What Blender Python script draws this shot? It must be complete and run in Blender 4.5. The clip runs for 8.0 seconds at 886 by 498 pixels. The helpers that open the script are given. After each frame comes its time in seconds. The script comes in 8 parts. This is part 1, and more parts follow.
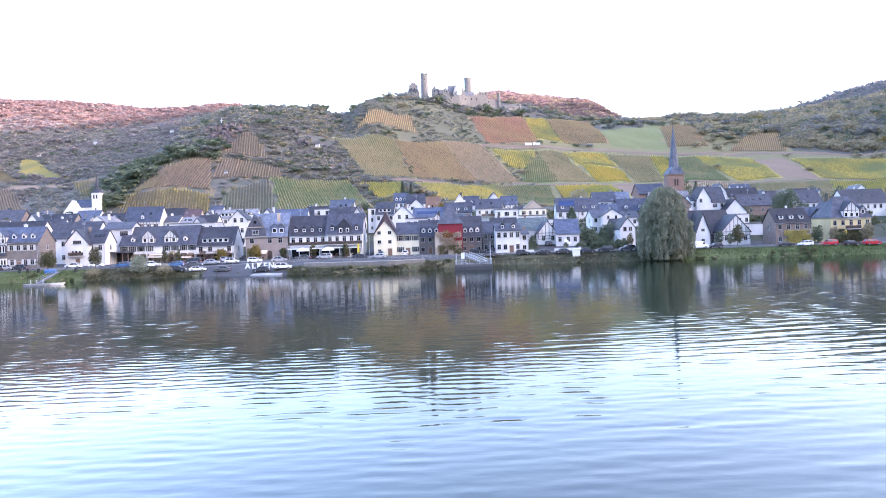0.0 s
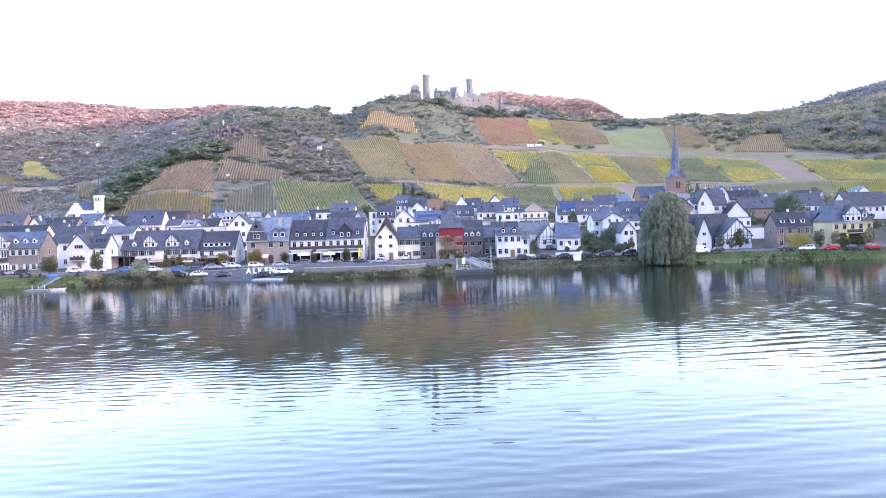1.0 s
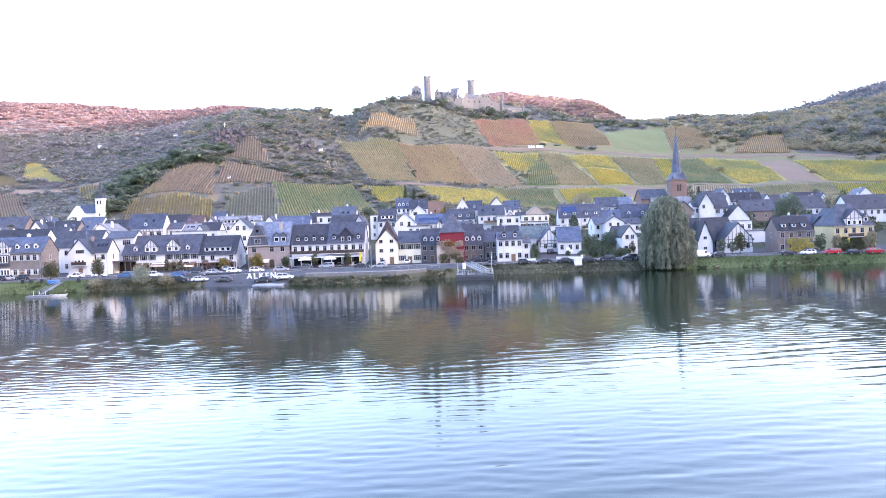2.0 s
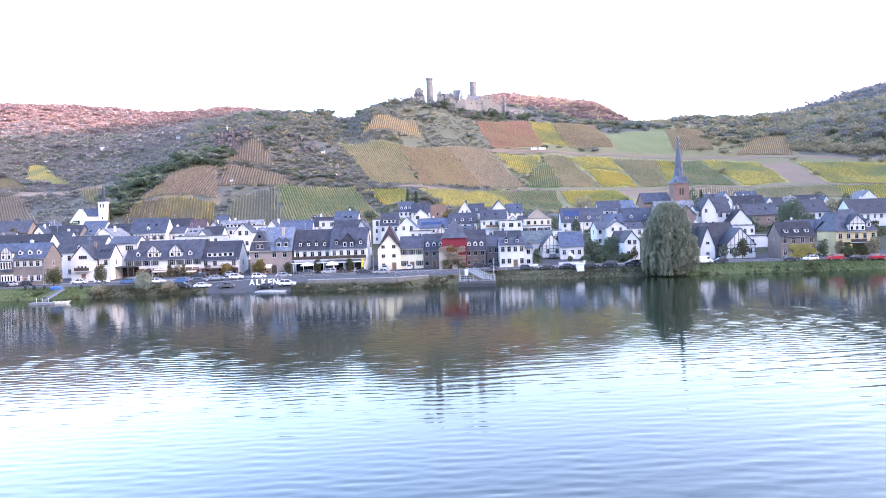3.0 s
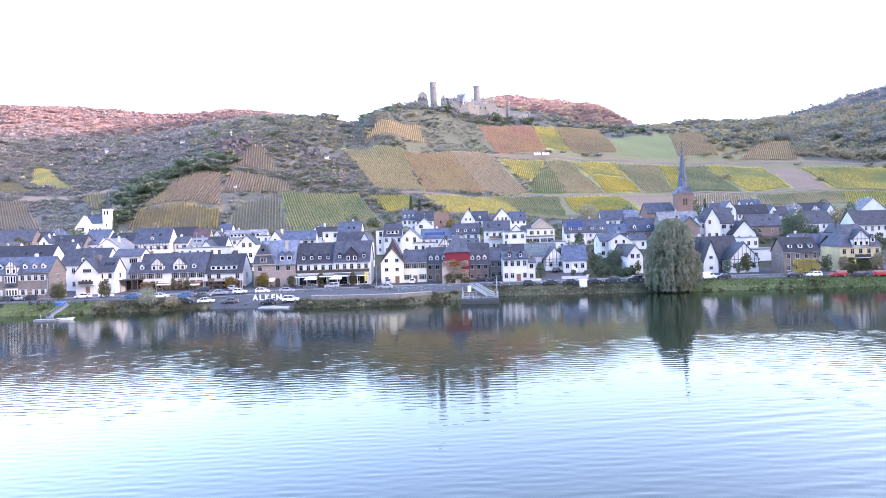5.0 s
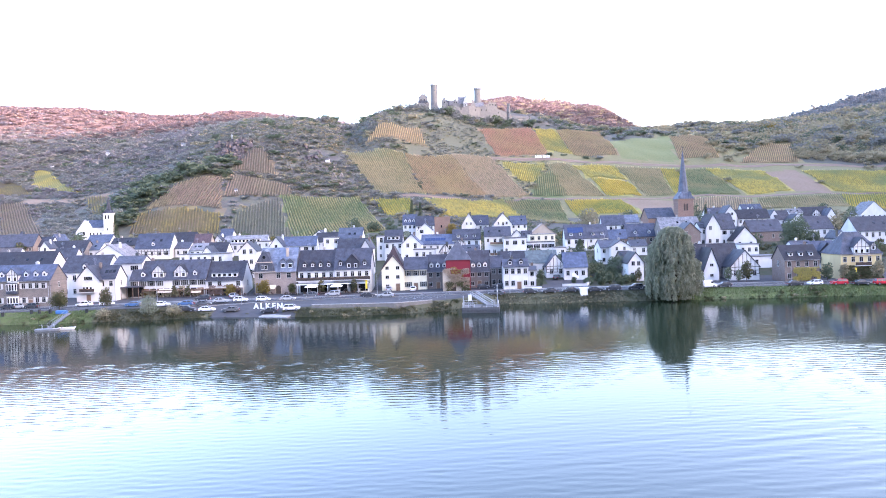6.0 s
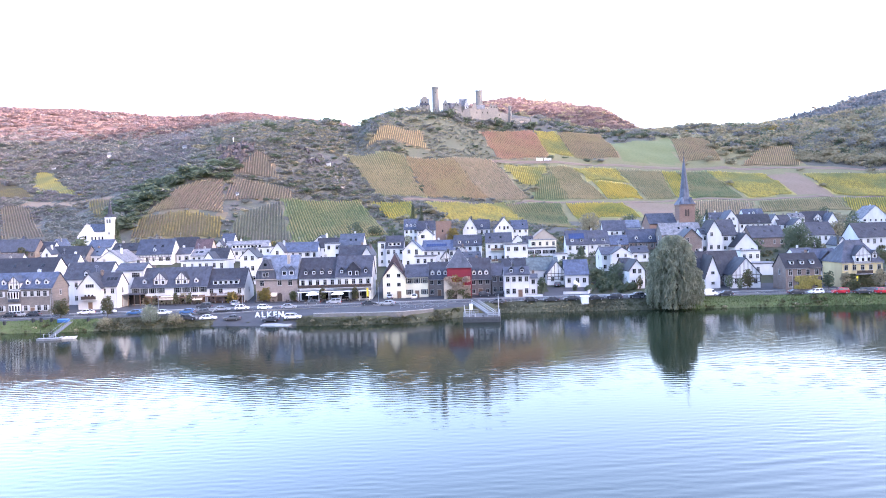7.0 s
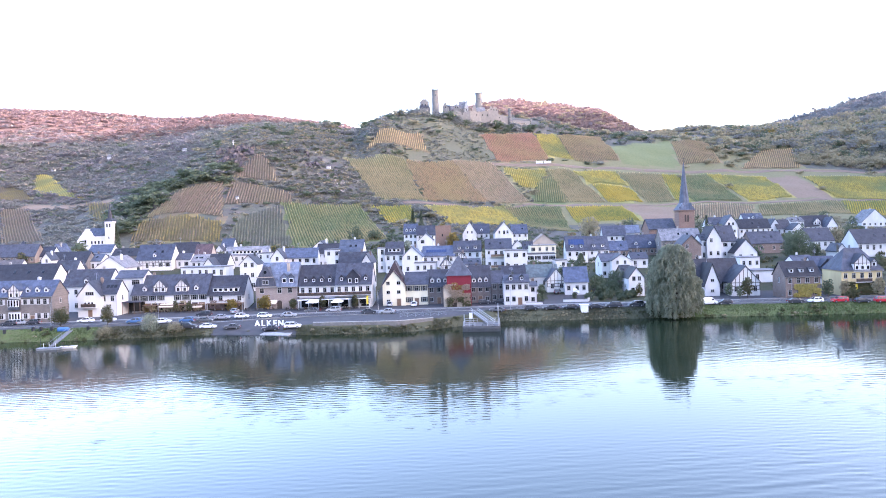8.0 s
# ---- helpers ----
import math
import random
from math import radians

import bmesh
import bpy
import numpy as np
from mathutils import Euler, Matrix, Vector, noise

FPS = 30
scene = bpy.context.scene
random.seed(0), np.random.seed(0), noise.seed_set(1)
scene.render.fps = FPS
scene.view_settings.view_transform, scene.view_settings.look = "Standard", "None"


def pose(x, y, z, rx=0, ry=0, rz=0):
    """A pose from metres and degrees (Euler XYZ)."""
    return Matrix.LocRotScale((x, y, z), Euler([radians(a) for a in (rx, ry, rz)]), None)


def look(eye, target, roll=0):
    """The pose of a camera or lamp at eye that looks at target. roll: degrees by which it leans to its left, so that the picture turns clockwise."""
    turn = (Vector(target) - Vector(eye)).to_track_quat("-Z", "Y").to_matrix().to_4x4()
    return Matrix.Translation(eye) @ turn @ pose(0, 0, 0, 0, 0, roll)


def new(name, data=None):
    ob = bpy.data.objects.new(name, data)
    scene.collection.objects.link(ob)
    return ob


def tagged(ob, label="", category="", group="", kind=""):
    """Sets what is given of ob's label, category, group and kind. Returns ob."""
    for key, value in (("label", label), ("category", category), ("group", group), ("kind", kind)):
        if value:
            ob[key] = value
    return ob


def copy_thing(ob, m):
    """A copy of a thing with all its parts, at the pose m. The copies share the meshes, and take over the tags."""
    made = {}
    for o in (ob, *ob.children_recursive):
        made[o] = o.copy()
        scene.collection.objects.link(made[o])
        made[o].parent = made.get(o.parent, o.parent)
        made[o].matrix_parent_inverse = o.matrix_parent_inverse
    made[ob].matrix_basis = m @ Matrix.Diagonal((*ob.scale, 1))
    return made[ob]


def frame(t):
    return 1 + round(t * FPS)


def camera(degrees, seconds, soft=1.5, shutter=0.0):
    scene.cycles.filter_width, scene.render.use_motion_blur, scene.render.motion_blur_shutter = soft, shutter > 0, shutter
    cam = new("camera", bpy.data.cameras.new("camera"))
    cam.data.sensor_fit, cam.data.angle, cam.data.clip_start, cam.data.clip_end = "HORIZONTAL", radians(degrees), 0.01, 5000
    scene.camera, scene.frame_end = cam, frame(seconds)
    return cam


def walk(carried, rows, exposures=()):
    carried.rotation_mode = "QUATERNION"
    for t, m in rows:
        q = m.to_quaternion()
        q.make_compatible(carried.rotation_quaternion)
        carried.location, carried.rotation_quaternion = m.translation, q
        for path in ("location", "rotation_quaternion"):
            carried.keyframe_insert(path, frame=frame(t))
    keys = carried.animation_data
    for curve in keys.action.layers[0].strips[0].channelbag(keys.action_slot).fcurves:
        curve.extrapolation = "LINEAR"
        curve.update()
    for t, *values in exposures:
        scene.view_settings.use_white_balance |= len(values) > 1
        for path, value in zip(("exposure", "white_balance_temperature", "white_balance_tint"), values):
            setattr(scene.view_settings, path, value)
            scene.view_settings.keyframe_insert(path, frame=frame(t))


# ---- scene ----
EXPOSURE, KELVIN, TINT = 4.05, 5640, 32
cam = camera(62.0, 8.0, soft=1.0)


def drone(x, y, z, yaw, pitch, lean):
    return pose(x, y, z, 90 + pitch, 0, yaw) @ pose(0, 0, 0, 0, 0, -lean)


walk(cam, [
    (0, drone(-0.78, 0.06, 11.49, 0.087, -1.787, 1.745)),
    (0.5, drone(-0.55, 0.08, 12.07, 0.154, -1.788, 1.762)),
    (1, drone(-0.28, 0.09, 12.80, 0.278, -1.789, 1.785)),
    (1.5, drone(-0.08, 0.09, 13.43, 0.334, -1.792, 1.824)),
    (3, drone(0.14, 0.06, 15.88, 0.595, -1.785, 1.879)),
    (3.5, drone(0.18, 0.05, 16.76, 0.646, -1.785, 1.853)),
    (4, drone(0.24, 0.04, 17.86, 0.688, -1.795, 1.795)),
    (4.5, drone(0.31, 0.02, 19.08, 0.787, -1.802, 1.760)),
    (6, drone(0.44, -0.02, 22.70, 0.914, -1.807, 1.725)),
    (6.5, drone(0.48, -0.05, 23.82, 0.942, -1.815, 1.702)),
    (7, drone(0.53, -0.08, 25.15, 1.008, -1.815, 1.679)),
    (7.5, drone(0.56, -0.11, 26.54, 1.027, -1.818, 1.655)),
    (8, drone(0.60, -0.14, 27.56, 0.989, -1.818, 1.646)),
], exposures=[(0, EXPOSURE - 0.12, KELVIN - 35, TINT - 1), (1.5, EXPOSURE - 0.02, KELVIN, TINT), (4.5, EXPOSURE, KELVIN, TINT), (6.5, EXPOSURE + 0.03, KELVIN, TINT), (8, EXPOSURE - 0.06, KELVIN - 35, TINT - 1)])

# ---- light: clear evening sky, low sun from downstream, the valley shaded by an added ridge ----
SUN_HIGH, SUN_ROUND = 8.0, 112.0
world = bpy.data.worlds.new("evening_sky")
scene.world = world
world.use_nodes = True
sky = world.node_tree.nodes.new("ShaderNodeTexSky")
sky.sky_type, sky.sun_disc = "NISHITA", False
sky.sun_elevation, sky.sun_rotation = radians(SUN_HIGH), radians(SUN_ROUND)
sky.air_density, sky.dust_density, sky.ozone_density = 1.0, 4.0, 1.0
world.node_tree.links.new(sky.outputs[0], world.node_tree.nodes["Background"].inputs[0])
world.node_tree.nodes["Background"].inputs[1].default_value = 0.15
sun = new("sun", bpy.data.lights.new("sun", "SUN"))
sun.data.energy, sun.data.angle, sun.data.color = 2.2, radians(0.6), (1.0, 0.74, 0.68)
to_sun = Vector((math.sin(radians(SUN_ROUND)) * math.cos(radians(SUN_HIGH)), math.cos(radians(SUN_ROUND)) * math.cos(radians(SUN_HIGH)), math.sin(radians(SUN_HIGH))))
sun.matrix_world = look(to_sun * 500, (0, 0, 0))


# ---- materials ----
class Nodes:
    """A small builder of node materials."""

    def __init__(self, name, rough=0.8, metal=0.0):
        self.mat = bpy.data.materials.new(name)
        self.mat.use_nodes = True
        self.tree = self.mat.node_tree
        self.bsdf = self.tree.nodes["Principled BSDF"]
        self.bsdf.inputs["Roughness"].default_value = rough
        self.bsdf.inputs["Metallic"].default_value = metal

    def add(self, kind, **inputs):
        node = self.tree.nodes.new(kind)
        for key, value in inputs.items():
            node.inputs[key.replace("_", " ")].default_value = value
        return node

    def link(self, a, b):
        self.tree.links.new(a, b)

    def coords(self, world=False):
        if world:
            return self.add("ShaderNodeNewGeometry").outputs["Position"]
        return self.add("ShaderNodeTexCoord").outputs["Object"]

    def noise(self, at, scale, detail=4.0, stretch=None):
        if stretch:
            m = self.add("ShaderNodeMapping", Scale=stretch)
            self.link(at, m.inputs[0])
            at = m.outputs[0]
        n = self.add("ShaderNodeTexNoise", Scale=scale, Detail=detail)
        self.link(at, n.inputs["Vector"])
        return n.outputs["Fac"]

    def ramp(self, fac, *stops):
        r = self.add("ShaderNodeValToRGB")
        e = r.color_ramp.elements
        while len(e) < len(stops):
            e.new(0.5)
        for item, (at, colour) in zip(e, stops):
            item.position, item.color = at, (*colour, 1)
        self.link(fac, r.inputs[0])
        return r.outputs[0]

    def mix(self, fac, a, b, kind="MIX"):
        m = self.add("ShaderNodeMix")
        m.data_type, m.blend_type = "RGBA", kind
        for socket, value in ((m.inputs[0], fac), (m.inputs[6], a), (m.inputs[7], b)):
            if isinstance(value, (int, float)):
                socket.default_value = value
            elif isinstance(value, tuple):
                socket.default_value = (*value, 1)
            else:
                self.link(value, socket)
        return m.outputs[2]

    def bump(self, height, strength=0.3, distance=0.05):
        b = self.add("ShaderNodeBump", Strength=strength, Distance=distance)
        self.link(height, b.inputs["Height"])
        self.link(b.outputs[0], self.bsdf.inputs["Normal"])

    def colour(self, socket):
        self.link(socket, self.bsdf.inputs["Base Color"])
        return self.mat


def plaster(name, tone, dirt=0.12):
    n = Nodes(name, 0.85)
    at = n.coords()
    big = n.noise(at, 0.35, 5, (1, 1, 0.35))
    fine = n.noise(at, 6, 3)
    low = tuple(c * (1 - dirt * 1.8) for c in tone)
    c = n.ramp(big, (0.3, low), (0.62, tone))
    tint = n.add("ShaderNodeObjectInfo").outputs["Random"]
    c = n.mix(n.ramp(tint, (0.0, (0, 0, 0)), (1, (0.22, 0.22, 0.22))), c, tuple(v * 0.8 for v in tone))
    n.bump(fine, 0.2, 0.02)
    return n.colour(c)


def masonry(name, tones, mortar, size=(0.5, 0.25)):
    n = Nodes(name, 0.9)
    at = n.coords()
    m = n.add("ShaderNodeMapping", Rotation=(radians(90), 0, 0))
    n.link(at, m.inputs[0])
    b = n.add("ShaderNodeTexBrick", Scale=1.0)
    b.inputs["Brick Width"].default_value, b.inputs["Row Height"].default_value = size
    b.inputs["Mortar Size"].default_value = 0.025
    b.inputs["Color1"].default_value, b.inputs["Color2"].default_value = (*tones[0], 1), (*tones[1], 1)
    b.inputs["Mortar"].default_value = (*mortar, 1)
    n.link(m.outputs[0], b.inputs["Vector"])
    stain = n.noise(at, 0.5, 5)
    c = n.mix(n.ramp(stain, (0.35, (0, 0, 0)), (0.7, (0.6, 0.6, 0.6))), b.outputs["Color"], tones[2])
    n.bump(n.noise(at, 3.0, 4), 0.5, 0.06)
    return n.colour(c)


def slates(name, dark, light, rough=0.5):
    n = Nodes(name, rough + 0.1)
    n.bsdf.inputs["Specular IOR Level"].default_value = 0.3
    at = n.coords()
    w = n.add("ShaderNodeTexWave", Scale=1.6, Distortion=1.5, Detail=2.0)
    w.bands_direction = "Z"
    n.link(at, w.inputs["Vector"])
    patch = n.noise(at, 0.55, 6)
    speck = n.noise(at, 5.0, 3)
    streak = n.noise(at, 1.3, 5, (1, 1, 0.12))
    c = n.ramp(patch, (0.32, tuple(v * 0.75 for v in dark)), (0.68, tuple(v * 1.25 for v in light)))
    c = n.mix(n.ramp(streak, (0.48, (0, 0, 0)), (0.68, (0.6, 0.6, 0.6))), c, tuple(v * 1.7 for v in light))
    c = n.mix(n.ramp(speck, (0.42, (0, 0, 0)), (0.75, (0.5, 0.5, 0.5))), c, tuple(v * 1.35 for v in light))
    tint = n.add("ShaderNodeObjectInfo").outputs["Random"]
    c = n.mix(1.0, c, n.ramp(tint, (0, (0.55, 0.50, 0.50)), (0.3, (0.82, 0.78, 0.78)), (0.65, (1.0, 1.0, 1.02)), (1, (1.32, 1.34, 1.40))), "MULTIPLY")
    moss = n.noise(at, 0.25, 4)
    c = n.mix(n.ramp(moss, (0.58, (0, 0, 0)), (0.75, (0.35, 0.35, 0.35))), c, (0.09, 0.085, 0.06))
    n.bump(w.outputs["Fac"], 0.4, 0.06)
    return n.colour(c)


def plain(name, tone, rough=0.6, metal=0.0, spread=0.25, scale=2.0):
    n = Nodes(name, rough, metal)
    f = n.noise(n.coords(), scale, 4)
    n.bump(f, 0.1, 0.02)
    return n.colour(n.ramp(f, (0.3, tuple(c * (1 - spread) for c in tone)), (0.7, tuple(min(1, c * (1 + spread * 0.4)) for c in tone))))


def foliage(name, tones, rough=0.75, other=None, size=0.05):
    """Leaves in several tones, a different one for each clump."""
    n = Nodes(name, rough)
    n.bsdf.inputs["Specular IOR Level"].default_value = 0.25
    pick = n.add("ShaderNodeNewGeometry").outputs["Random Per Island"]
    c = n.ramp(pick, *[(i / (len(tones) - 1), t) for i, t in enumerate(tones)])
    patch = n.noise(n.coords(True), size, 4)
    k = 0.85 if other else 0.5
    c = n.mix(n.ramp(patch, (0.42, (0, 0, 0)), (0.62, (k, k, k))), c, other or tones[-1])
    n.colour(c)
    thin = n.add("ShaderNodeBsdfTranslucent")
    both = n.add("ShaderNodeMixShader", Fac=0.5)
    n.link(c, thin.inputs["Color"])
    n.link(n.bsdf.outputs[0], both.inputs[1])
    n.link(thin.outputs[0], both.inputs[2])
    n.link(both.outputs[0], n.tree.nodes["Material Output"].inputs["Surface"])
    return n.mat


def glass_pane(name="window_glass"):
    n = Nodes(name, 0.12)
    n.bsdf.inputs["IOR"].default_value = 1.4
    f = n.add("ShaderNodeObjectInfo").outputs["Random"]
    return n.colour(n.ramp(f, (0.0, (0.006, 0.007, 0.009)), (0.7, (0.015, 0.016, 0.018)), (1.0, (0.06, 0.058, 0.055))))


WALL = {
    "white": plaster("white_plaster", (0.57, 0.565, 0.555)),
    "cream": plaster("cream_plaster", (0.68, 0.62, 0.45)),
    "yellow": plaster("yellow_plaster", (0.52, 0.42, 0.22)),
    "beige": plaster("beige_plaster", (0.38, 0.32, 0.26)),
    "brick": masonry("brown_brick", ((0.13, 0.085, 0.065), (0.18, 0.115, 0.085), (0.11, 0.08, 0.07)), (0.20, 0.18, 0.165), (0.3, 0.12)),
    "stone": masonry("rubble_stone", ((0.118, 0.098, 0.088), (0.172, 0.145, 0.128), (0.100, 0.088, 0.082)), (0.20, 0.185, 0.168)),
    "timber": plaster("timber_infill", (0.60, 0.585, 0.56)),
    "red": plaster("red_plaster", (0.165, 0.011, 0.022)),
    "castle": masonry("castle_stone", ((0.138, 0.132, 0.128), (0.182, 0.172, 0.164), (0.116, 0.114, 0.112)), (0.160, 0.154, 0.148), (0.9, 0.4)),
    "sandstone": masonry("church_stone", ((0.17, 0.10, 0.075), (0.22, 0.135, 0.095), (0.14, 0.09, 0.075)), (0.21, 0.17, 0.14)),
}
ROOF = {
    "slate": slates("slate", (0.021, 0.022, 0.029), (0.036, 0.038, 0.049)),
    "slate_dark": slates("dark_slate", (0.015, 0.015, 0.020), (0.027, 0.028, 0.035)),
    "slate_blue": slates("blue_slate", (0.024, 0.030, 0.047), (0.041, 0.050, 0.075)),
    "grey": slates("pale_roofing", (0.072, 0.072, 0.076), (0.120, 0.120, 0.124), 0.7),
    "slate_pale": slates("blue_grey_slate", (0.034, 0.041, 0.058), (0.052, 0.064, 0.088)),
    "slate_light": slates("light_blue_grey_slate", (0.058, 0.068, 0.090), (0.085, 0.098, 0.125)),
    "teal": slates("green_grey_roofing", (0.052, 0.072, 0.078), (0.078, 0.102, 0.108), 0.6),
    "redbrown": slates("red_brown_tiles", (0.032, 0.021, 0.022), (0.056, 0.034, 0.034)),
    "tan": slates("tan_tiles", (0.192, 0.144, 0.112), (0.272, 0.216, 0.168), 0.8),
}
GLASS = glass_pane()
WHITE_PAINT = plain("white_paint", (0.68, 0.68, 0.67), 0.45, spread=0.08)
DARK_WOOD = plain("dark_timber", (0.045, 0.032, 0.025), 0.8)
BROWN_WOOD = plain("brown_timber", (0.15, 0.09, 0.055), 0.75)
GREY_METAL = plain("grey_metal", (0.35, 0.36, 0.38), 0.4, 0.7)
DARK_METAL = plain("dark_metal", (0.04, 0.042, 0.045), 0.5, 0.5)
TYRE = plain("tyre_rubber", (0.02, 0.02, 0.02), 0.9)
BARK = plain("bark", (0.09, 0.07, 0.055), 0.95)
# ---- shape of the land ----
SHORE_X = [-900, -130, -100, -80, -68, -62, -50, -36, -15, -4, 10, 30, 110, 300, 900]
SHORE_Y = [180, 191.5, 192, 194, 195.5, 195.5, 193, 191, 190, 196, 208, 207, 204.5, 205, 260]
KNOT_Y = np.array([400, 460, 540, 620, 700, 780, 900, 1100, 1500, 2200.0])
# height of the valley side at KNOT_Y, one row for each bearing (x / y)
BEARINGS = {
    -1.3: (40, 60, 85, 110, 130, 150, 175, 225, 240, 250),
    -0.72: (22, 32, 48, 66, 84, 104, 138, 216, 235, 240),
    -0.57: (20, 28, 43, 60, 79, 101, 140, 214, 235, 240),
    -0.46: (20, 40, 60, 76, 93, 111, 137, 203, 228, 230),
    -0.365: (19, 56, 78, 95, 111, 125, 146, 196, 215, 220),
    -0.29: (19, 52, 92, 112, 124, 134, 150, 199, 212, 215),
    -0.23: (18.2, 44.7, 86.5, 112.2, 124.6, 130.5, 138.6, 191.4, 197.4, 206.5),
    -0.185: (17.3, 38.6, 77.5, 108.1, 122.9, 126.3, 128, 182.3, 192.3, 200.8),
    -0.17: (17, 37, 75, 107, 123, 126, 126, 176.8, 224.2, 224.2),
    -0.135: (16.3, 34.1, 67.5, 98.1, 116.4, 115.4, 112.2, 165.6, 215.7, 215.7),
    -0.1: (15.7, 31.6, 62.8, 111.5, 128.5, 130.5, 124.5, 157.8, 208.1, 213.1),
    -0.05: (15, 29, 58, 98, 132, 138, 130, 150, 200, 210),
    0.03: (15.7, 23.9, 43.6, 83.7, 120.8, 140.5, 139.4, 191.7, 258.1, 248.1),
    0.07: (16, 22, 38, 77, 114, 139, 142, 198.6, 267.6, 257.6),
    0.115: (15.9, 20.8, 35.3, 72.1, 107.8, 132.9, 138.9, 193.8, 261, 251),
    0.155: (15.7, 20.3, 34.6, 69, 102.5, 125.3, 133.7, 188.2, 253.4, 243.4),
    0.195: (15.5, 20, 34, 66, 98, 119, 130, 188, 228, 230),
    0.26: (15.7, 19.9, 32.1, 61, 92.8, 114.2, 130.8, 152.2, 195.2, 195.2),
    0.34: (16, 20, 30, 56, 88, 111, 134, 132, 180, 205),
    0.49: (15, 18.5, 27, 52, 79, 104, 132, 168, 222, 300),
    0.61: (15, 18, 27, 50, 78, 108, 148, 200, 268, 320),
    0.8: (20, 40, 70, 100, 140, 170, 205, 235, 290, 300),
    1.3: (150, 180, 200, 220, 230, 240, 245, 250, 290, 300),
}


def glide(x, xs, table):
    """Smooth interpolation through table rows at the knots xs."""
    xs, table = np.asarray(xs, float), np.asarray(table, float)
    slope = np.gradient(table, xs, axis=0)
    x = np.clip(x, xs[0], xs[-1])
    i = np.clip(np.searchsorted(xs, x) - 1, 0, len(xs) - 2)
    h = xs[i + 1] - xs[i]
    s = (x - xs[i]) / h
    if table.ndim > 1:
        h, s = h[:, None], s[:, None]
    a, b, c, d = table[i], table[i + 1], slope[i] * h, slope[i + 1] * h
    return a + s * (c + s * (3 * (b - a) - 2 * c - d + s * (2 * (a - b) + c + d)))


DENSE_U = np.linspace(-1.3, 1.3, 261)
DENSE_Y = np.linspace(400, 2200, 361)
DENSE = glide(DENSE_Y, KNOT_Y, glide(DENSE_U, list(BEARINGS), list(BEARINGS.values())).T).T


def shore_y(x):
    return np.interp(x, SHORE_X, SHORE_Y)


def rough(x, y, size, seed=0):
    """Value noise between -1 and 1."""
    x, y = np.asarray(x, float) / size, np.asarray(y, float) / size
    i, j = np.floor(x).astype(int), np.floor(y).astype(int)
    fx, fy = x - i, y - j
    fx, fy = fx * fx * (3 - 2 * fx), fy * fy * (3 - 2 * fy)

    def corner(a, b):
        n = np.sin(a * 127.1 + b * 311.7 + seed * 74.7) * 43758.5453
        return 2 * (n - np.floor(n)) - 1

    low = corner(i, j) * (1 - fx) + corner(i + 1, j) * fx
    high = corner(i, j + 1) * (1 - fx) + corner(i + 1, j + 1) * fx
    return low * (1 - fy) + high * fy


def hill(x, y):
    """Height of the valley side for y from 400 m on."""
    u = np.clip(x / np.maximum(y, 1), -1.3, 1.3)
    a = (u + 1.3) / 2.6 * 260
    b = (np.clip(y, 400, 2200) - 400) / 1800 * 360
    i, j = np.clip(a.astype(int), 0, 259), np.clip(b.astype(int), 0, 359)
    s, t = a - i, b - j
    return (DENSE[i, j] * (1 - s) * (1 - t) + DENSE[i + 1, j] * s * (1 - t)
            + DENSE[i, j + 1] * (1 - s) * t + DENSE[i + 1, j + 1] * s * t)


def ground_z(x, y):
    """Height of the ground: river bed, bank, street, village, hills, far bank."""
    x, y = np.atleast_1d(np.asarray(x, float)), np.atleast_1d(np.asarray(y, float))
    v = y - shore_y(x)
    bank = np.interp(v, [-12, 0, 1.8, 4.2, 6], [-3.5, -0.15, 1.3, 2.4, 2.75])
    ramp = np.interp(v, [-12, 0, 4, 14], [-3.5, -0.1, 1.0, 2.75])
    k = np.clip(np.minimum(x + 78, -40 - x) / 6, 0, 1)
    bank = bank * (1 - k) + ramp * k
    quay = np.interp(v, [-12, 0, 1.8, 3.3, 4.4, 6], [-3.5, -0.15, 0.9, 1.45, 2.72, 2.75])
    k = np.clip(np.minimum(x + 40, -5 - x) / 3, 0, 1)
    bank = bank * (1 - k) + quay * k
    foot = hill(x, np.full_like(y, 400.0))
    k = np.interp(y, [236, 262, 300, 350, 400], [0, 0.3, 0.62, 0.88, 1.0])
    land = np.where(y < 236, bank, 2.75 + (foot - 2.75) * k)
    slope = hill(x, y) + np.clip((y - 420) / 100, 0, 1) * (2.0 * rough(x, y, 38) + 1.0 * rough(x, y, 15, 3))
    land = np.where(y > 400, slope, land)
    back = np.interp(y, [-700, -400, -120, -60, -48], [190, 150, 10, 3, -3.5])
    z = np.where(y < 60, back, land)
    # steep valley wall, unseen, added far downstream of the village to shade it
    wall = np.clip((x - 590) / 260, 0, 1)
    return np.maximum(z, -4 + wall * wall * (3 - 2 * wall) * np.interp(y, [-900, -60, 110, 320, 620, 830, 1100, 1300], [345, 345, 355, 358, 358, 236, 230, 0]))


# ---- mesh helpers ----
def part(name, bm, material, parent=None, label=""):
    """Links a bmesh as one mesh object under a thing or a part."""
    mesh = bpy.data.meshes.new(name)
    bm.to_mesh(mesh)
    bm.free()
    return piece(name, mesh, material, parent, label)


def piece(name, mesh, material=None, parent=None, label="", at=None):
    if material is not None and not mesh.materials:
        mesh.materials.append(material)
    ob = new(name, mesh)
    if parent is not None:
        ob.parent = parent
    if at is not None:
        ob.matrix_basis = at
    return tagged(ob, label)


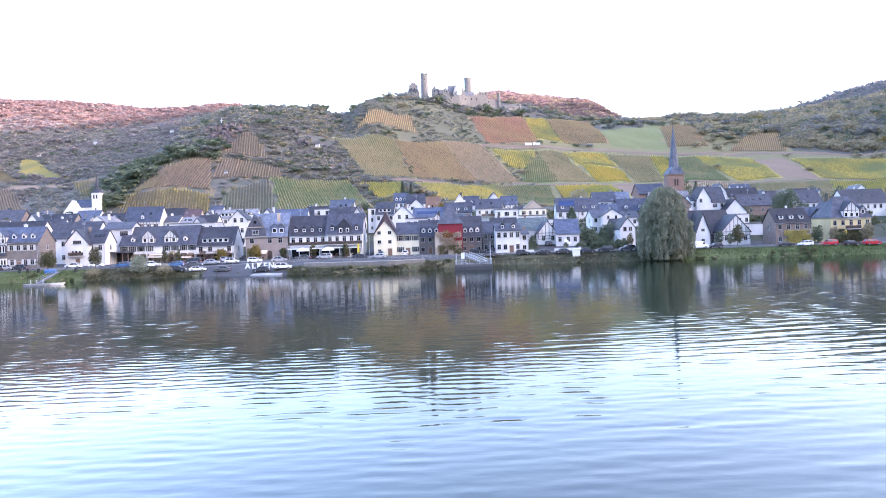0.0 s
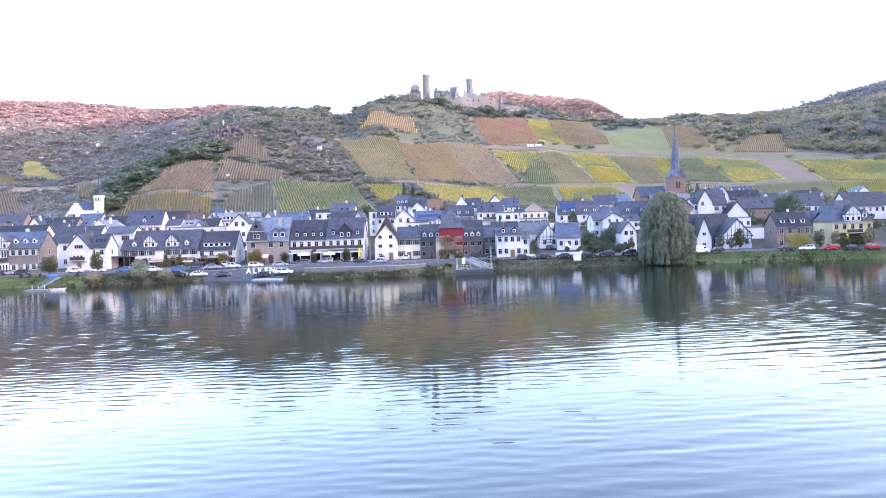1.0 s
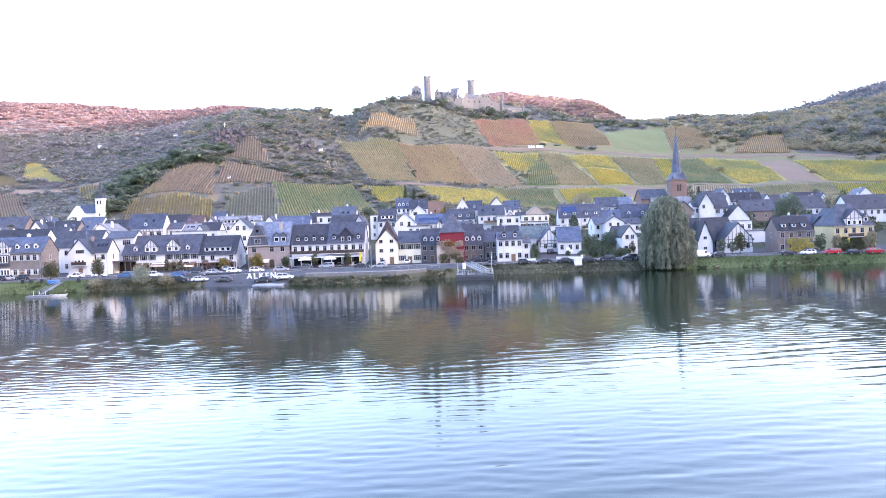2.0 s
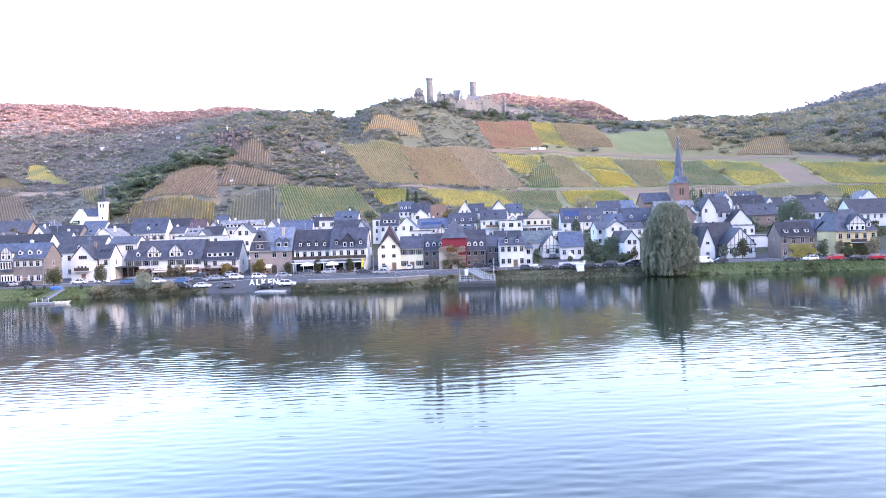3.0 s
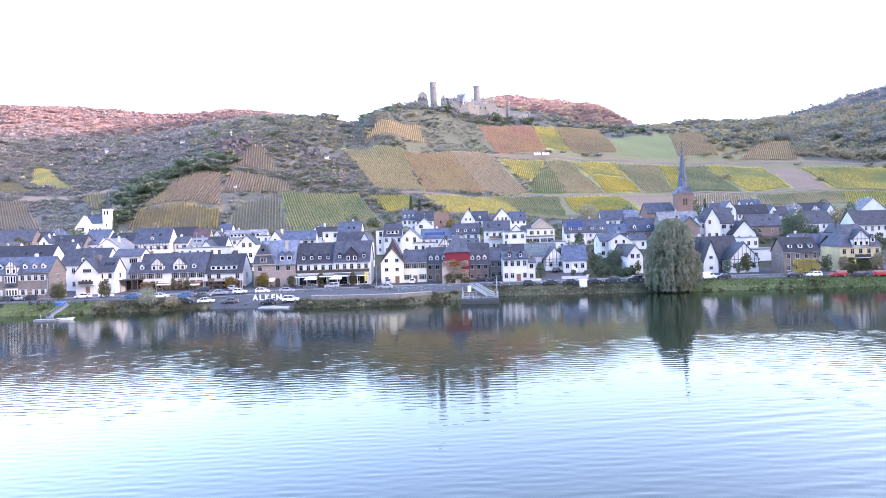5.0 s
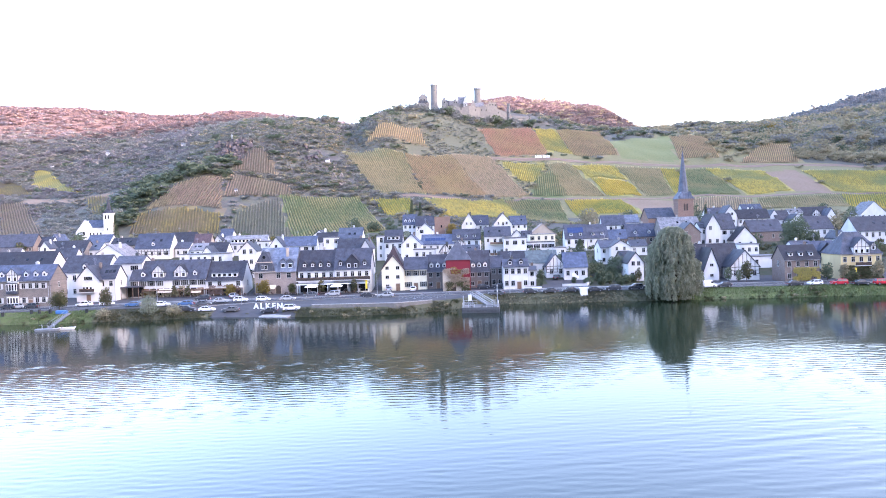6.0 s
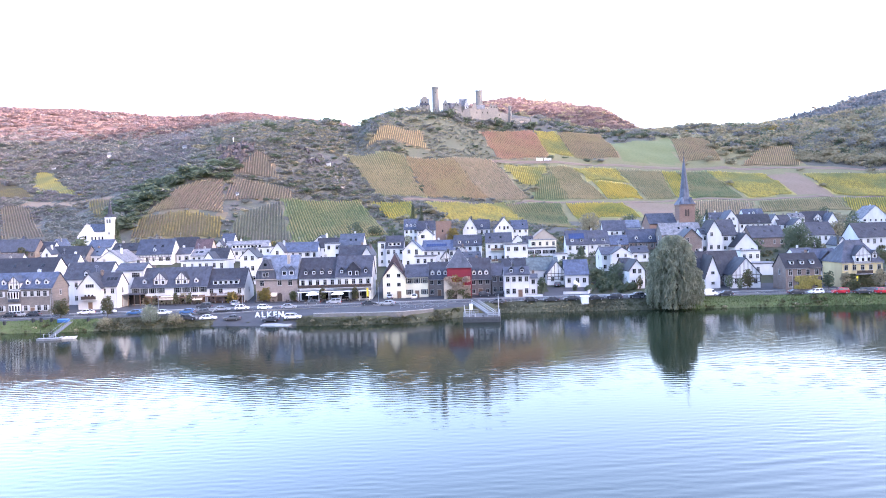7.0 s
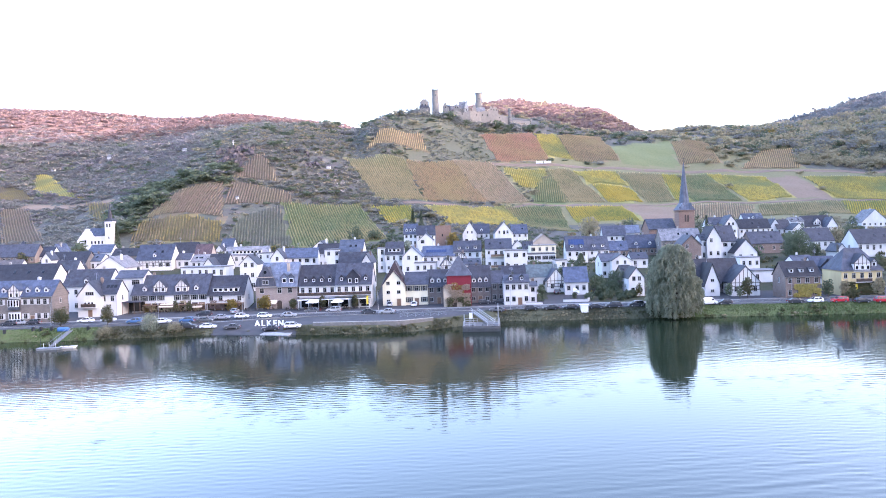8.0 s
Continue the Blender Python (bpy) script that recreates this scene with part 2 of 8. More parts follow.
def thing(name, at, label, category, group=""):
    ob = new(name)
    ob.matrix_basis = at
    ob.empty_display_size = 0.3
    return tagged(ob, label, category, group)


def box(bm, x0, x1, y0, y1, z0, z1):
    v = [bm.verts.new((x, y, z)) for z in (z0, z1) for y in (y0, y1) for x in (x0, x1)]
    for f in ((0, 2, 3, 1), (4, 5, 7, 6), (0, 1, 5, 4), (2, 6, 7, 3), (1, 3, 7, 5), (0, 4, 6, 2)):
        bm.faces.new([v[i] for i in f])
    return v


def loft(bm, low, high):
    """A closed solid between two rings of equally many corners."""
    a, b = [bm.verts.new(p) for p in low], [bm.verts.new(p) for p in high]
    n = len(a)
    for i in range(n):
        bm.faces.new((a[i], a[(i + 1) % n], b[(i + 1) % n], b[i]))
    bm.faces.new(a[::-1])
    bm.faces.new(b)


def profile_x(bm, outline, x0, x1):
    """An outline of (y, z) drawn along x."""
    loft(bm, [(x0, y, z) for y, z in outline], [(x1, y, z) for y, z in outline])
    bmesh.ops.recalc_face_normals(bm, faces=bm.faces)


def profile_y(bm, outline, y0, y1):
    """An outline of (x, z) drawn along y."""
    loft(bm, [(x, y0, z) for x, z in outline], [(x, y1, z) for x, z in outline])
    bmesh.ops.recalc_face_normals(bm, faces=bm.faces)


def ring(r, z, n=16, x=0.0, y=0.0, turn=0.0):
    return [(x + r * math.cos(2 * math.pi * i / n + turn), y + r * math.sin(2 * math.pi * i / n + turn), z) for i in range(n)]


def rod(bm, a, b, r=0.05, n=6, r2=None):
    a, b = Vector(a), Vector(b)
    q = (b - a).to_track_quat("Z", "Y").to_matrix()
    h = (b - a).length
    loft(bm, [a + q @ Vector(p) for p in ring(r, 0, n)], [a + q @ Vector(p) for p in ring(r2 or r, h, n)])


def arrays(name, verts, faces, material, parent=None, label="", smooth=False):
    """A mesh object from arrays of corners and faces of one size."""
    mesh = bpy.data.meshes.new(name)
    faces = np.asarray(faces)
    mesh.vertices.add(len(verts))
    mesh.vertices.foreach_set("co", np.asarray(verts, np.float32).ravel())
    k = faces.shape[1]
    mesh.loops.add(faces.size)
    mesh.loops.foreach_set("vertex_index", faces.ravel().astype(np.int32))
    mesh.polygons.add(len(faces))
    mesh.polygons.foreach_set("loop_start", np.arange(0, faces.size, k, dtype=np.int32))
    mesh.polygons.foreach_set("loop_total", np.full(len(faces), k, dtype=np.int32))
    if smooth:
        mesh.polygons.foreach_set("use_smooth", np.ones(len(faces), bool))
    mesh.update(calc_edges=True)
    mesh.validate()
    return piece(name, mesh, material, parent, label)


# ---- ground ----
def inside(poly, x, y):
    hit = np.zeros(np.shape(x), bool)
    for (x0, y0), (x1, y1) in zip(poly, poly[1:] + poly[:1]):
        hit ^= ((y0 > y) != (y1 > y)) & (x < (x1 - x0) * (y - y0) / (y1 - y0 + 1e-9) + x0)
    return hit


def land_material():
    n = Nodes("hill_scrub", 0.95)
    n.bsdf.inputs["Specular IOR Level"].default_value = 0.1
    at = n.coords(True)
    big = n.noise(at, 0.012, 6)
    mid = n.noise(at, 0.06, 6)
    fine = n.noise(at, 0.35, 7)
    # the mauve cast of these tones stands for bluish haze over the slopes
    c = n.ramp(big, (0.35, (0.073, 0.074, 0.064)), (0.5, (0.086, 0.079, 0.077)), (0.65, (0.091, 0.079, 0.082)))
    c = n.mix(n.ramp(mid, (0.4, (0, 0, 0)), (0.62, (0.6, 0.6, 0.6))), c, (0.088, 0.097, 0.072))
    small = n.noise(at, 0.16, 8)
    c = n.mix(n.ramp(small, (0.42, (0, 0, 0)), (0.6, (0.6, 0.6, 0.6))), c, (0.079, 0.085, 0.066))
    c = n.mix(n.ramp(fine, (0.46, (0, 0, 0)), (0.62, (0.5, 0.5, 0.5))), c, (0.069, 0.074, 0.062))
    straw = n.noise(at, 0.09, 7)
    c = n.mix(n.ramp(straw, (0.56, (0, 0, 0)), (0.7, (0.6, 0.6, 0.6))), c, (0.112, 0.099, 0.090))
    n.bump(small, 1.0, 1.5)
    return n.colour(c)


def soil(name, a, b, c3):
    n = Nodes(name, 0.95)
    n.bsdf.inputs["Specular IOR Level"].default_value = 0.15
    at = n.coords(True)
    c = n.ramp(n.noise(at, 0.05, 5), (0.35, a), (0.65, b))
    c = n.mix(n.ramp(n.noise(at, 0.6, 4), (0.45, (0, 0, 0)), (0.65, (0.6, 0.6, 0.6))), c, c3)
    return n.colour(c)


LAND = land_material()
BANK_GRASS = soil("bank_grass", (0.078, 0.108, 0.040), (0.098, 0.122, 0.050), (0.100, 0.098, 0.054))
VILLAGE_SOIL = soil("village_ground", (0.038, 0.044, 0.024), (0.055, 0.052, 0.036), (0.03, 0.042, 0.018))
ASPHALT = soil("asphalt", (0.052, 0.052, 0.056), (0.066, 0.066, 0.070), (0.044, 0.044, 0.048))
TRACK = soil("gravel_track", (0.180, 0.128, 0.098), (0.160, 0.114, 0.088), (0.130, 0.104, 0.072))

PARCELS = []
TRACKS = []


def vineyard(kind, corners, gap):
    PARCELS.append((kind, corners, gap))


vineyard("green", [(-107, 459), (-61, 484), (-37, 421), (-84, 389)], 1.6)
vineyard("greybrown", [(-125, 430), (-107, 456), (-85, 389), (-126, 402)], 1.6)
vineyard("gold", [(-186, 434), (-135, 425), (-128, 404), (-181, 407)], 1.6)
vineyard("brown", [(-169, 459), (-147, 471), (-134, 427), (-184, 434)], 1.6)
vineyard("brown", [(-139, 518), (-133, 522), (-113, 484), (-143, 480)], 1.6)
vineyard("brown", [(-142, 474), (-104, 477), (-101, 460), (-138, 441)], 1.6)
vineyard("brown", [(-357, 576), (-332, 570), (-241, 430), (-266, 428)], 1.6)
vineyard("yellow", [(-430, 758), (-406, 739), (-288, 564), (-382, 665)], 1.6)
vineyard("gold", [(-460, 716), (-406, 685), (-352, 614), (-407, 632)], 1.6)
vineyard("gold", [(-268, 533), (-235, 501), (-212, 448), (-227, 462)], 1.6)
vineyard("fallow", [(-358, 605), (-237, 511), (-231, 497), (-337, 571)], 0)
vineyard("faded", [(-61, 608), (-28, 648), (-20, 606), (-70, 582)], 1.6)
vineyard("olive", [(-83, 569), (-37, 576), (-20, 510), (-51, 499)], 1.6)
vineyard("faded", [(-37, 576), (-0, 601), (26, 549), (-19, 510)], 1.6)
vineyard("tan", [(0, 601), (32, 620), (58, 558), (26, 549)], 1.6)
vineyard("yellowgreen", [(-55, 485), (-28, 496), (-25, 464), (-40, 459)], 1.6)
vineyard("red", [(26, 675), (76, 713), (84, 643), (38, 624)], 1.6)
vineyard("yellow", [(78, 716), (99, 725), (106, 654), (82, 652)], 1.6)
vineyard("faded", [(101, 716), (150, 766), (148, 660), (107, 652)], 1.6)
vineyard("grass", [(140, 703), (218, 747), (201, 663), (152, 654)], 0)
vineyard("faded", [(218, 741), (258, 763), (242, 671), (204, 667)], 1.6)
vineyard("faded", [(296, 718), (340, 747), (312, 669), (258, 666)], 1.6)
vineyard("yellow", [(40, 612), (79, 625), (67, 586), (53, 584)], 1.6)
vineyard("green", [(69, 597), (86, 616), (86, 556), (60, 557)], 1.6)
vineyard("olive", [(80, 624), (99, 630), (117, 564), (87, 556)], 1.6)
vineyard("yellow", [(100, 627), (139, 635), (142, 603), (112, 600)], 1.6)
vineyard("yellowgreen", [(112, 598), (142, 601), (147, 569), (119, 564)], 1.6)
vineyard("olive", [(140, 634), (179, 641), (171, 571), (149, 570)], 1.6)
vineyard("yellowgreen", [(179, 640), (194, 642), (183, 572), (173, 575)], 1.6)
vineyard("green", [(195, 643), (219, 648), (225, 575), (184, 571)], 1.6)
vineyard("yellow", [(220, 647), (271, 648), (267, 586), (230, 576)], 1.6)
vineyard("fallow", [(272, 647), (301, 648), (298, 585), (267, 585)], 0)
vineyard("yellow", [(304, 649), (395, 654), (363, 579), (302, 590)], 1.6)
vineyard("yellow", [(-21, 501), (37, 549), (51, 496), (-1, 471)], 1.6)
vineyard("green", [(37, 549), (79, 548), (77, 465), (51, 490)], 1.6)
vineyard("yellowgreen", [(83, 546), (126, 557), (130, 513), (85, 508)], 1.6)
vineyard("fallow", [(128, 557), (168, 562), (151, 506), (131, 512)], 0)
vineyard("tan", [(172, 564), (229, 567), (214, 533), (160, 518)], 1.6)
vineyard("olive", [(232, 567), (299, 580), (293, 546), (220, 536)], 1.6)
vineyard("yellowgreen", [(302, 582), (351, 582), (324, 536), (291, 543)], 1.6)


def steps(*runs):
    """Grid lines: (from, to, spacing) one after another."""
    out = []
    for a, b, s in runs:
        out.extend(np.arange(a, b, s))
    return np.array(out + [runs[-1][1]])


gx = steps((-2600, -900, 60), (-900, -480, 14), (-480, 460, 6), (460, 900, 14), (900, 2600, 60))
gv = np.concatenate([steps((-1100, -300, 40), (-300, -215, 10), (-215, -14, 30), (-14, 12, 1.3), (12, 200, 6), (200, 640, 5), (640, 1000, 9), (1000, 1500, 20), (1500, 2300, 60))])
GX, GV = np.meshgrid(gx, gv, indexing="ij")
GY = GV + shore_y(GX) * np.clip(1 - np.maximum(GV - 40, 0) / 160, 0, 1) + 195 * (1 - np.clip(1 - np.maximum(GV - 40, 0) / 160, 0, 1))
GZ = ground_z(GX, GY)
ny = len(gv)
idx = np.arange(len(gx) * ny).reshape(len(gx), ny)
quads = np.stack([idx[:-1, :-1], idx[1:, :-1], idx[1:, 1:], idx[:-1, 1:]], -1).reshape(-1, 4)
ground = arrays("ground", np.stack([GX, GY, GZ], -1).reshape(-1, 3), quads, LAND, smooth=True)
tagged(ground, "valley ground with river bank, village floor and vineyard hills", "ground", kind="structure")
PLOT = {"gold": (0.159, 0.131, 0.069), "green": (0.113, 0.131, 0.061), "yellow": (0.260, 0.211, 0.069), "yellowgreen": (0.212, 0.199, 0.073), "olive": (0.170, 0.159, 0.085),
        "tan": (0.207, 0.165, 0.109), "red": (0.207, 0.138, 0.090), "faded": (0.175, 0.134, 0.086), "brown": (0.136, 0.108, 0.077), "greybrown": (0.125, 0.117, 0.088),
        "fallow": (0.182, 0.129, 0.095), "grass": (0.123, 0.134, 0.062), "heath": (0.104, 0.100, 0.070), "margin": (0.155, 0.140, 0.077), "bank": (0.074, 0.072, 0.046), "litter": (0.133, 0.091, 0.081)}
for m in (BANK_GRASS, VILLAGE_SOIL, ASPHALT):
    ground.data.materials.append(m)
for k, (r, g, b) in PLOT.items():
    ground.data.materials.append(soil("plot_soil_" + k, (r, g, b), (r * 0.82 + 0.02, g * 0.84 + 0.02, b * 0.85 + 0.01), (r * 0.7, g * 0.8, b * 0.7)))
centre = np.stack([GX, GY, GV], -1)
centre = (centre[:-1, :-1] + centre[1:, 1:]) / 2
cx, cy, cv = centre[..., 0].ravel(), centre[..., 1].ravel(), centre[..., 2].ravel()
slot = np.zeros(len(cx), np.int32)
slot[(cy > 160) & (cy < 240)] = 1
slot[(cv > np.where((cx > -44) & (cx < 8), 3.6, 6.0)) & (cy < 240) & (cy > 190) & (np.abs(cx) < 330)] = 3
slot[(cx > -69) & (cx < -43) & (cv > 0.5) & (cy < 240) & (cy > 190)] = 3
slot[(cy >= 240) & (cy < 400) & (np.abs(cx) < 330)] = 2
slot[(cy > 560) & (cy < 712) & (cx / cy > -0.085) & (cx / cy < 0.12)] = 4 + list(PLOT).index("heath")
slot[(cy > 505) & (cy < 672) & (cx / cy > 0.055) & (cx / cy < 0.62)] = 4 + list(PLOT).index("margin")
slot[(cy > 660) & (cy < 790) & (cx / cy > 0.27) & (cx / cy < 0.47)] = 4 + list(PLOT).index("margin")
# ground here takes on the sun-tinted russet of the ridge woods
slot[(cy > 915) & (cy < 1900) & ((cx / cy < -0.1) | ((cx / cy > 0) & (cx / cy < 0.27)))] = 4 + list(PLOT).index("litter")
slot[(cx > 44) & (cx < 77) & (cy > 224.5) & (cy < 241)] = 2
for kind, corners, gap in PARCELS:
    slot[inside(corners, cx, cy)] = 4 + list(PLOT).index(kind)
slot[(slot == 1) & (cx > -98) & (cx < 64)] = 4 + list(PLOT).index("bank")
ground.data.polygons.foreach_set("material_index", slot)


def ribbon(name, path, width, material, label, lift=0.05, kind="structure", category="road"):
    """A paved strip that lies on the ground along a path of (x, y)."""
    path = np.array(path, float)
    seg = np.r_[0, np.cumsum(np.hypot(*np.diff(path, axis=0).T))]
    s = np.linspace(0, seg[-1], max(2, int(seg[-1] / 4)))
    px, py = np.interp(s, seg, path[:, 0]), np.interp(s, seg, path[:, 1])
    tx, ty = np.gradient(px), np.gradient(py)
    k = np.hypot(tx, ty)
    across = np.linspace(-0.5, 0.5, 5)
    X = px[:, None] - ty[:, None] / k[:, None] * across * width
    Y = py[:, None] + tx[:, None] / k[:, None] * across * width
    Z = ground_z(X.ravel(), Y.ravel()).reshape(X.shape) + lift
    low = Z.copy()
    low[:] = Z - 0.4
    n, m = X.shape
    top = np.stack([X, Y, Z], -1).reshape(-1, 3)
    bottom = np.stack([X, Y, low], -1).reshape(-1, 3)
    q = np.arange(n * m).reshape(n, m)
    faces = [np.stack([q[:-1, :-1], q[1:, :-1], q[1:, 1:], q[:-1, 1:]], -1).reshape(-1, 4)]
    for e in (0, m - 1):
        faces.append(np.stack([q[:-1, e], q[1:, e], q[1:, e] + n * m, q[:-1, e] + n * m], -1))
    ob = arrays(name, np.vstack([top, bottom]), np.vstack(faces), material)
    return tagged(ob, label, category, kind=kind)


# ---- river ----
def water_material():
    n = Nodes("river_water", 0.05)
    n.bsdf.inputs["IOR"].default_value = 1.333
    at = n.coords(True)
    # fine cat's-paws lie close to the village bank
    part_y = n.add("ShaderNodeSeparateXYZ")
    n.link(at, part_y.inputs[0])
    breeze = n.add("ShaderNodeMapRange", From_Min=138, From_Max=172, To_Min=0.18, To_Max=0.46)
    n.link(part_y.outputs["Y"], breeze.inputs["Value"])
    fine = n.add("ShaderNodeBump", Distance=0.03)
    n.link(n.noise(at, 2.4, 3, (0.5, 1, 1)), fine.inputs["Height"])
    n.link(breeze.outputs["Result"], fine.inputs["Strength"])
    n.link(fine.outputs[0], n.bsdf.inputs["Normal"])
    return n.colour(n.ramp(n.noise(at, 0.02, 3), (0.4, (0.006, 0.012, 0.006)), (0.6, (0.008, 0.015, 0.008))))


def wave_height(x, y):
    """Wind ripples and the crossing wash of boats, stronger in broad patches."""
    rng = np.random.RandomState(5)
    patch = 0.55 + 0.45 * rough(x, y * 2.0, 46, 11) + 0.2 * rough(x, y * 2.0, 17, 12)
    calm = np.interp(x, [-90, -60, 10, 50, 80], [86, 72, 70, 106, 124]) + 6 * rough(x, y * 0.2, 13, 41)
    wind = np.interp(y - calm, [-45, -8, 6, 40, 62, 95], [1.0, 1.3, 0.8, 1.05, 1.0, 0.55]) + np.interp(x, [15, 55], [0, 0.35])
    wind = wind + 0.85 * np.exp(-((x + 42 - (y - 140) * 0.4) / 46) ** 2 - ((y - 140) / 13) ** 2)
    wind = wind + np.interp(x, [18, 55], [0, 0.6]) * np.interp(y, [120, 150, 186, 200], [0, 1, 1, 0.3])
    patch = np.clip(patch, 0.6, 1.2) * wind
    z = np.zeros_like(x)
    for i in range(20):
        length = 0.68 * (2.5 ** rng.rand())
        way = rng.normal(math.pi / 2 - 0.12, 0.55)
        k = 2 * math.pi / length
        slope = 0.0118
        z += slope / k * np.sin(k * (x * math.cos(way) + y * math.sin(way)) + rng.rand() * 6.28 + 1.2 * rough(x, y, 21, 20 + i))
    z = z * patch * (1 + (np.interp(y, [40, 100, 130, 165, 190], [1.3, 1.3, 1.2, 1.0, 0.8]) - 1) * np.clip((30 - x) / 50, 0, 1)) * np.interp(y, [38, 62], [1.3, 1.0])
    # long slanting wash of a passing boat
    wash = np.clip((x + 8) / 30, 0, 1) * np.clip((98 - y) / 25, 0, 1) * (0.6 + 0.4 * rough(x, y, 19, 51))
    for length, way, slope in ((1.9, 1.78, 0.017), (2.6, 1.86, 0.023), (3.3, 1.72, 0.018)):
        k = 2 * math.pi / length
        z += wash * slope / k * np.sin(k * (x * math.cos(way) + y * math.sin(way)) + 1.5 * rough(x, y, 26, 60))
    return z


wx = np.concatenate([steps((-2600, -200, 80), (-200, -140, 3), (-140, -90, 1.2), (-90, 90, 0.75), (90, 140, 1.2), (140, 200, 3), (200, 2600, 80))])
wy = steps((-75, 22, 5), (22, 128, 0.3), (128, 215, 0.6))
WX, WY = np.meshgrid(wx, wy, indexing="ij")
fade = np.clip((180 - np.abs(WX)) / 40, 0, 1) * np.clip((WY - 12) / 10, 0, 1)
WZ = wave_height(WX, WY) * fade
wi = np.arange(WX.size).reshape(WX.shape)
water = arrays("water", np.stack([WX, WY, WZ], -1).reshape(-1, 3),
               np.stack([wi[:-1, :-1], wi[1:, :-1], wi[1:, 1:], wi[:-1, 1:]], -1).reshape(-1, 4), water_material(), smooth=True)
tagged(water, "calm rippled river reflecting the hills and the pale sky", "river", kind="structure")


# ---- houses ----
FRAME_PAINT = plain("window_frame_paint", (0.44, 0.44, 0.43), 0.5, spread=0.1)
CACHE = {}


def window_meshes(w, h):
    key = (round(w, 1), round(h, 1))
    if key not in CACHE:
        f = bmesh.new()
        t = 0.07
        frame_ring(f, -w / 2, w / 2, 0, h, t, -0.07, 0.05)
        for k in range(1, max(2, round(w / 0.6))):
            mx = -w / 2 + k * w / max(2, round(w / 0.6))
            box(f, mx - 0.022, mx + 0.022, -0.05, 0.02, t, h - t)
        if h > 1.5:
            box(f, -w / 2 + t, w / 2 - t, -0.045, 0.015, h * 0.68 - 0.02, h * 0.68 + 0.02)
        fm = bpy.data.meshes.new("window")
        f.to_mesh(fm)
        f.free()
        g = bmesh.new()
        box(g, -w / 2 + t, w / 2 - t, -0.02, 0.04, t, h - t)
        gm = bpy.data.meshes.new("pane")
        g.to_mesh(gm)
        g.free()
        fm.materials.append(FRAME_PAINT)
        gm.materials.append(GLASS)
        s = bmesh.new()
        box(s, -0.26, 0.26, -0.06, 0.02, 0.02, h - 0.02)
        sm = bpy.data.meshes.new("shutter")
        s.to_mesh(sm)
        s.free()
        sm.materials.append(SHUTTER)
        s = bmesh.new()
        box(s, -w / 2 - 0.08, w / 2 + 0.08, -0.16, 0.0, -0.1, -0.005)
        lm = bpy.data.meshes.new("sill")
        s.to_mesh(lm)
        s.free()
        lm.materials.append(KERB_STONE)
        CACHE[key] = fm, gm, sm, lm
    return CACHE[key]


KERB_STONE = plain("sill_stone", (0.30, 0.28, 0.26), 0.85)


def frame_ring(bm, x0, x1, z0, z1, t, y0, y1):
    """A rectangular frame in one piece."""
    rings = [[bm.verts.new((x, y, z)) for x, z in ((a, c), (b, c), (b, d), (a, d))]
             for a, b, c, d, y in ((x0, x1, z0, z1, y0), (x0 + t, x1 - t, z0 + t, z1 - t, y0), (x0 + t, x1 - t, z0 + t, z1 - t, y1), (x0, x1, z0, z1, y1))]
    for i in range(4):
        p, q = rings[i], rings[(i + 1) % 4]
        for k in range(4):
            bm.faces.new((p[k], p[(k + 1) % 4], q[(k + 1) % 4], q[k]))
    bmesh.ops.recalc_face_normals(bm, faces=bm.faces)


SHUTTER = plain("dark_shutter", (0.05, 0.055, 0.05), 0.6)
PALE_SHUTTER = plain("pale_shutter", (0.46, 0.46, 0.45), 0.6)


def pale_copy(mesh):
    key = mesh.name + "_pale"
    if key not in CACHE:
        CACHE[key] = mesh.copy()
        CACHE[key].materials[0] = PALE_SHUTTER
    return CACHE[key]


def window(parent, x, y, z, w, h, turn=0.0, shutters=0):
    fm, gm, sm, lm = window_meshes(w, h)
    ob = piece("window", fm, parent=parent, at=pose(x, y, z, 0, 0, turn))
    piece("pane", gm, parent=ob)
    piece("sill", lm, parent=ob)
    if shutters:
        for side in (-1, 1):
            piece("shutter", sm if shutters == 1 else pale_copy(sm), parent=ob, at=pose(side * (w / 2 + 0.28), 0, 0))
    return ob


def chevron(half, drop, top, thick):
    """Cross-section of a gabled roof: half span, height of the eaves and of the ridge."""
    k = thick / math.cos(math.atan2(top - drop, half))
    return [(-half, drop), (0, top), (half, drop), (half, drop + k), (0, top + k), (-half, drop + k)]


def add_chimney(roof, x, y, z, rng):
    bm = bmesh.new()
    s = rng.uniform(0.3, 0.42)
    box(bm, x - s, x + s, y - s * 0.8, y + s * 0.8, z - 1.2, z + 0.9)
    box(bm, x - s - 0.06, x + s + 0.06, y - s * 0.8 - 0.06, y + s * 0.8 + 0.06, z + 0.9, z + 1.02)
    for dx in (-0.15, 0.15):
        box(bm, x + dx - 0.09, x + dx + 0.09, y - 0.09, y + 0.09, z + 1.02, z + 1.25)
    part("chimney", bm, rng.choice((WALL["brick"], KERB_STONE, SHUTTER, WALL["white"])), roof)


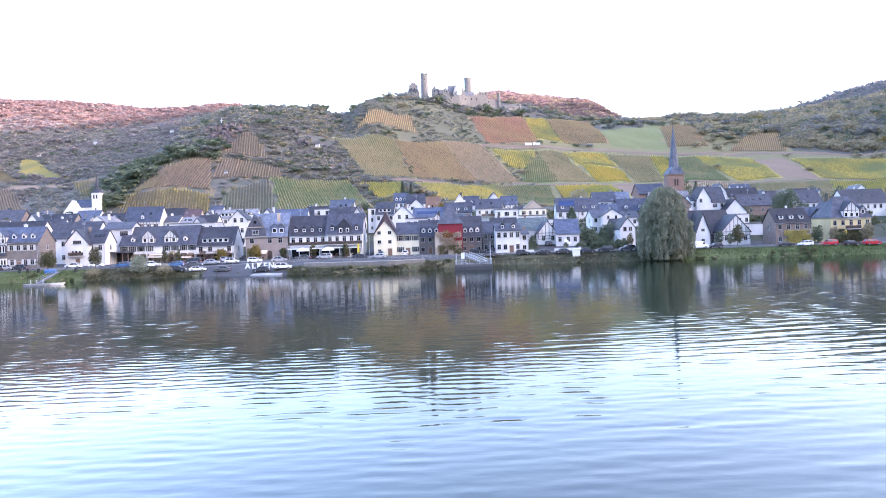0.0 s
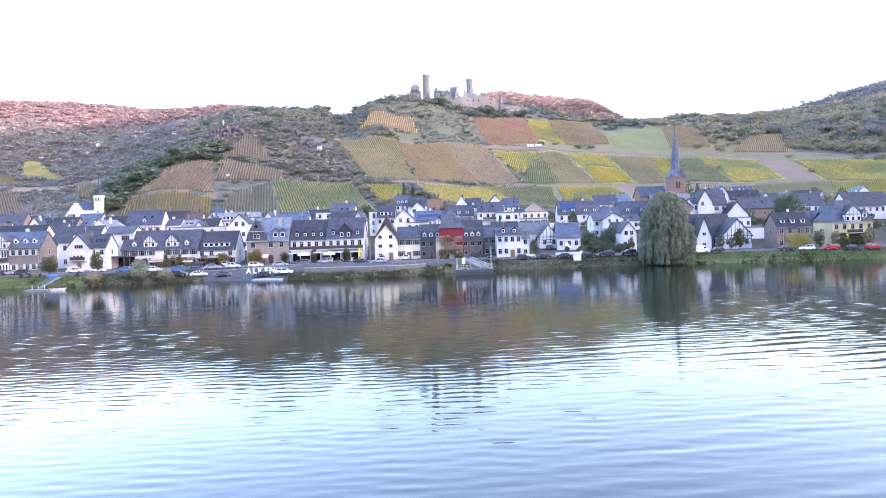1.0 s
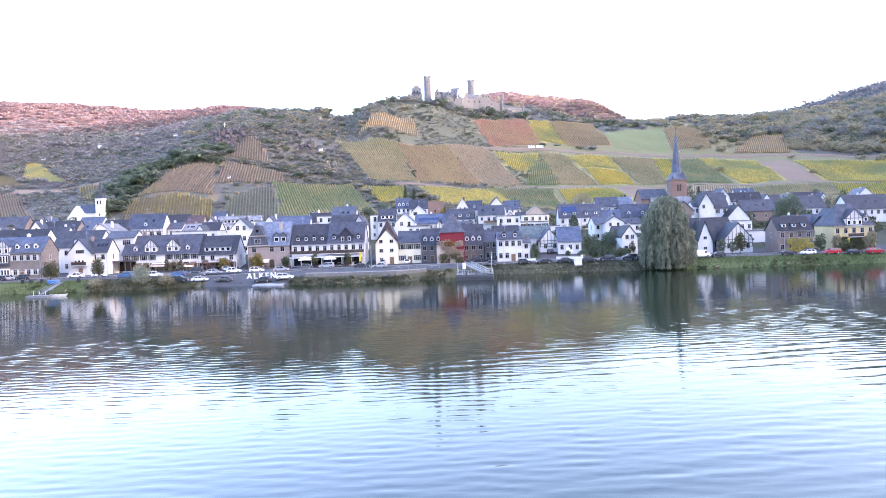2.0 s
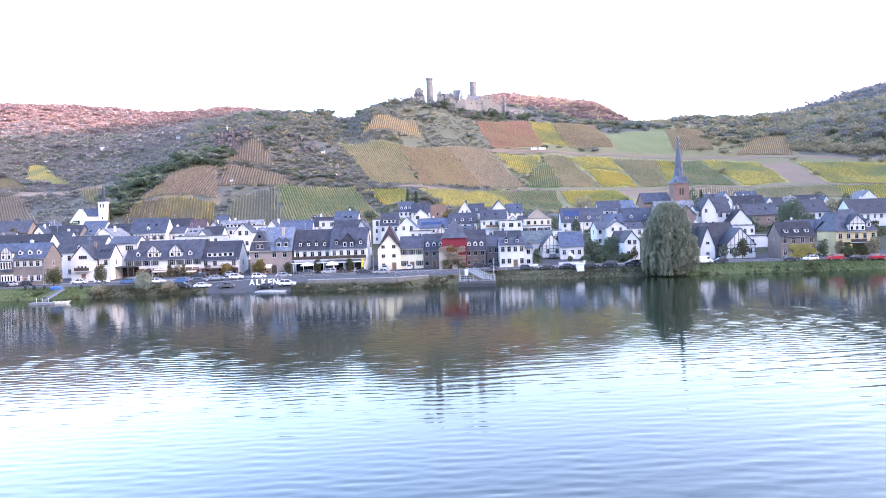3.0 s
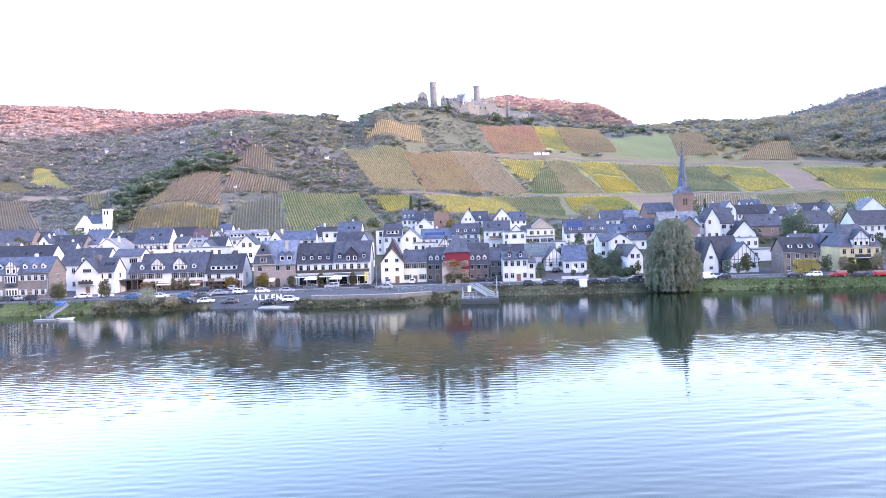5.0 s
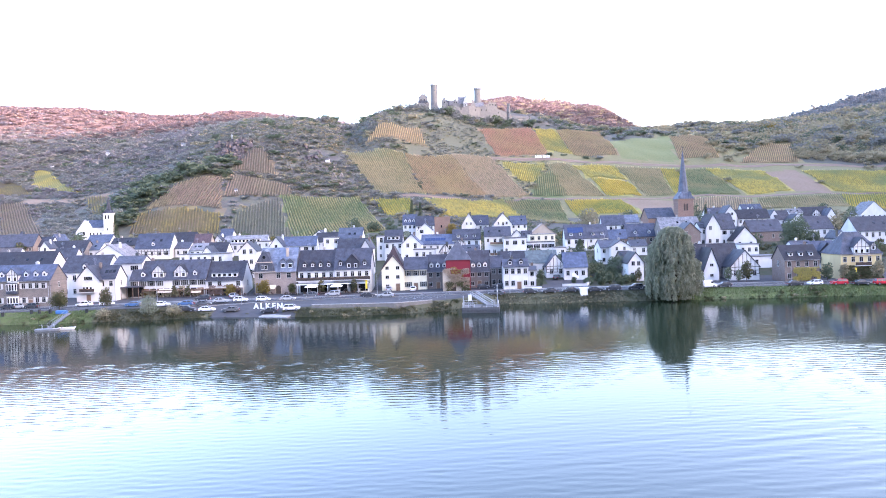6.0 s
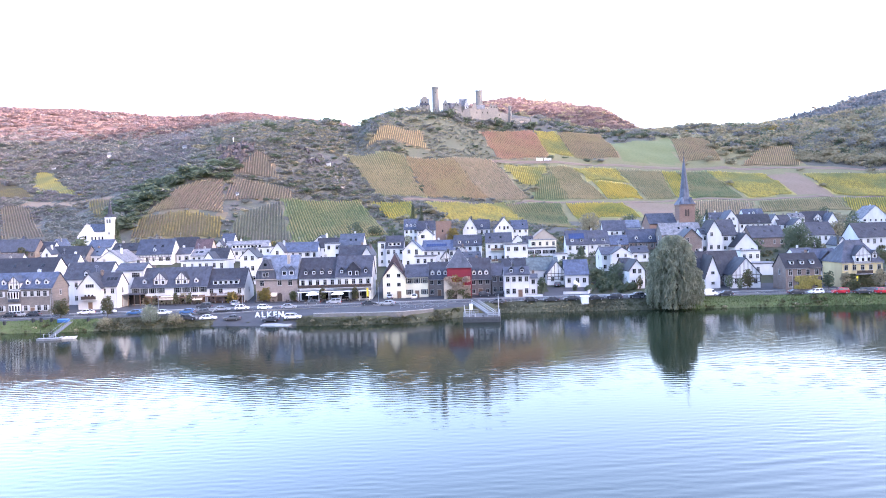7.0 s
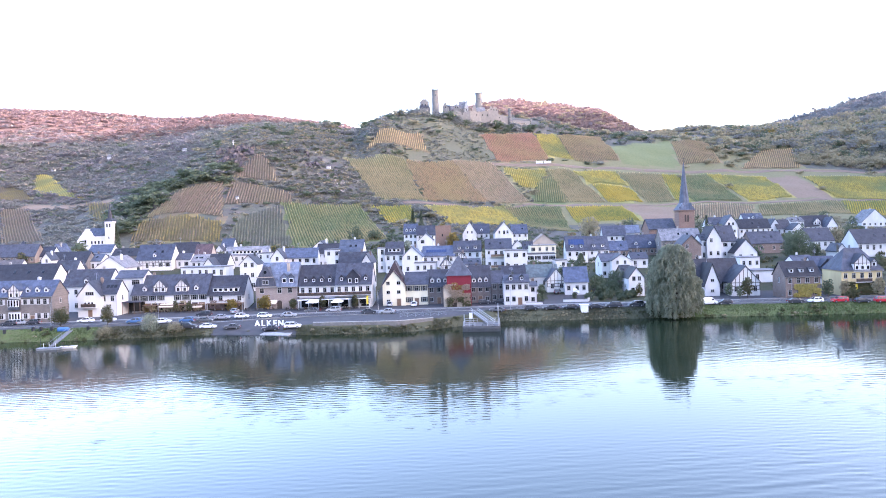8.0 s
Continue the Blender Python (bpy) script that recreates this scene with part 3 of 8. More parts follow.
def add_dormer(body, x, y, z, w, h, wall, roof, gable=True, glass_w=0.9, deep=3.0, braces=False):
    """A dormer whose front stands at y, with its sill at z."""
    bm = bmesh.new()
    top = z + h
    if gable:
        rise = w * 0.55
        profile_y(bm, [(x - w / 2, z - 0.6), (x + w / 2, z - 0.6), (x + w / 2, top), (x, top + rise), (x - w / 2, top)], y, y + deep)
    else:
        profile_x(bm, [(y, z - 0.6), (y + deep, z - 0.6), (y + deep, top + 0.25), (y, top)], x - w / 2, x + w / 2)
    ob = part("dormer", bm, wall, body)
    bm = bmesh.new()
    if gable:
        k = (w / 2 + 0.18)
        profile_y(bm, [(x + a, b) for a, b in chevron(k, top - 0.2, top + rise, 0.12)], y - 0.22, y + deep)
    else:
        profile_x(bm, [(y - 0.25, top - 0.03), (y + deep, top + 0.3), (y + deep, top + 0.45), (y - 0.25, top + 0.12)], x - w / 2 - 0.15, x + w / 2 + 0.15)
    part("dormer_roof", bm, roof, ob)
    n = max(1, int(w / 1.5)) if (w > 1.9) else 1
    for i in range(n):
        px = x + (i - (n - 1) / 2) * (w / n)
        bm = bmesh.new()
        g = min(glass_w, w / n - 0.35)
        head = min(top - 0.12, z + 1.3)
        box(bm, px - g / 2, px + g / 2, y - 0.03, y + 0.03, z + 0.1, head)
        pane = part("pane", bm, GLASS, ob)
        bm = bmesh.new()
        frame_ring(bm, px - g / 2 - 0.07, px + g / 2 + 0.07, z + 0.03, head + 0.07, 0.13, y - 0.07, y - 0.01)
        part("window_frame", bm, WHITE_PAINT, pane)
    if braces:
        bm = bmesh.new()
        for i in range(5):
            bx = x - w / 2 + 0.1 + i * (w - 0.2) / 4
            hh = top + (w / 2 - abs(bx - x)) * 1.1 - 0.15
            box(bm, bx - 0.07, bx + 0.07, y - 0.06, y + 0.02, z - 0.2, hh)
        box(bm, x - w / 2, x + w / 2, y - 0.062, y + 0.018, top - 0.08, top + 0.08)
        box(bm, x - w / 2, x + w / 2, y - 0.062, y + 0.018, z - 0.15, z + 0.02)
        part("timber_frame", bm, DARK_WOOD, ob)
    return ob


HOUSE_SEED = [1]
FOOT = []


def house(x, y, w, d, eave, ridge, form, wall, roof, label, rows=2, cols=3, dormers=0, gabledormers=0, timber=0, timbergable=0, shed=0,
          biggable=0, shutters=0, skylights=0, balcony=0, wide=0, turn=None, name="house", chimney=None, sides=True, upper=0, slatedormers=0, flatdormers=0, cols_at=None, dormers_at=None):
    """A house whose front stands at y, centred on x; form E: eaves to the river, G: gable to it, H: hipped, F: flat."""
    HOUSE_SEED[0] += 1
    rng = random.Random(HOUSE_SEED[0])
    spin = rng.uniform(-4, 4) if turn is None else turn
    if y < 240 and turn is None:
        spin = 0
    FOOT.append((x, y, w, d))
    base = float(ground_z([x], [y + 1])[0])
    top, peak = eave - base, ridge - base
    body = thing(name, pose(x, y, base, 0, 0, spin), label, "house", "village houses")
    wm, rm = WALL[wall], ROOF[roof]
    bm = bmesh.new()
    deep = -2.5
    if form == "E":
        profile_x(bm, [(0, deep), (d, deep), (d, top), (d / 2, peak - 0.12), (0, top)], -w / 2, w / 2)
    elif form == "G":
        profile_y(bm, [(-w / 2, deep), (w / 2, deep), (w / 2, top), (0, peak - 0.12), (-w / 2, top)], 0, d)
    else:
        box(bm, -w / 2, w / 2, 0, d, deep, top)
    part("wall", bm, wm, body)
    bm = bmesh.new()
    over = 0.35
    if form == "E":
        dr = over * (peak - top) / (d / 2)
        profile_x(bm, [(d / 2 + a, b) for a, b in chevron(d / 2 + over, top - dr, peak, 0.16)], -w / 2 - 0.25, w / 2 + 0.25)
    elif form == "G":
        dr = over * (peak - top) / (w / 2)
        profile_y(bm, chevron(w / 2 + over, top - dr, peak, 0.16), -0.3, d + 0.3)
    elif form == "H":
        hip = min(w, d) * 0.32
        low = [(-w / 2 - over, -over, top - 0.1), (w / 2 + over, -over, top - 0.1), (w / 2 + over, d + over, top - 0.1), (-w / 2 - over, d + over, top - 0.1)]
        high = [(-w / 2 + hip, d / 2 - 0.1, peak), (w / 2 - hip, d / 2 - 0.1, peak), (w / 2 - hip, d / 2 + 0.1, peak), (-w / 2 + hip, d / 2 + 0.1, peak)]
        loft(bm, low, high)
    elif form == "F":
        box(bm, -w / 2 - 0.2, w / 2 + 0.2, -0.25, d + 0.2, top, top + 0.25)
        box(bm, -w / 2 - 0.1, w / 2 + 0.1, -0.15, d + 0.1, top + 0.25, top + 0.33)
    covering = part("roof", bm, rm, body)
    # windows in rows and columns
    if name == "house":
        cols = max(cols, int(round((w * (0.75 if form == "G" else 1.0)) / 2.7)))
        if y > 236:
            rows = max(1, min(3, int(top / 2.75)))
    wh = min(1.6, top / max(rows, 1) * 0.5)
    ww = (2.6 if wide else (1.15 if w / max(cols, 1) > 1.6 else 0.8))
    levels = [top * (i + 0.5) / rows - wh * 0.42 + (0.15 if i else -0.05) for i in range(rows)] if form != "G" or rows < 2 else \
        [(top + (peak - top) * 0.45) * (i + 0.45) / rows - wh * 0.3 for i in range(rows)]
    if top / max(rows, 1) > 4.4:
        levels = [top - (rows - i) * 2.9 + 0.6 for i in range(rows)]
    if upper:
        levels, wh, ww = [top - 1.95], 1.65, 1.3
    for i, z in enumerate(levels):
        room = w if (form != "G" or z + wh < top) else w * (peak - z - wh) / (peak - top) * 0.85
        n = cols if room > 0.8 * w or cols == 1 else max(1, min(cols, int(room / 1.7)))
        if cols_at:
            n = len(cols_at)
        for c in range(n):
            px = cols_at[c] if cols_at else (c - (n - 1) / 2) * (room / n)
            if rng.random() < 0.06 and y > 245:
                continue
            if y < 240 and i == 0 and rows > 1 and c == n // 2 and w > 6.0:
                bm = bmesh.new()
                box(bm, px - 0.6, px + 0.6, -0.05, 0.05, 0.02, 2.15)
                door = part("door", bm, BROWN_WOOD, body)
                bm = bmesh.new()
                for x0, x1, z0, z1 in ((px - 0.72, px - 0.6, 0.02, 2.27), (px + 0.6, px + 0.72, 0.02, 2.27), (px - 0.6, px + 0.6, 2.15, 2.27)):
                    box(bm, x0, x1, -0.09, 0.04, z0, z1)
                part("door_frame", bm, WALL["beige"], door)
                continue
            w1, h1 = ww, wh
            if name == "house" and y > 240 and not wide:
                lot = rng.random()
                w1 = ww * (1.55 if lot < 0.16 and room / n > 2.6 else 0.8 if lot > 0.85 else 1.0)
                h1 = wh * (1.25 if 0.16 < lot < 0.26 else 0.8 if lot > 0.9 else 1.0)
            window(body, px + (rng.uniform(-0.25, 0.25) if y > 240 else 0), 0, max(z - (h1 - wh), 0.5), w1, h1, 0, shutters)
    if sides and form == "E" and rows > 0 and y > 200:
        for sx, tn in ((-1, -90), (1, 90)):
            for z in levels[-1:]:
                window(body, sx * w / 2, d * 0.5, max(z, 0.7), min(ww, 1.0), wh, tn)
    slope = (peak - top) / (d / 2)
    if form in "EH" and dormers:
        for i in range(dormers):
            px = (i - (dormers - 1) / 2) * (w * 0.88 / dormers)
            if biggable:
                px = (-0.34, 0.34)[i % 2] * w
            if dormers_at:
                px = dormers_at[i]
            at_y = 0.9
            add_dormer(body, px, at_y, top + slope * at_y + 0.15, min(1.25, w / (dormers + 1)), 1.0, rm if slatedormers else (wm if wall not in ("stone", "brick") else WHITE_MAT), rm, not flatdormers, 0.75, 2.2)
    if gabledormers:
        for i in range(gabledormers):
            px = (-0.13 + 0.29 * i) * w if gabledormers > 1 else 0
            add_dormer(body, px, 0.45, top + slope * 0.45 + 0.25, 4.2, 1.5, WALL["timber"], rm, True, 1.0, 5.0, braces=True)
    if timber:
        add_dormer(body, -w * 0.08, -0.35, top - 0.3, 3.4, 1.9, WALL["timber"], rm, True, 0.8, 4.5, braces=True)
    if timbergable:
        add_dormer(body, 0.0, -0.3, top + 0.1, 5.0, 2.0, WALL["timber"], rm, True, 0.9, 6.0, braces=True)
        add_dormer(body, w * 0.33, 0.8, top + 1.0, 1.9, 1.3, WALL["timber"], rm, True, 0.8, 3.5, braces=True)
    if biggable:
        add_dormer(body, 0.0, 0.2, top + 0.3, 4.2, 1.9, ROOF["slate"], rm, True, 0.8, 5.0)
    if shed:
        add_dormer(body, 0.0, 0.8, top + slope * 0.8 + 0.1, w * 0.7, 1.25, WHITE_MAT, rm, False, 1.1, 3.2)
    if skylights and form in "E":
        a = math.degrees(math.atan(slope))
        for i in range(skylights):
            px = (i - (skylights - 1) / 2) * w * 0.22 + 0.08 * w
            bm = bmesh.new()
            box(bm, -0.45, 0.45, -0.6, 0.6, 0.0, 0.09)
            s = part("skylight", bm, GLASS, covering)
            s.matrix_basis = pose(px, d * 0.25, top + slope * d * 0.25 + 0.2, a)
    if balcony:
        for z in levels:
            bm = bmesh.new()
            box(bm, -w * 0.3, w * 0.3, -1.3, 0.05, z - 0.75, z - 0.6)
            bal = part("balcony", bm, WALL["cream"], body)
            bm = bmesh.new()
            box(bm, -w * 0.3, w * 0.3, -1.34, -1.28, z - 0.6, z + 0.25)
            part("railing", bm, BROWN_WOOD, bal)
    if (chimney is None and form in "EGH" and rng.random() < 0.75) or chimney:
        if form == "G":
            add_chimney(covering, rng.uniform(0.1, 0.2) * w, d * rng.uniform(0.3, 0.7), peak - 0.3, rng)
        else:
            add_chimney(covering, rng.uniform(-0.35, 0.35) * w, d / 2 + rng.uniform(0.2, 0.8), peak - 0.1, rng)
    if wall == "timber":
        bm = bmesh.new()
        n = max(4, int(w / 1.2))
        for i in range(n + 1):
            px = -w / 2 + 0.1 + i * (w - 0.2) / n
            hh = top if form != "G" else top + (peak - top) * (1 - abs(px) / (w / 2)) - 0.3
            box(bm, px - 0.09, px + 0.09, -0.05, 0.02, top * 0.45, hh)
        for z in (top * 0.45, top * 0.72, top - 0.1):
            box(bm, -w / 2, w / 2, -0.055, 0.015, z - 0.09, z + 0.09)
        part("timber_frame", bm, DARK_WOOD, body)
    if wall == "cream" and form == "G":
        a, z0, zp = w / 2 + 0.3, top - 0.15, peak + 2.9
        bm = bmesh.new()
        loft(bm, [(-a, 0.15, z0), (a, 0.15, z0), (a, d, z0), (-a, d, z0)], [(-0.06, 5.0, zp), (0.06, 5.0, zp), (0.06, d, zp), (-0.06, d, zp)])
        part("roof_ridge", bm, rm, body)
    if form in "EG" and name == "house" and y > 236 and rng.random() < 0.45 and not skylights and not dormers and form == "E":
        a = math.degrees(math.atan(slope))
        for i in range(rng.randint(1, 3)):
            bm = bmesh.new()
            box(bm, -0.4, 0.4, -0.55, 0.55, 0.0, 0.09)
            s = part("skylight", bm, GLASS, covering)
            s.matrix_basis = pose(rng.uniform(-0.35, 0.35) * w, d * 0.24, top + slope * d * 0.24 + 0.2, a)
    if form in "EG" and name == "house" and rng.random() < 0.4:
        px, py = (rng.uniform(-0.3, 0.3) * w, d / 2) if form == "E" else (0, d * rng.uniform(0.3, 0.7))
        bm = bmesh.new()
        rod(bm, (px, py, peak - 0.1), (px, py, peak + 2.4), 0.035, 5)
        for k, l in ((2.3, 0.5), (2.0, 0.7), (1.7, 0.6)):
            rod(bm, (px - l, py, peak + k), (px + l, py, peak + k), 0.025, 4)
        part("aerial", bm, GREY_METAL, covering)
    # gutter along the front eaves
    if form in "EH" and y < 300:
        bm = bmesh.new()
        rod(bm, (-w / 2 - 0.2, -over - 0.05, top - 0.28), (w / 2 + 0.2, -over - 0.05, top - 0.28), 0.07, 5)
        rod(bm, (w / 2 - 0.1, -0.08, 0), (w / 2 - 0.1, -0.08, top - 0.3), 0.05, 5)
        part("gutter", bm, GREY_METAL, body)
    return body


WHITE_MAT = WALL["white"]


def add_bay(body, x, y, z0, z1, w, wall, panes):
    """A boarded bay window that stands out from a front."""
    bm = bmesh.new()
    box(bm, x - w / 2, x + w / 2, y - 0.7, y + 0.1, z0, z1)
    bay = part("bay", bm, wall, body)
    for i in range(panes):
        px = x + (i - (panes - 1) / 2) * (w / panes)
        g = w / panes * 0.72
        bm = bmesh.new()
        box(bm, px - g / 2, px + g / 2, y - 0.74, y - 0.68, z0 + 0.9, z1 - 0.35)
        pane = part("pane", bm, GLASS, bay)
        bm = bmesh.new()
        frame_ring(bm, px - g / 2 - 0.05, px + g / 2 + 0.05, z0 + 0.85, z1 - 0.3, 0.1, y - 0.78, y - 0.7)
        part("window_frame", bm, WHITE_PAINT, pane)


PALE_STONE = masonry("pale_brown_stone", ((0.21, 0.165, 0.145), (0.26, 0.21, 0.185), (0.18, 0.145, 0.13)), (0.29, 0.26, 0.235))


def mansard_house():
    """Stone house on the street: a clipped mansard gable clad in slate, twin dormers and a tall chimney."""
    FOOT.append((-56.3, 231, 13.4, 11))
    t = thing("house", pose(-56.3, 231, 2.75), "stone house with blue-grey slate mansard gable and twin dormers", "house", "village houses")
    slate = ROOF["slate_light"]
    bm = bmesh.new()
    box(bm, -6.6, 6.6, 0, 11, -2.5, 7.15)
    box(bm, -6.66, 6.66, -0.07, 0.1, 3.4, 3.6)
    part("wall", bm, PALE_STONE, t)
    bm = bmesh.new()
    profile_x(bm, [(-0.35, 7.0), (1.5, 10.9), (5.4, 14.5), (9.5, 10.9), (11.35, 7.0)], -5.2, 6.75)
    roof = part("roof", bm, slate, t)
    bm = bmesh.new()
    profile_y(bm, [(-6.75, 7.0), (-6.2, 9.3), (-5.2, 11.2), (-3.9, 13.3), (-2.7, 13.3), (-1.5, 11.2), (-0.5, 9.3), (0.05, 7.0)], -0.3, 7.5)
    gable = part("roof_gable", bm, slate, t)
    bm = bmesh.new()
    profile_y(bm, [(-6.0, 10.0), (-0.75, 10.0), (-0.55, 10.25), (-6.2, 10.25)], -0.55, -0.28)
    box(bm, -6.85, 0.15, -0.5, -0.28, 6.95, 7.2)
    part("cornice", bm, WALL["beige"], gable)
    bm = bmesh.new()
    profile_y(bm, [(-4.3, 13.35), (-3.3, 14.1), (-2.3, 13.35)], -0.1, 6.5)
    part("hip_cap", bm, slate, gable)
    for dx in (-3.85, -2.75):
        window(t, dx, -0.3, 7.9, 0.9, 1.3)
    bm = bmesh.new()
    circle = [i * math.pi / 6 for i in range(12)]
    loft(bm, [(-3.3 + 0.5 * math.cos(a), -0.36, 11.7 + 0.5 * math.sin(a)) for a in circle], [(-3.3 + 0.5 * math.cos(a), -0.2, 11.7 + 0.5 * math.sin(a)) for a in circle])
    part("round_window", bm, GLASS, gable)
    for dx in (2.5, 4.75):
        add_dormer(t, dx, 0.3, 8.2, 2.1, 1.75, slate, ROOF["slate_pale"], True, 1.2, 3.0)
    bm = bmesh.new()
    box(bm, 3.1, 3.9, 2.3, 3.2, 9.5, 14.2)
    box(bm, 3.0, 4.0, 2.2, 3.3, 14.2, 14.4)
    part("chimney", bm, WALL["beige"], roof)
    for dx in (-4.6, 1.0, 4.3):
        window(t, dx, 0, 5.0, 1.35, 1.7)
    for dx in (-5.2, -2.3, 4.9):
        window(t, dx, 0, 0.9, 1.2, 1.9)
    for dx, name in ((-3.7, "window_arch"), (0.9, "door_arch")):
        bm = bmesh.new()
        profile_y(bm, [(dx - 0.8, 0.05), (dx + 0.8, 0.05), (dx + 0.8, 1.9), (dx + 0.55, 2.5), (dx, 2.75), (dx - 0.55, 2.5), (dx - 0.8, 1.9)], -0.05, 0.05)
        part(name, bm, DARK_WOOD, t)
        bm = bmesh.new()
        for side in (-1, 1):
            box(bm, dx + side * 0.92 - 0.12, dx + side * 0.92 + 0.12, -0.1, 0.02, 0, 2.0)
        part("door_frame", bm, WALL["beige"], t)
    bm = bmesh.new()
    rod(bm, (-6.8, -0.45, 6.95), (6.8, -0.45, 6.95), 0.08, 5)
    rod(bm, (6.5, -0.1, 0), (6.5, -0.1, 6.9), 0.05, 5)
    part("gutter", bm, GREY_METAL, t)


stone_house = house(-126.1, 211, 18.8, 9, 10.6, 14.7, "E", "stone", "slate_blue", "two-storey brown stone house with slate roof and timber gable dormer", rows=2, cols=8, dormers=4, timber=1, shutters=2, cols_at=[-8.2, -5.6, 1.5, 3.5, 5.4, 7.3], dormers_at=[-5.2, 1.9, 4.7, 7.3])
house(-119.7, 236, 14.7, 12, 11.3, 16.3, "E", "white", "slate", "white plastered house with a large slate roof", rows=2, cols=3, dormers=1)
gable_house = house(-111.4, 222, 7.1, 10, 9.4, 13.6, "G", "white", "slate", "white gabled house with a wide bay window", rows=3, cols=1, wide=1, cols_at=[0.2])
add_bay(stone_house, -1.6, 0, 4.0, 7.2, 3.3, ROOF["slate"], 4)
add_bay(stone_house, -1.6, 0.3, 0.3, 3.2, 3.4, WHITE_MAT, 4)
add_bay(gable_house, 0.2, 0, 2.9, 5.0, 3.2, WHITE_MAT, 3)
house(-106.5, 224, 5.2, 8, 9.6, 13.4, "E", "white", "slate", "white house wing with skylights in its slate roof", rows=1, cols=1, skylights=3)
house(-104.5, 235, 8.8, 8, 13.7, 15.8, "E", "white", "slate", "white modern block with wide dark windows", rows=3, cols=2, wide=1, cols_at=[1.9])
house(-90.8, 232, 24.1, 11, 8.3, 14.0, "E", "white", "slate", "long white guesthouse with dark roof and timber gable dormers", upper=1, rows=2, cols=7, gabledormers=2, dormers=2, shutters=1, dormers_at=[-8.2, 8.4])
house(-72.9, 232, 11.9, 11, 7.6, 13.2, "E", "white", "slate", "white guesthouse wing with a long shed dormer", upper=1, rows=2, cols=4, shed=1)
mansard_house()
house(-43.3, 231, 11.6, 12, 9.9, 15.9, "E", "white", "slate", "white hotel wing with balcony and small roof dormers", slatedormers=1, rows=2, cols=5, dormers=4)
house(-31.8, 230, 11.2, 12, 10.1, 16.2, "E", "white", "slate", "white hotel with dark gable and long balcony", slatedormers=1, rows=2, cols=5, biggable=1, dormers=2)
house(-19.2, 231, 7.1, 12, 9.3, 13.7, "G", "cream", "redbrown", "cream gabled house with a reddish clipped roof", rows=3, cols=2, cols_at=[-1.8, 1.5])
house(-12.1, 232, 7.1, 9, 9.4, 12.8, "E", "cream", "slate", "cream plastered house with a grey slate roof", rows=2, cols=2, shutters=1)
house(-5.1, 233, 7.0, 9, 8.4, 13.3, "E", "stone", "slate", "brown rubble stone house with three roof dormers", rows=2, cols=3, dormers=3)
house(8.0, 233, 6.6, 10, 8.0, 14.2, "E", "stone", "slate", "brown rubble stone house beside the red tower", rows=2, cols=3, dormers=3)
house(13.6, 234, 4.1, 9, 9.0, 12.4, "E", "stone", "slate", "narrow dark stone house with slate roof", rows=2, cols=1)
house(18.9, 225, 7.6, 8, 9.6, 11.6, "E", "white", "slate", "white roadside inn with small grey roof", slatedormers=1, rows=2, cols=4, dormers=2)
house(23.9, 226, 2.4, 7, 8.3, 9.3, "E", "white", "slate", "low white annex of the roadside inn", rows=2, cols=1)
house(18.8, 240, 8.5, 9, 10.5, 13.5, "E", "stone", "slate", "grey slate roofed house behind the inn", rows=1, cols=2)
house(29.1, 250, 12.0, 8, 9.3, 13.1, "E", "white", "teal", "low building with a pale green-grey roof", rows=1, cols=3)
house(33.8, 246, 6.2, 9, 8.2, 12.0, "G", "timber", "slate", "half-timbered gable house on the yard", rows=2, cols=2)
house(39.9, 242, 7.6, 10, 7.9, 12.4, "E", "white", "slate_blue", "white house with a blue slate roof and tall windows", rows=1, cols=3)
house(58.6, 238, 4.9, 10, 9.0, 12.2, "G", "white", "slate_dark", "white gabled cottage beside the big tree", rows=2, cols=2)
house(85.8, 240, 16.0, 13, 6.6, 13.9, "E", "stone", "slate_dark", "low house with a deep dark slate roof", rows=1, cols=2, skylights=1, sides=False)
house(81.8, 235, 4.6, 9, 6.5, 12.8, "G", "white", "slate_dark", "narrow white steep gable before the dark roof", rows=2, cols=1)
house(91.5, 233, 9.0, 9, 7.0, 12.1, "G", "timber", "slate_dark", "dark-roofed gable wing with timbered balcony front", rows=1, cols=3)
house(106.0, 252, 9.3, 9, 9.0, 8.8, "F", "white", "grey", "low white flat-roofed garage building", rows=1, cols=3)
house(104.3, 222, 10.4, 9, 9.5, 13.5, "E", "brick", "slate_dark", "brown brick house with yellow climbing plant", flatdormers=1, rows=2, cols=4, dormers=3)
house(124.0, 226, 12.4, 12, 10.4, 17.0, "H", "yellow", "slate", "yellow house with hipped slate roof and timber gable", rows=2, cols=4, timbergable=1)
house(-200.3, 328, 23.1, 10, 19.1, 24.4, "E", "brick", "slate", "brown house with a long slate roof beside the turret", rows=1, cols=5)
house(-187.2, 332, 7.8, 9, 18.8, 22.9, "E", "white", "slate_blue", "house with blue-grey roof behind the turret", rows=1, cols=2)
house(-188.5, 345, 4.9, 9, 19.9, 23.9, "G", "white", "slate_blue", "small white gabled house with blue roof", rows=1, cols=1)
house(-160.5, 298, 19.5, 11, 15.8, 21.0, "E", "stone", "slate_dark", "house with a wide dark slate roof in the rear lanes", rows=1, cols=4, dormers=1)
house(-164.5, 294, 3.9, 6, 18.4, 21.1, "G", "white", "slate_pale", "small white gable of a rear lane house", rows=1, cols=1)
house(-175.1, 282, 12.3, 9, 15.1, 18.9, "E", "white", "grey", "white house with a pale grey roof", rows=1, cols=3)
house(-156.7, 262, 23.7, 13, 11.7, 17.6, "E", "white", "slate_dark", "broad house with a deep dark slate roof behind the street", rows=1, cols=5, skylights=3)
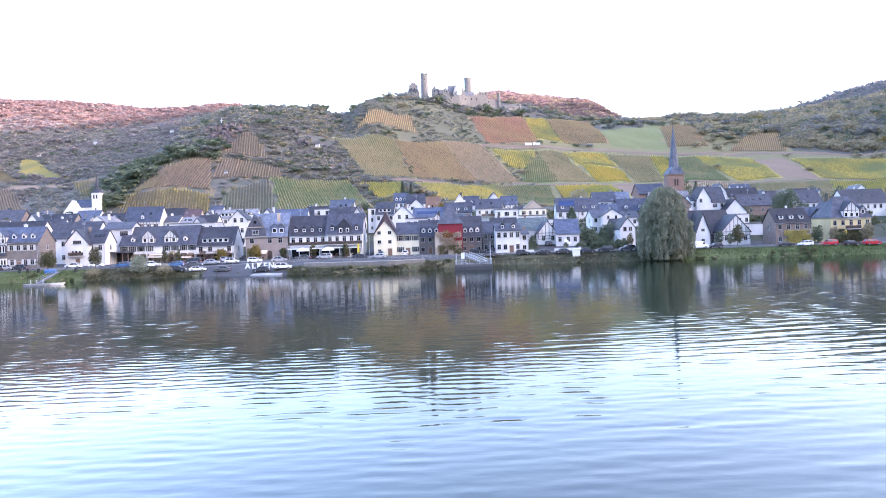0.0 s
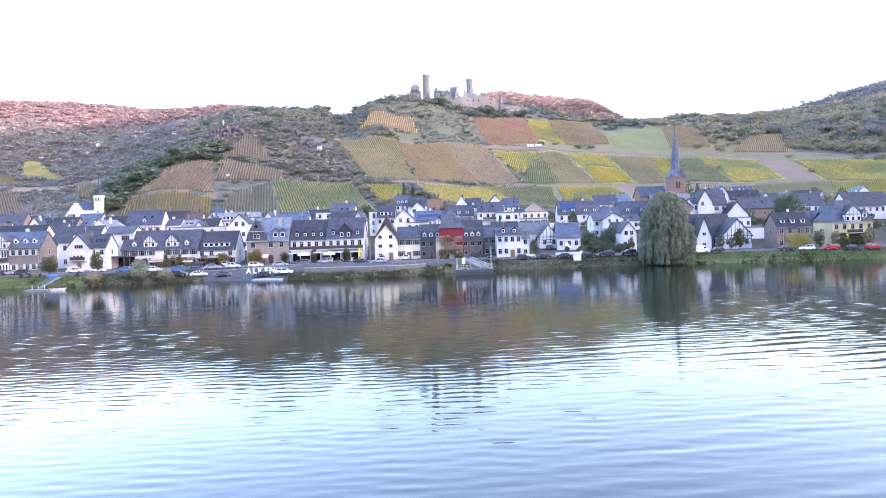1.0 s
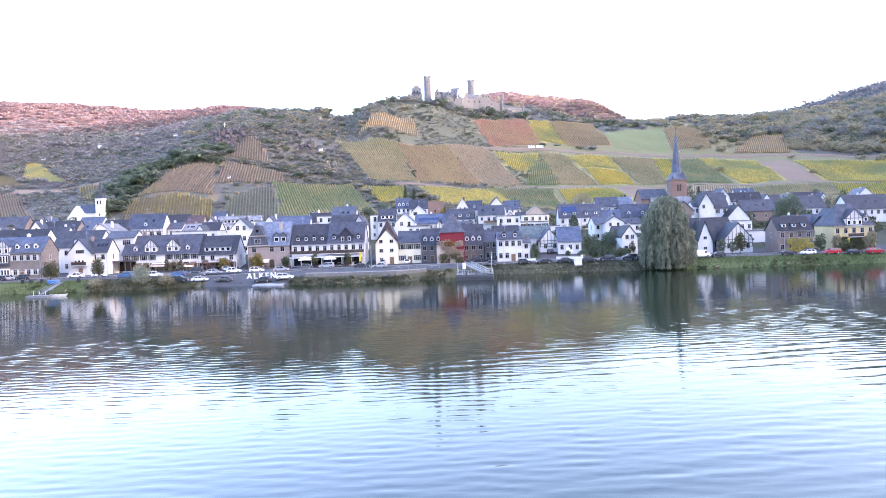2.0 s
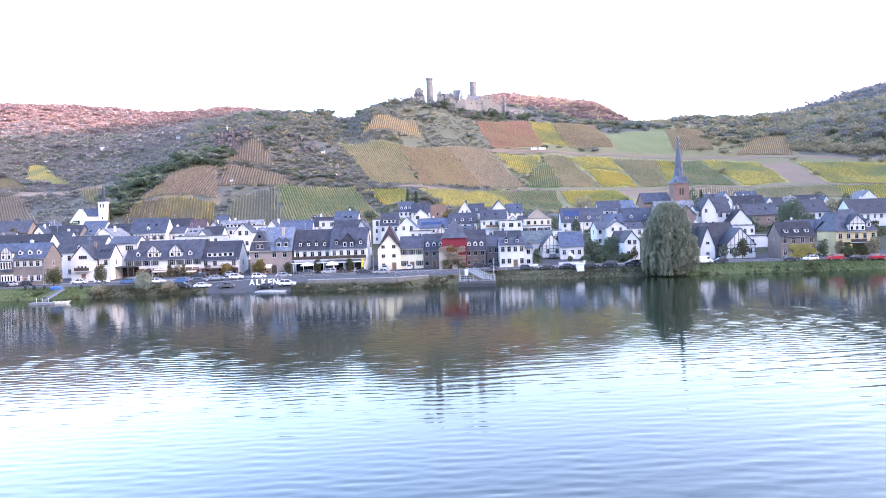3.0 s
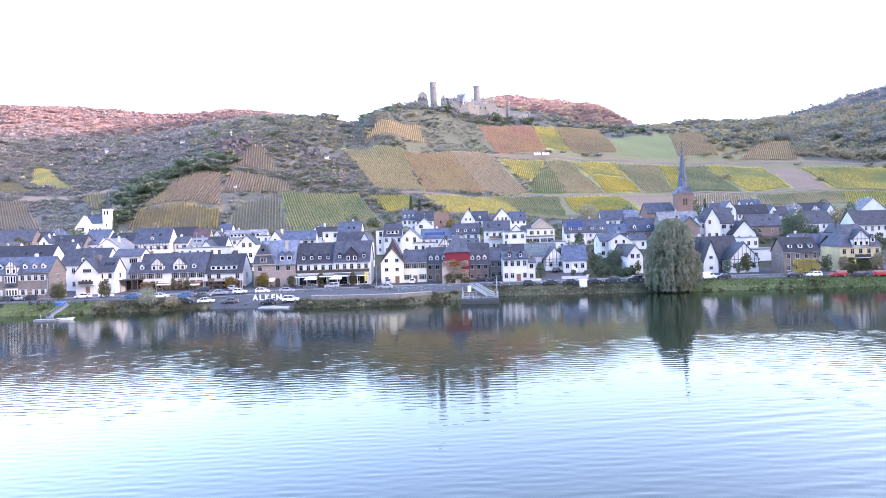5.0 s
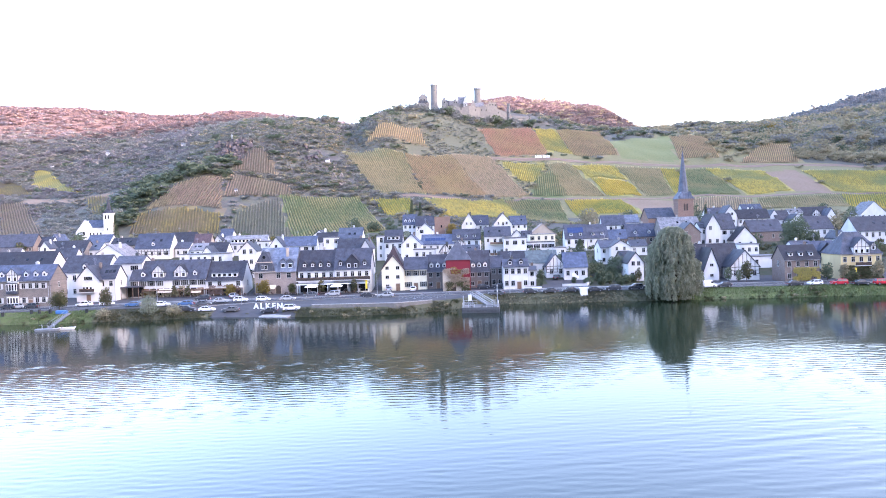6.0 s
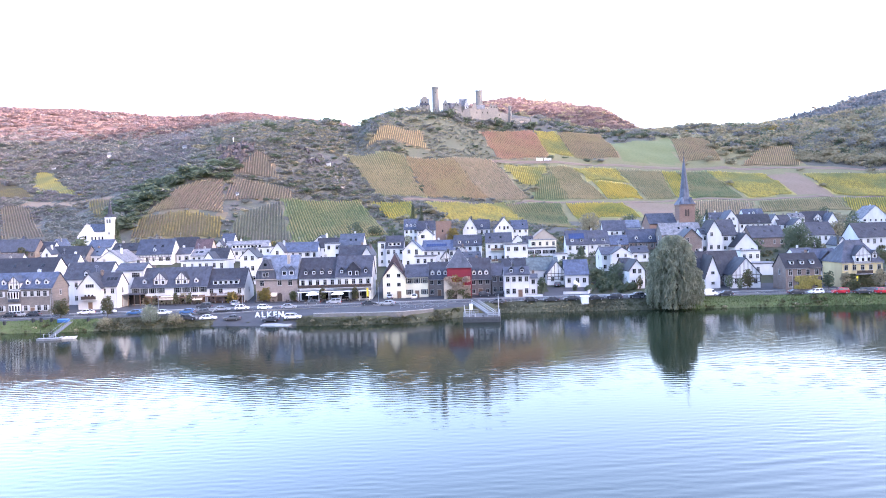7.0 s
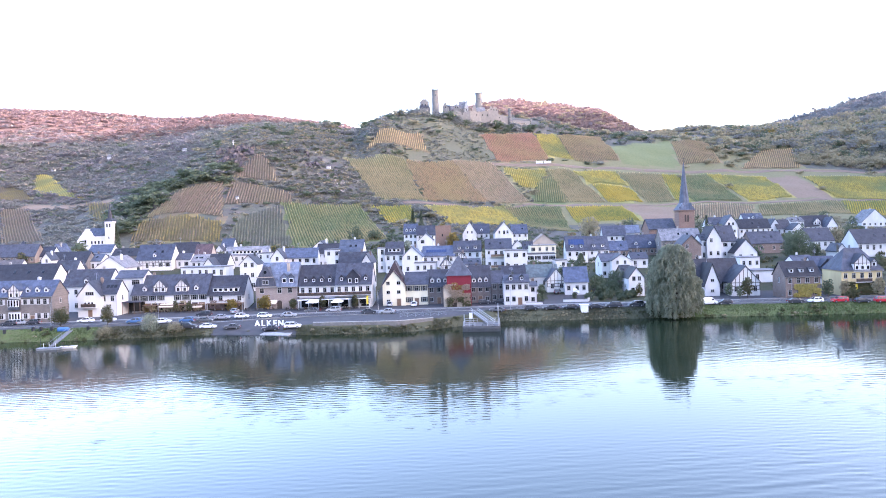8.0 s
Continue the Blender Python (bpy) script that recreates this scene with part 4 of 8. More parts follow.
house(-146.4, 272, 8.4, 11, 12.4, 18.3, "E", "white", "slate", "white house with three white dormers in its slate roof", rows=1, cols=4, dormers=3)
house(-143.9, 276, 3.6, 9, 12.9, 16.1, "G", "white", "slate_dark", "narrow white gabled house behind the street", rows=1, cols=1)
house(-160.2, 330, 10.3, 9, 19.9, 23.2, "E", "white", "slate_blue", "white house with a blue slate roof below the church", rows=1, cols=2)
house(-148.4, 302, 4.7, 8, 17.1, 19.8, "E", "white", "slate_pale", "small white house with a pale slate roof", rows=1, cols=2)
house(-133.1, 282, 12.0, 15, 14.8, 19.2, "G", "white", "grey", "broad white gabled house with one dark window", rows=1, cols=1)
house(-145.1, 322, 12.0, 9, 18.3, 21.4, "E", "stone", "slate_dark", "low house with a plain dark roof", rows=1, cols=3)
house(-122.5, 298, 14.3, 11, 17.0, 22.9, "E", "timber", "slate_blue", "half-timbered house with skylights in its blue slate roof", rows=1, cols=5, dormers=1, skylights=2)
house(-123.2, 332, 11.6, 9, 18.0, 23.1, "E", "stone", "slate_dark", "house with a dark brown-grey roof in the rear lane", rows=1, cols=3, chimney=1)
house(-111.9, 302, 5.8, 8, 16.6, 19.0, "E", "white", "slate", "white house with a low slate roof", rows=1, cols=2)
house(-105.3, 302, 6.8, 9, 15.7, 18.3, "E", "white", "grey", "white house with a pale metal roof", rows=1, cols=2)
house(-110.6, 322, 7.0, 9, 17.8, 22.2, "E", "beige", "redbrown", "house with a dark red-brown roof", rows=1, cols=2)
house(-94.7, 292, 7.7, 10, 14.3, 18.6, "E", "white", "slate_dark", "house with a steep dark roof on the rear lane", rows=1, cols=2)
house(-95.5, 284, 4.8, 8, 14.1, 17.4, "G", "white", "slate", "white cross gable of a rear lane house", rows=1, cols=1)
house(-90.0, 262, 16.4, 8, 15.0, 15.4, "F", "white", "grey", "long white flat-roofed building", rows=1, cols=5)
house(-107.0, 345, 5.6, 8, 20.3, 24.2, "E", "white", "slate_blue", "small house with a blue roof", rows=1, cols=2)
house(-109.1, 340, 3.7, 7, 18.9, 21.3, "G", "white", "slate", "tiny white gable behind the lanes", rows=1, cols=1)
house(-86.8, 306, 17.5, 10, 17.6, 21.0, "E", "white", "grey", "white house with pale grey roof and long shed dormer", rows=1, cols=4, shed=1)
house(-76.7, 296, 4.8, 9, 18.4, 18.8, "F", "white", "grey", "tall white house wall beside the alley", rows=2, cols=1)
house(-72.5, 258, 6.1, 11, 15.9, 19.1, "G", "white", "slate_dark", "white gabled house on the alley", rows=2, cols=1)
house(-69.5, 288, 5.3, 9, 16.7, 20.2, "G", "white", "slate", "white gabled house with dark roof", rows=1, cols=1)
house(-61.4, 292, 13.5, 10, 16.5, 20.0, "E", "white", "slate_blue", "house with blue-grey slate roof", rows=1, cols=4)
house(-59.3, 325, 8.5, 9, 18.8, 22.3, "G", "white", "slate", "white gabled house with pale roof", rows=1, cols=1)
house(-52.9, 308, 9.5, 9, 17.5, 21.2, "E", "white", "slate_dark", "house with a dark slate roof behind the hotel", rows=1, cols=3)
house(-47.5, 286, 6.1, 8, 19.3, 19.7, "F", "white", "grey", "tall white flat-roofed house with upper windows", rows=2, cols=2)
house(-40.3, 285, 9.2, 12, 18.0, 22.9, "E", "white", "slate_pale", "tall house with large grey roof and white gable", rows=1, cols=4, skylights=2)
house(-35.3, 256, 10.2, 9, 15.2, 19.0, "E", "white", "slate_dark", "house with dark roof behind the hotel", rows=1, cols=3)
house(-28.8, 292, 3.3, 8, 19.2, 19.6, "F", "white", "grey", "white house with loggia beside the lane", rows=2, cols=1)
house(-23.7, 290, 6.9, 10, 16.9, 21.5, "E", "white", "slate", "white house with shed dormer beside the lane", rows=2, cols=2, shed=1)
house(-16.4, 285, 7.8, 14, 15.8, 19.7, "G", "white", "slate_pale", "broad white gabled house with balcony doors", rows=2, cols=2)
house(-29.9, 250, 3.0, 14, 15.9, 18.6, "G", "white", "slate", "narrow white house along the hotel lane", rows=2, cols=1)
solar_house = house(-6.5, 300, 13.3, 10, 15.3, 19.1, "E", "white", "slate_blue", "long white house with a blue roof", rows=1, cols=3)
house(-10.6, 264, 7.6, 6, 14.3, 14.7, "F", "white", "grey", "plain white annex behind the cream houses", rows=1, cols=1)
house(-2.9, 262, 3.9, 8, 13.4, 16.0, "G", "timber", "slate", "small half-timbered gable behind the red tower", rows=1, cols=1)
house(-21.9, 372, 6.9, 9, 23.9, 28.8, "E", "white", "slate_blue", "white house with three gabled dormers on the hillside", rows=1, cols=3, dormers=3)
house(-14.0, 368, 9.1, 9, 23.2, 27.7, "E", "white", "slate_blue", "white house with blue slate roof on the hillside", rows=1, cols=3)
house(-13.3, 346, 6.7, 9, 21.0, 24.2, "G", "white", "slate_blue", "small white gabled house below the tower", rows=1, cols=1)
house(5.2, 300, 11.2, 10, 16.8, 20.9, "E", "white", "slate", "white house with skylights and slate roof", rows=1, cols=4, dormers=3, flatdormers=1)
house(2.8, 284, 3.4, 7, 14.9, 17.0, "G", "timber", "slate_dark", "small half-timbered gable house", rows=1, cols=1)
house(6.3, 258, 5.8, 8, 13.7, 15.5, "E", "white", "slate_dark", "low house with dark roof behind the red tower", rows=1, cols=2)
house(8.6, 408, 7.9, 10, 22.6, 29.2, "G", "white", "slate_blue", "tall white gabled house below the vineyards", rows=1, cols=2)
house(15.4, 414, 8.7, 9, 22.7, 27.8, "E", "white", "slate_blue", "white house with blue roof and dormer below the vineyards", rows=1, cols=3, dormers=1)
house(26.9, 400, 9.6, 11, 22.8, 28.6, "G", "white", "slate_blue", "broad white gabled house below the vineyards", rows=2, cols=2)
house(35.7, 402, 8.7, 9, 22.2, 26.8, "E", "white", "slate_blue", "white house wing with blue roof", rows=1, cols=3)
house(30.1, 350, 5.1, 8, 16.8, 19.5, "G", "white", "slate", "little white gabled house in the lane", rows=1, cols=1)
house(17.4, 290, 10.2, 10, 18.0, 21.6, "E", "white", "slate", "white house with stacked balconies and dark roof", rows=3, cols=4, balcony=1)
house(23.7, 284, 8.6, 8, 17.1, 17.5, "F", "white", "grey", "plain white flat-roofed village building", rows=1, cols=1)
house(32.9, 330, 4.3, 8, 16.3, 19.2, "E", "white", "slate", "white house with low slate roof in the lane", rows=1, cols=1)
house(41.8, 345, 12.4, 11, 17.1, 22.1, "G", "beige", "tan", "beige gabled house with a tan roof", rows=1, cols=2)
house(38.8, 322, 11.1, 8, 17.6, 18.0, "F", "cream", "grey", "cream terraced house with roof terrace", rows=1, cols=4)
house(36.1, 306, 11.4, 9, 14.6, 15.0, "F", "white", "grey", "white house with wide dark ground floor windows", rows=1, cols=3, wide=1)
house(41.6, 288, 4.3, 7, 12.7, 13.1, "F", "white", "grey", "low white flat-roofed building", rows=1, cols=1)
panel_house = house(49.8, 300, 8.7, 11, 16.0, 21.4, "E", "white", "slate", "white house with solar panels on slate roof", rows=2, cols=3, dormers=2, flatdormers=1)
house(58.8, 301, 8.4, 11, 16.0, 21.2, "E", "white", "slate", "white house with balconies and slate roof", rows=2, cols=3, dormers=2, flatdormers=1)
house(74.7, 345, 10.5, 9, 20.7, 25.1, "E", "white", "slate", "white house with a slate roof below the vineyards", rows=1, cols=4)
house(84.4, 350, 6.7, 8, 21.7, 25.1, "E", "white", "slate_light", "house with a pale blue metal roof", rows=1, cols=2)
house(69.5, 314, 8.1, 9, 15.0, 18.7, "E", "brick", "slate_blue", "brick house with blue slate roof", rows=1, cols=3)
house(82.3, 322, 13.7, 10, 15.6, 20.9, "E", "brick", "slate_blue", "brick house with dormers in its blue slate roof", rows=1, cols=6, dormers=2)
house(56.4, 266, 7.0, 9, 13.1, 15.6, "E", "white", "slate", "white house with a low slate roof", rows=1, cols=2)
house(59.3, 262, 6.9, 11, 13.4, 15.6, "G", "white", "slate", "white house with a low wide gable", rows=2, cols=2)
house(58.4, 250, 3.3, 8, 9.8, 12.1, "E", "stone", "slate_dark", "low dark-roofed outbuilding in the garden", rows=1, cols=1)
house(71.4, 285, 6.4, 9, 12.7, 14.9, "E", "white", "slate", "white house behind the big tree", rows=1, cols=2)
house(95.7, 312, 16.5, 12, 18.6, 23.3, "E", "stone", "grey", "house with a wide pale brown slate roof below the church", rows=1, cols=5, skylights=2)
house(93.5, 292, 7.7, 11, 17.1, 20.9, "G", "brick", "slate", "tall brown brick house with pale window frames", rows=3, cols=2)
house(102.5, 300, 5.0, 9, 18.7, 20.9, "E", "white", "slate", "white house with slate roof", rows=2, cols=2)
house(104.5, 298, 5.6, 12, 18.9, 23.9, "G", "white", "slate", "tall white house with a steep gable", rows=3, cols=1)
house(110.3, 302, 9.1, 11, 18.0, 24.1, "E", "white", "slate", "white three-storey house with a steep slate roof", rows=2, cols=3, skylights=1)
house(115.6, 294, 8.8, 11, 13.5, 18.6, "G", "white", "slate_dark", "white gabled house with slate roof", rows=2, cols=2)
house(110.0, 276, 7.4, 7, 12.4, 12.8, "F", "white", "grey", "low white flat-roofed building", rows=1, cols=2)
house(132.7, 314, 14.2, 10, 16.3, 21.0, "E", "brick", "slate", "brick house with slate roof and small white skylights", rows=2, cols=5, skylights=2)
house(135.6, 380, 9.9, 9, 24.0, 27.7, "E", "white", "slate", "house with slate roof beside the church", rows=1, cols=3)
house(139.0, 372, 6.3, 9, 24.1, 28.4, "G", "white", "slate", "white gabled house beside the church", rows=1, cols=1)
house(161.5, 400, 10.4, 9, 25.7, 29.3, "E", "white", "slate_blue", "white house with bluish slate roof and white verges", rows=1, cols=3, dormers=1)
house(152.4, 376, 15.4, 10, 21.8, 26.3, "E", "white", "slate_dark", "broad house with a dark slate roof", rows=1, cols=4, skylights=2)
house(178.1, 412, 6.3, 9, 21.2, 25.9, "G", "white", "slate", "white gabled house with slate roof", rows=1, cols=1)
house(182.2, 410, 8.2, 9, 20.5, 25.4, "E", "white", "slate", "white house with grey slate roof", rows=1, cols=3)
house(198.6, 430, 7.9, 8, 24.1, 26.4, "E", "white", "grey", "low house with a pale flat roof below the hill", rows=1, cols=2)
house(185.6, 400, 6.7, 9, 20.1, 23.4, "G", "white", "slate", "white gabled house among the rear gardens", rows=1, cols=1)
house(211.2, 432, 15.8, 11, 21.2, 27.1, "E", "white", "slate", "long house with slate roof and a white arched dormer", rows=1, cols=4, gabledormers=1)
house(216.1, 425, 5.9, 9, 21.0, 25.9, "G", "white", "slate", "white gabled house below the hill", rows=1, cols=1)
house(153.9, 311, 11.0, 11, 16.8, 21.9, "E", "white", "slate_dark", "white house with dark roof among trees", rows=1, cols=4)
house(169.6, 296, 18.2, 12, 15.7, 21.2, "E", "white", "slate_dark", "white house with dark slate roof", rows=2, cols=3, skylights=2)
house(149.2, 286, 3.8, 9, 13.5, 16.1, "G", "white", "slate", "white gabled house behind the yellow house", rows=1, cols=1)
house(271.4, 480, 17.5, 14, 21.9, 30.0, "G", "white", "grey", "large white gabled house at the foot of the vineyards", rows=1, cols=1)
house(118.8, 250, 6.9, 10, 10.6, 13.8, "E", "white", "slate", "white house with slate roof and skylights behind the brick house", rows=1, cols=2, skylights=2)
house(119.7, 238, 7.8, 10, 8.9, 13.9, "E", "white", "slate_blue", "white house with blue slate roof and dark timber dormer", rows=1, cols=3, biggable=1)


def corner_turret(x, y, w, eave, peak):
    base = float(ground_z([x], [y])[0])
    t = thing("turret_house", pose(x, y, base), "brown brick stair turret with a pointed slate roof", "tower")
    bm = bmesh.new()
    box(bm, -w, w, 0, 2 * w, -2, eave - base)
    part("wall", bm, WALL["brick"], t)
    bm = bmesh.new()
    loft(bm, [(-w - 0.2, -0.2, eave - base), (w + 0.2, -0.2, eave - base), (w + 0.2, 2 * w + 0.2, eave - base), (-w - 0.2, 2 * w + 0.2, eave - base)],
         [(-0.05, w - 0.05, peak - base), (0.05, w - 0.05, peak - base), (0.05, w + 0.05, peak - base), (-0.05, w + 0.05, peak - base)])
    part("roof", bm, ROOF["slate"], t)
    window(t, 0, 0, eave - base - 2.2, 0.8, 1.4)
    return t


corner_turret(-202.9, 342, 2.1, 21.9, 26.2)


SOLAR = plain("solar_cell_glass", (0.02, 0.035, 0.10), 0.15, spread=0.1)


def solar_panels(body, x, d, eave, ridge, rows, cols):
    """Rows of solar panels that lie on the front slope of a gabled roof."""
    base = body.matrix_basis.translation.z
    slope = (ridge - eave) / (d / 2)
    a = math.degrees(math.atan(slope))
    for r in range(rows):
        for c in range(cols):
            bm = bmesh.new()
            box(bm, -0.5, 0.5, -0.8, 0.8, 0.0, 0.06)
            yy = d * 0.22 + r * 1.65 * math.cos(math.radians(a))
            ob = part("solar_panel", bm, SOLAR, body)
            ob.matrix_basis = pose(x + (c - (cols - 1) / 2) * 1.05, yy, eave - base + slope * yy + 0.24, a)


solar_panels(solar_house, -1.0, 10, 15.3, 19.1, 1, 8)
solar_panels(panel_house, 0.0, 11, 16.0, 21.4, 2, 6)


# ---- castle on the hill ----
def crenels(bm, points, z, thick=0.8, h=1.1, step=1.7):
    """Battlements along a line of (x, y)."""
    for (x0, y0), (x1, y1) in zip(points, points[1:]):
        n = max(1, int(math.hypot(x1 - x0, y1 - y0) / step))
        for i in range(n):
            t = (i + 0.5) / n
            x, y = x0 + (x1 - x0) * t, y0 + (y1 - y0) * t
            box(bm, x - 0.45, x + 0.45, y - thick / 2, y + thick / 2, z - 0.05, z + h)


def slit(parent, x, y, z, w=0.5, h=1.3):
    bm = bmesh.new()
    box(bm, x - w / 2, x + w / 2, y - 0.06, y + 0.1, z, z + h)
    part("window", bm, GLASS, parent)


def round_tower(x, y, base, top, r0, r1, label):
    t = thing("castle_tower", pose(x, y, base), label, "tower", "castle")
    h = top - base
    bm = bmesh.new()
    loft(bm, ring(r0, -6, 20), ring(r1, h, 20))
    body = part("shaft", bm, WALL["castle"], t)
    bm = bmesh.new()
    loft(bm, ring(r1 + 0.35, h - 0.6, 20), ring(r1 + 0.35, h + 0.3, 20))
    for i in range(10):
        a = 2 * math.pi * i / 10
        q = Matrix.Translation((math.cos(a) * r1, math.sin(a) * r1, h + 0.3)) @ Matrix.Rotation(a, 4, "Z")
        v = box(bm, -0.4, 0.4, -0.6, 0.6, -0.05, 1.2)
        bmesh.ops.transform(bm, matrix=q, verts=v)
    part("battlement", bm, WALL["castle"], t)
    for k in (0.35, 0.6, 0.82):
        slit(t, -0.6 + k, -r1 - 0.1 * (1 - k), h * k)
    return t


def castle_wall(points, top, drop, label, teeth=True):
    t = thing("castle_wall", pose(points[0][0], points[0][1], top), label, "wall", "castle")
    ox, oy = points[0]
    pts = [(px - ox, py - oy) for px, py in points]
    for a, b in zip(pts, pts[1:]):
        bm = bmesh.new()
        d = Vector((b[0] - a[0], b[1] - a[1], 0))
        nrm = Vector((-d.y, d.x, 0)).normalized() * 0.7
        A, B = Vector((*a, 0)), Vector((*b, 0))
        dn = Vector((0, 0, -drop))
        loft(bm, [A - nrm * 1.5 + dn, B - nrm * 1.5 + dn, B + nrm + dn, A + nrm + dn], [A - nrm, B - nrm, B + nrm, A + nrm])
        part("curtain", bm, WALL["castle"], t)
    if teeth:
        bm = bmesh.new()
        crenels(bm, pts, 0)
        part("battlement", bm, WALL["castle"], t)
    return t


round_tower(-15.1, 722, 128, 159.0, 3.8, 3.3, "tall round grey stone castle keep on the hilltop")
round_tower(28.9, 772, 128, 163.5, 4.1, 3.5, "second tall round stone castle keep with battlements")
def ragged_wall(points, base, tops, label, holes=()):
    """A ruined wall along a line, with an uneven broken top and dark window holes."""
    t = thing("castle_wall", pose(points[0][0], points[0][1], base), label, "wall", "castle")
    path = np.array(points, float) - np.array(points[0], float)
    run = np.r_[0, np.cumsum(np.hypot(*np.diff(path, axis=0).T))]
    n = len(tops)
    bm = bmesh.new()
    for i, z in enumerate(tops):
        s0, s1 = run[-1] * i / n, run[-1] * (i + 1) / n
        a = (np.interp(s0, run, path[:, 0]), np.interp(s0, run, path[:, 1]))
        b = (np.interp(s1, run, path[:, 0]), np.interp(s1, run, path[:, 1]))
        z1 = tops[min(i + 1, n - 1)] if i % 3 else z - 0.4
        loft(bm, [(a[0], a[1], -4), (b[0], b[1], -4), (b[0], b[1] + 1.3, -4), (a[0], a[1] + 1.3, -4)],
             [(a[0], a[1], z - base), (b[0], b[1], z1 - base), (b[0], b[1] + 1.3, z1 - base), (a[0], a[1] + 1.3, z - base)])
    part("masonry", bm, WALL["castle"], t)
    for s0, z, w, h in holes:
        x, y = np.interp(s0, run, path[:, 0]), np.interp(s0, run, path[:, 1])
        slit(t, x, y - 0.05, z - base, w, h)
    return t


ragged_wall([(-14.9, 712.0), (0.8, 708.0), (18.1, 712.0)], 124, (138.5, 137.2, 136.0, 134.5, 135.5, 137.0, 137.4, 136.2, 134.8, 135.2, 136.8, 137.5, 136.4, 135.0, 134.2, 136.0, 137.6, 137.0),
            "ruined grey stone curtain wall of the castle", ((6, 132.5, 0.9, 1.5), (13, 133, 0.9, 1.5), (19, 132, 0.8, 1.4), (26, 133, 0.9, 1.5)))
ragged_wall([(18.1, 712.0), (28.2, 720.0), (44.9, 726.0), (59.4, 735.0)], 122, (137.2, 136.2, 137.4, 136.4, 137.6, 136.4, 137.8, 138.4, 137.2, 138.2, 137.0, 136.0, 135.2, 134.0, 135.0, 133.6, 132.8, 133.4),
            "broken grey stone curtain wall on the valley side", ((8, 132.5, 1.0, 1.6), (15, 133, 1.0, 1.6), (20, 133, 1.0, 1.6), (26, 132.5, 1.0, 1.6), (33, 131, 0.9, 1.4)))
ragged_wall([(-30.6, 711.5), (-19.8, 711.0)], 132, (141.5, 144.6, 147.8, 149.6, 150.4, 149.0, 149.8, 147.0, 145.2, 142.0), "tall jagged ruin beside the castle keep", ((3, 143.2, 1.1, 1.6), (6, 143.0, 1.1, 1.6)))
ragged_wall([(-8.4, 711.0), (-2.0, 710.0)], 128, (140.8, 143.5, 145.2, 145.8, 143.0, 140.5), "jagged gable wall of a castle ruin", ((3.2, 140.0, 1.0, 1.5),))
ragged_wall([(-19.0, 708.5), (-9.5, 706.5)], 124, (134.2, 136.8, 138.6, 136.0, 138.9, 139.6, 136.2, 134.0), "broken stone bastion before the castle keep", ((4, 135.0, 0.9, 1.4),))
ragged_wall([(2.0, 714.0), (9.0, 713.5)], 128, (138.2, 141.5, 143.8, 144.6, 142.2, 139.5, 140.8), "ruined gable with window holes inside the castle", ((2.4, 140.2, 0.9, 1.5), (4.4, 140.0, 0.9, 1.5)))
ragged_wall([(20.0, 716.0), (24.5, 718.0)], 126, (139.6, 143.2, 145.0, 142.4, 139.8), "jagged ruin between the castle hall and the keep")
ragged_wall([(36.0, 722.0), (46.0, 726.0)], 126, (139.0, 141.2, 142.8, 141.0, 142.9, 140.6, 142.0, 139.0), "broken inner wall of the castle palace", ((3, 138.4, 0.9, 1.5), (6, 138.4, 0.9, 1.5), (9, 138.2, 0.9, 1.5)))
castle_wall([(-14.9, 712.0), (-17.0, 730.0)], 139.9, 14, "short stone curtain wall of the castle", True)
castle_wall([(59.3, 735.0), (79.9, 745.0)], 129.8, 12, "low stone garden wall below the castle", False)
castle_wall([(-30.7, 716.0), (-21.8, 712.0)], 144.0, 14, "broken stone wall beside the castle keep", False)
house(4.1, 718, 9.8, 8, 139.2, 144.1, "E", "castle", "grey", "low stone castle wing with slate roof", rows=1, cols=3, turn=0, name="castle_building")
house(10.8, 722, 6.6, 8, 141.2, 148.3, "E", "castle", "grey", "castle hall with steep slate roof", rows=1, cols=2, turn=0, name="castle_building")
house(14.8, 720, 3.8, 8, 140.7, 147.8, "G", "timber", "grey", "tall half-timbered castle gable house", rows=2, cols=1, turn=0, name="castle_building")
house(-4.5, 712, 7.0, 6, 138.0, 143.2, "E", "castle", "slate", "roofed stone gatehouse range of the castle", rows=1, cols=2, turn=0, name="castle_building")
house(-25.6, 710.5, 8.0, 6, 141.6, 147.4, "E", "castle", "slate", "slate-roofed stone house beside the castle keep", rows=1, cols=2, turn=0, name="castle_building")
house(27.9, 728, 10.0, 8, 138.4, 142.7, "E", "castle", "grey", "castle outbuilding with slate roof", rows=1, cols=3, turn=0, name="castle_building")
house(39.2, 735, 12.9, 9, 141.4, 143.5, "F", "beige", "grey", "pale stone castle palace with windows", rows=2, cols=4, turn=0, name="castle_building")
house(68.4, 738, 10.1, 5, 126.9, 128.2, "F", "beige", "grey", "low castle cafe pavilion", rows=1, cols=4, turn=0, name="castle_building")
round_tower(57.7, 733, 119.1, 139.7, 1.6, 1.4, "slender stone corner turret of the castle")
round_tower(78.8, 745, 121.7, 130.2, 1.6, 1.4, "small stone gate pillar turret below castle")


